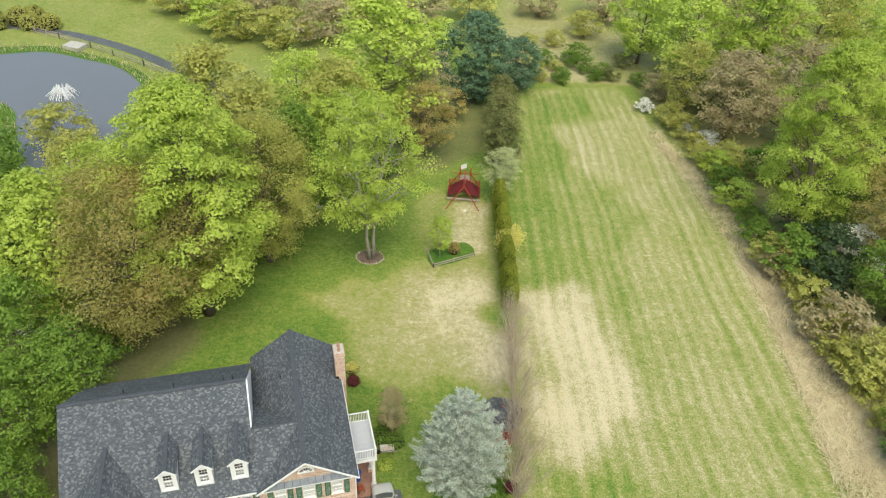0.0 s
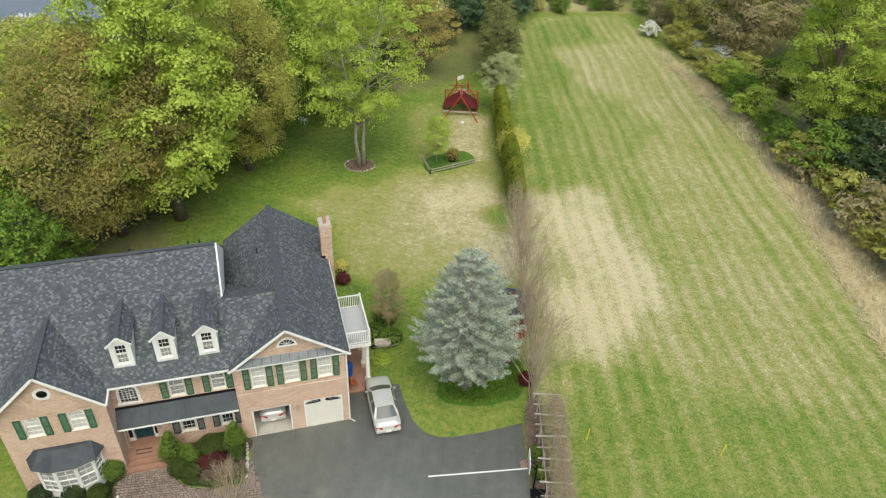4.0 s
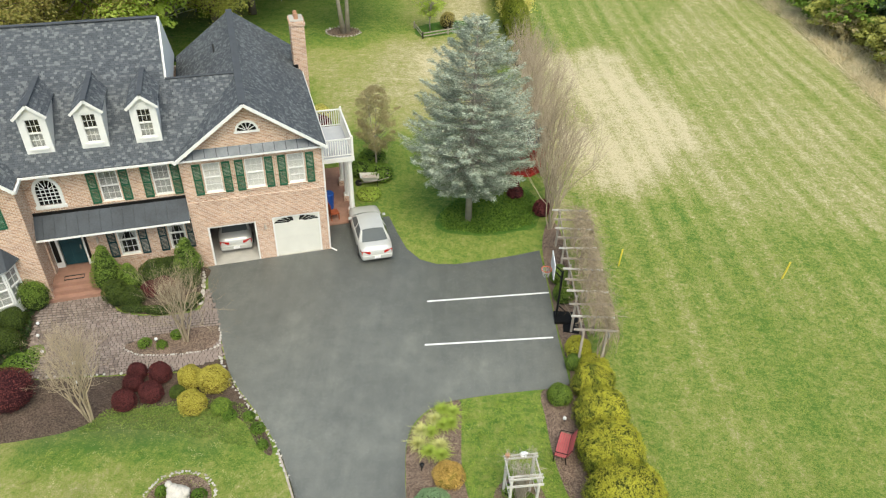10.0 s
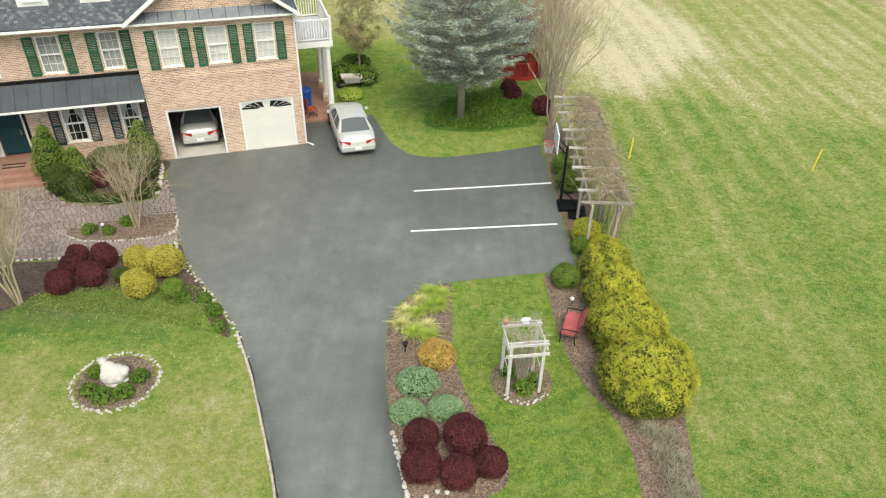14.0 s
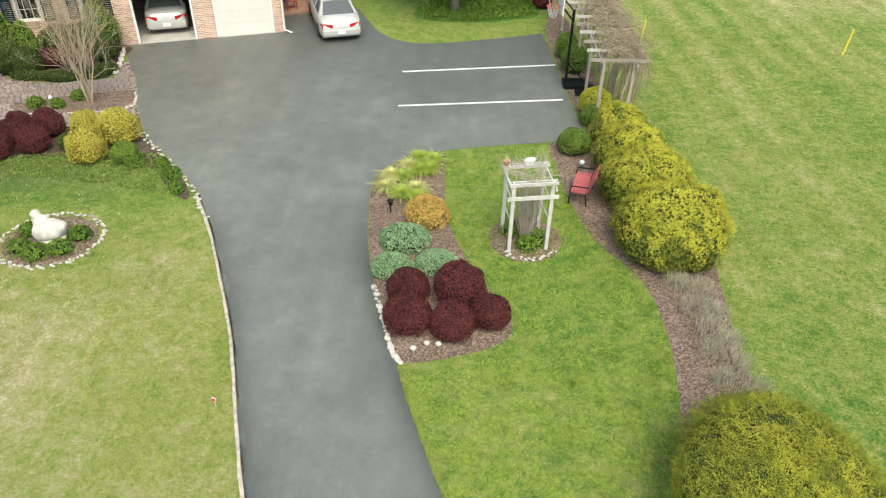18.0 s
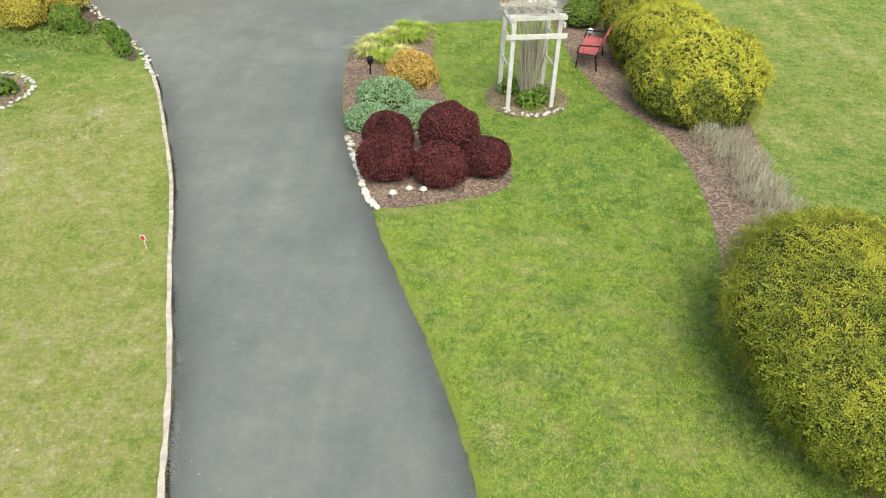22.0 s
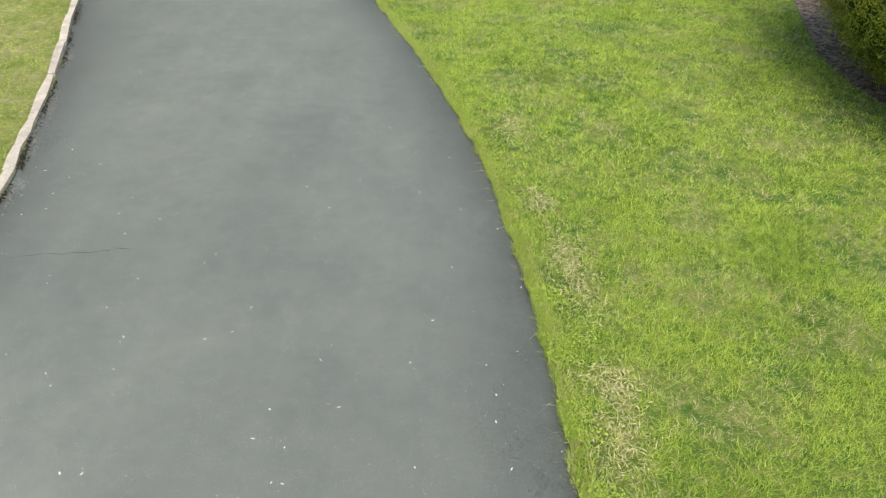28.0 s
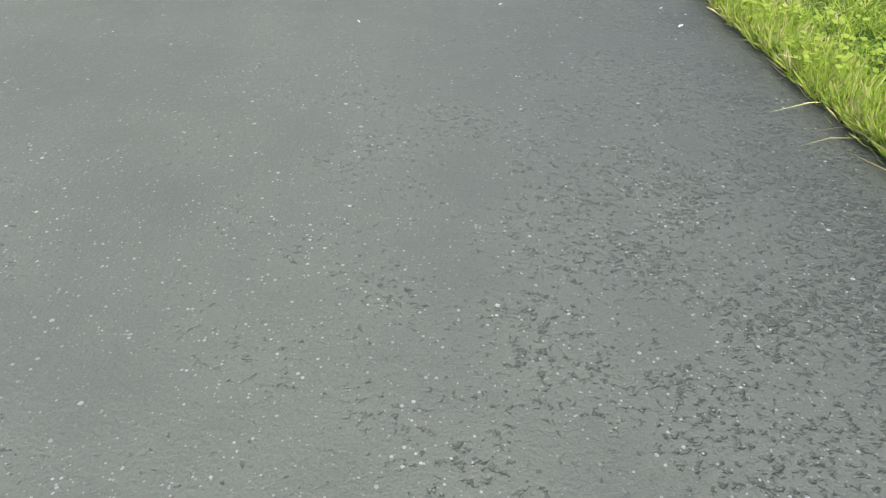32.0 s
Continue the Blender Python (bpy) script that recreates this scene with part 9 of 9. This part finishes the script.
for a in (-0.23, 0.23):
    for b in (-0.22, 0.22):
        part("leg", Geo().span((a - 0.025, b - 0.025, 0), (a + 0.025, b + 0.025, 0.4)), "rusty_red", chair)
for u, v, z in ((-3.3, -0.14, 2.05), (-11.3, 0.26, 2.35)):
    wl = thing("wall_lantern", house_at(u, v, z), "small tarnished wall lantern on the brick", "wall lantern", "wall lanterns")
    part("bracket", Geo().span((-0.03, 0.05, 0.1), (0.03, 0.14, 0.16)), "kerb_mat", wl)
    part("lantern_body", Geo().tube([(0, 0, -0.12), (0, 0, 0.12), (0, 0, 0.2)], [0.05, 0.07, 0.02], 6), "kerb_mat", wl)
mt = thing("doormat", house_at(-12.75, -0.1, 0.622), "black scrolled iron boot scraper frame on the stoop", "boot scraper")
part("frame", Geo().tube([(-0.45, 0.15, 0.03), (-0.45, -0.15, 0.03), (0.45, -0.15, 0.03), (0.45, 0.15, 0.03), (-0.45, 0.15, 0.03)], 0.025, 6), "black_metal", mt)

# ---- back lawn ----
play = thing("play_set", Matrix.Translation((-2.15, 77.6, 0)), "red swing and climbing set with dark red tarpaulins", "play set")
for s in (-1, 1):
    part("front_leg", Geo().tube([(s * 2.1, -2.6, 0), (0, -0.8, 2.5)], 0.06, 8), "red_paint", play)
    part("rear_leg", Geo().tube([(s * 2.0, 3.2, 0), (s * 0.5, 2.6, 2.6)], 0.06, 8), "red_paint", play)
    part("tower_post", Geo().span((s * 1.9 - 0.06, 0.5, 0), (s * 1.9 + 0.06, 0.62, 2.6)), "red_paint", play)
    part("tower_post", Geo().span((s * 0.7 - 0.06, 2.5, 0), (s * 0.7 + 0.06, 2.62, 3.2)), "red_paint", play)
    part("tarpaulin", Geo().slab([(s * 0.15, -0.6, 1.5), (s * 2.05, -0.5, 0.7), (s * 2.05, 1.6, 0.9), (s * 0.15, 1.8, 2.0)], 0.03), "rusty_red" if s > 5 else "red_dark", play)
    part("brace", Geo().tube([(s * 1.9, 0.56, 2.2), (s * 0.4, 2.3, 1.2)], 0.05, 6), "red_paint", play)
part("top_beam", Geo().tube([(0, -0.9, 2.5), (0, 3.0, 2.55)], 0.07, 8), "red_paint", play)
part("crossbar", Geo().tube([(-1.95, 0.56, 2.5), (1.95, 0.56, 2.5)], 0.05, 8), "red_paint", play)
part("crossbar", Geo().tube([(-1.6, 2.56, 2.3), (1.6, 2.56, 2.3)], 0.05, 8), "red_paint", play)
part("platform", Geo().span((-0.7, 2.0, 1.4), (0.7, 3.4, 1.5)), "wood_grey", play)
part("slide", Geo().slab([(-0.3, 3.4, 1.55), (0.3, 3.4, 1.55), (0.3, 5.6, 0.15), (-0.3, 5.6, 0.15)], 0.05), "wood_white", play)
part("roof", Geo().slab([(-0.6, 2.2, 3.1), (0.1, 2.2, 3.4), (0.1, 3.3, 3.4), (-0.6, 3.3, 3.1)], 0.05), "wood_white", play)
part("bench_board", Geo().span((-2.1, -0.75, 0.35), (2.1, -0.6, 0.5)), "wood_grey", play)
whole("ball", Geo().tube([(0, 0, 0.0), (0, 0, 0.05), (0, 0, 0.16), (0, 0, 0.3), (0, 0, 0.36)], [0.05, 0.14, 0.2, 0.14, 0.03], 12), "plate", Matrix.Translation((-1.85, 74.6, 0.0)), "white ball lying before the swing set", "ball", smooth=True)


def rail_fence(name, pts, label, h=0.6, rails=2, step=1.6, mat="wood_grey"):
    root = thing(name, Matrix.Translation((*pts[0], 0)), label, "fence")
    o = Vector((*pts[0], 0))
    for a, b in zip(pts, pts[1:]):
        A, B = Vector((*a, 0)) - o, Vector((*b, 0)) - o
        n = max(1, round((B - A).length / step))
        for k in range(n + 1):
            p = A.lerp(B, k / n)
            part("post", Geo().span((p.x - 0.06, p.y - 0.06, -0.05), (p.x + 0.06, p.y + 0.06, h + 0.08)), mat, root)
        for k in range(n):
            p, q = A.lerp(B, k / n), A.lerp(B, (k + 1) / n)
            for j in range(rails):
                z = h * (j + 1) / rails - 0.06
                part("fence_rail", Geo().beam((p.x, p.y, z), (q.x, q.y, z), 0.05, 0.09), mat, root)
    return root


rail_fence("rail_fence", [(-5.7, 65.6), (-4.75, 62.9), (-0.25, 65.6)], "low weathered rail fence round a planted bed", 0.55, 2, 2.2)
rail_fence("pond_fence", [(-83, 122.5), (-77.3, 120.6), (-70, 117.4), (-64.8, 114.8), (-58, 111.4), (-51.1, 107.5), (-45, 102.8), (-41, 99.3), (-37, 92), (-34, 82)], "weathered post-and-rail fence round the pond", 1.15, 3, 2.6)
rail_fence("rail_fence", [(-44, 46), (-39.2, 51.5), (-37.9, 53.6), (-34.5, 58), (-31, 63), (-27, 68), (-24, 72)], "pale post-and-rail fence behind the trees", 1.1, 3, 2.5, "wood_white")
gc = thing("lawn_chair", Matrix.Translation((-19.75, 72.6, 0)) @ Matrix.Rotation(radians(150), 4, 'Z'), "white plastic lawn chair under the trees", "chair")
part("seat", Geo().span((-0.28, -0.26, 0.4), (0.28, 0.26, 0.44)), "plate", gc)
part("backrest", Geo().box((0, 0.3, 0.68), (0.56, 0.04, 0.56), m=Matrix.Rotation(radians(-12), 3, 'X')), "plate", gc)
for a in (-0.25, 0.25):
    part("armrest", Geo().span((a - 0.03, -0.26, 0.62), (a + 0.03, 0.3, 0.66)), "plate", gc)
    for b in (-0.23, 0.23):
        part("leg", Geo().span((a - 0.025, b - 0.025, 0), (a + 0.025, b + 0.025, 0.62)), "plate", gc)

# ---- pond ----
water = [(p.x, p.y) for p in spline([(-84, 112), (-77, 114.3), (-69, 112.5), (-61, 109.5), (-54, 102), (-49, 92), (-48, 82), (-51.5, 76), (-58, 74), (-62, 80), (-66.5, 87), (-72, 94), (-90, 100), (-100, 106), (-95, 112)], 4, True)]
bank = [(p.x, p.y) for p in spline([(-84, 115.5), (-77, 117), (-69, 114.8), (-60, 111), (-52.5, 103.5), (-47.5, 93), (-46.5, 81), (-50.5, 74), (-58, 72.5), (-63.5, 79), (-68.5, 86.5), (-73, 92.5), (-90, 98), (-102, 105), (-96, 114)], 4, True)]
flat_sheet("pond_bank", bank, 0.05, "grass", "grassy bank with dry reeds round the pond", "bank", 0.3)
flat_sheet("pond", water, 0.075, "pond_water", "dark grey rippled pond water", "pond", 0.1)
fo = thing("fountain_spray", Matrix.Translation((-65.4, 98.4, 0.08)), "white water thrown up by a pond fountain", "fountain")
g = Geo()
rng = np.random.default_rng(3)
for k in range(90):
    a = rng.uniform(0, 6.28)
    r = rng.uniform(1.2, 2.6)
    top = rng.uniform(0.9, 1.6)
    g.tube([(0.2 * math.cos(a), 0.2 * math.sin(a), 0), (r * 0.5 * math.cos(a), r * 0.5 * math.sin(a), top), (r * math.cos(a), r * math.sin(a), 0.02)], [0.04, 0.05, 0.03], 4, False)
part("spray", g, "line_paint", fo)
part("nozzle", Geo().tube([(0, 0, -0.1), (0, 0, 0.2)], 0.15, 8), "black_metal", fo)
pv = [Vector((x, y, 0)) for x, y in ((-105, 126), (-88, 124.8), (-75, 122.8), (-61.5, 117), (-50, 109.5), (-42.5, 103.6), (-36, 96))]
sp = spline([(p.x, p.y) for p in pv], 6)
g = Geo()
for a, b in zip(sp, sp[1:]):
    n = Vector((-(b - a).y, (b - a).x, 0)).normalized() * 1.1
    g.add([(*(a + n).xy, 0.02), (*(a - n).xy, 0.02), (*(b - n).xy, 0.02), (*(b + n).xy, 0.02)], [(0, 1, 2, 3)])
whole("footpath", g, "asphalt", Matrix(), "narrow grey asphalt path beside the pond", "path", "", "structure")
whole("headwall", Geo().prism([(-74.5, 116.2), (-71.2, 115.2), (-70.8, 117.8), (-74.0, 118.6)], 0, 0.7), "concrete", Matrix(), "pale concrete outlet on the pond bank", "headwall")
for k, (x, y, r) in enumerate(((-88, 126.5, 2.2), (-84.5, 124.5, 1.9), (-81.3, 125.3, 1.9), (-90.5, 123.5, 2.0), (-86, 128.5, 2.0), (-93, 126.5, 2.0))):
    shrub("round_shrub", [(x, y, r * 0.5, r, r, r * 0.95)], "leaf_olive", 900, 0.4, 0.2, "round clipped olive-green shrub beyond the pond", "shrub", "round shrubs", 400 + k, outward=0.4)

# reeds on the bank and litter on the asphalt
rng = np.random.default_rng(8)
pk = np.array(bank)
X, Y = rng.uniform(-104, -45, 16000), rng.uniform(70, 119, 16000)
k = inside(X, Y, bank) & ~inside(X, Y, water)
V, Q = cards(rng, np.stack([X[k], Y[k], rng.uniform(0.2, 0.7, k.sum())], 1), 0.9, 0.09, np.tile([0, 0, 1.0], (k.sum(), 1)), None, 0.35)
tagged(new("reeds", mesh_of("reeds", V, Q, "straw_blade")), "dry reeds along the pond bank", "reeds", "", "stuff")
n = 230
X, Y = -3.0 + 3.9 * rng.uniform(0, 1, n) ** 1.25, 1.5 + 9 * rng.uniform(0, 1, n) ** 1.5
k = inside(X, Y, drive_outline)
V, Q = cards(rng, np.stack([X[k], Y[k], np.full(k.sum(), 0.016)], 1), 0.021, 0.007, np.stack([rng.normal(size=k.sum()), rng.normal(size=k.sum()), np.zeros(k.sum())], 1), np.tile([0, 0, 1.0], (k.sum(), 1)), 0.05)
tagged(new("petal_litter", mesh_of("petal_litter", V, Q, "plate")), "scattered pale petals and husks on the asphalt", "litter", "", "stuff")

# hairline cracks in the asphalt
rr = random.Random(6)
for a, b in (((-2.65, 3.49), (-1.9, 3.65)), ((-2.2, 5.6), (-2.05, 6.1))):
    pts = [(a[0] + (b[0] - a[0]) * t / 14 + rr.uniform(-.026, .026), a[1] + (b[1] - a[1]) * t / 14 + rr.uniform(-.026, .026)) for t in range(15)]
    V, Fc = [], []
    for k, (x, y) in enumerate(pts):
        w = 0.0016 * rr.uniform(0.5, 1.5) * (0.4 if k in (0, 14) else 1)
        V += [(x - w * 0.4, y - w, 0.0125), (x + w * 0.4, y + w, 0.0125)]
    Fc = [(2 * k, 2 * k + 2, 2 * k + 3, 2 * k + 1) for k in range(14)]
    me_ = bpy.data.meshes.new("asphalt_crack")
    me_.from_pydata(V, [], Fc)
    me_.materials.append(MATS["black_metal"])
    tagged(new("asphalt_crack", me_), "hairline dark crack in the asphalt", "crack", "asphalt cracks", "structure")

# ---- pavers of the walk ----
rr = random.Random(15)
outline = [(p.x, p.y) for p in spline(WALK_EDGE, 3, True)]
island = [(p.x, p.y) for p in spline(ISLAND_EDGE, 4, True)]
found = [(p.x, p.y) for p in spline([(-18.0, 26.2), (-17.1, 24.9), (-15.5, 24.65), (-13.5, 25.2), (-13.7, 27.0), (-13.95, 28.4), (-17.5, 27.8)], 4, True)]
blocks = []
for w, d in ((0.2, 0.145), (0.145, 0.145), (0.235, 0.145)):
    g = Geo().prism([(-w / 2 + 0.03, -d / 2 + 0.006), (w / 2 - 0.03, -d / 2 + 0.006), (w / 2 - 0.006, -d / 2 + 0.03), (w / 2 - 0.006, d / 2 - 0.03), (w / 2 - 0.03, d / 2 - 0.006), (-w / 2 + 0.03, d / 2 - 0.006), (-w / 2 + 0.006, d / 2 - 0.03), (-w / 2 + 0.006, -d / 2 + 0.03)], 0.0, 0.02)
    blocks.append((w, g.mesh("paver", "paver_block")))
spots = []
for row in range(-28, 30):
    u = -6.0 + rr.uniform(0, 0.2)
    while u < 6.0:
        k = rr.choice((0, 0, 1, 2))
        w = blocks[k][0]
        a = radians(12) + 0.035 * math.sin(row * 0.25)
        du, dv = u + w / 2, row * 0.158
        x, y = -16.0 + du * math.cos(a) - dv * math.sin(a), 22.9 + du * math.sin(a) + dv * math.cos(a)
        u += w + 0.014
        spots.append((x, y, a, k))
X, Y = np.array([p[0] for p in spots]), np.array([p[1] for p in spots])
ok = inside(X, Y, outline) & ~inside(X, Y, island) & ~inside(X, Y, found)
spots = [p for p, q in zip(spots, ok) if q]
spots.sort(key=lambda p: (p[0] + 12.0) ** 2 + (p[1] - 22.0) ** 2)
for x, y, a, k in spots[:300]:
    ob = part("paver", blocks[k][1], "", paved_walk)
    ob.location = (x, y, 0.012 + rr.uniform(-0.003, 0.003))
    ob.rotation_euler = (rr.uniform(-.012, .012), rr.uniform(-.012, .012), a + rr.uniform(-.03, .03))
V, Q = [], []
for x, y, a, k in spots[300:]:
    w, z, a = blocks[k][0], 0.03 + rr.uniform(-0.003, 0.003), a + rr.uniform(-.03, .03)
    c, s_ = math.cos(a), math.sin(a)
    b0 = len(V)
    for zz, f in ((0.012, 0.95), (z, 0.90)):
        for p, q in ((-1, -1), (1, -1), (1, 1), (-1, 1)):
            px, py = p * w / 2 * f, q * 0.0725 * f
            V.append((x + px * c - py * s_, y + px * s_ + py * c, zz))
    Q += [(b0 + 4, b0 + 5, b0 + 6, b0 + 7)] + [(b0 + i, b0 + (i + 1) % 4, b0 + 4 + (i + 1) % 4, b0 + 4 + i) for i in range(4)]
tagged(new("paver_field", mesh_of("paver_field", V, Q, "paver_block")), "small reddish-grey pavers of the farther walk", "paving", "", "stuff")
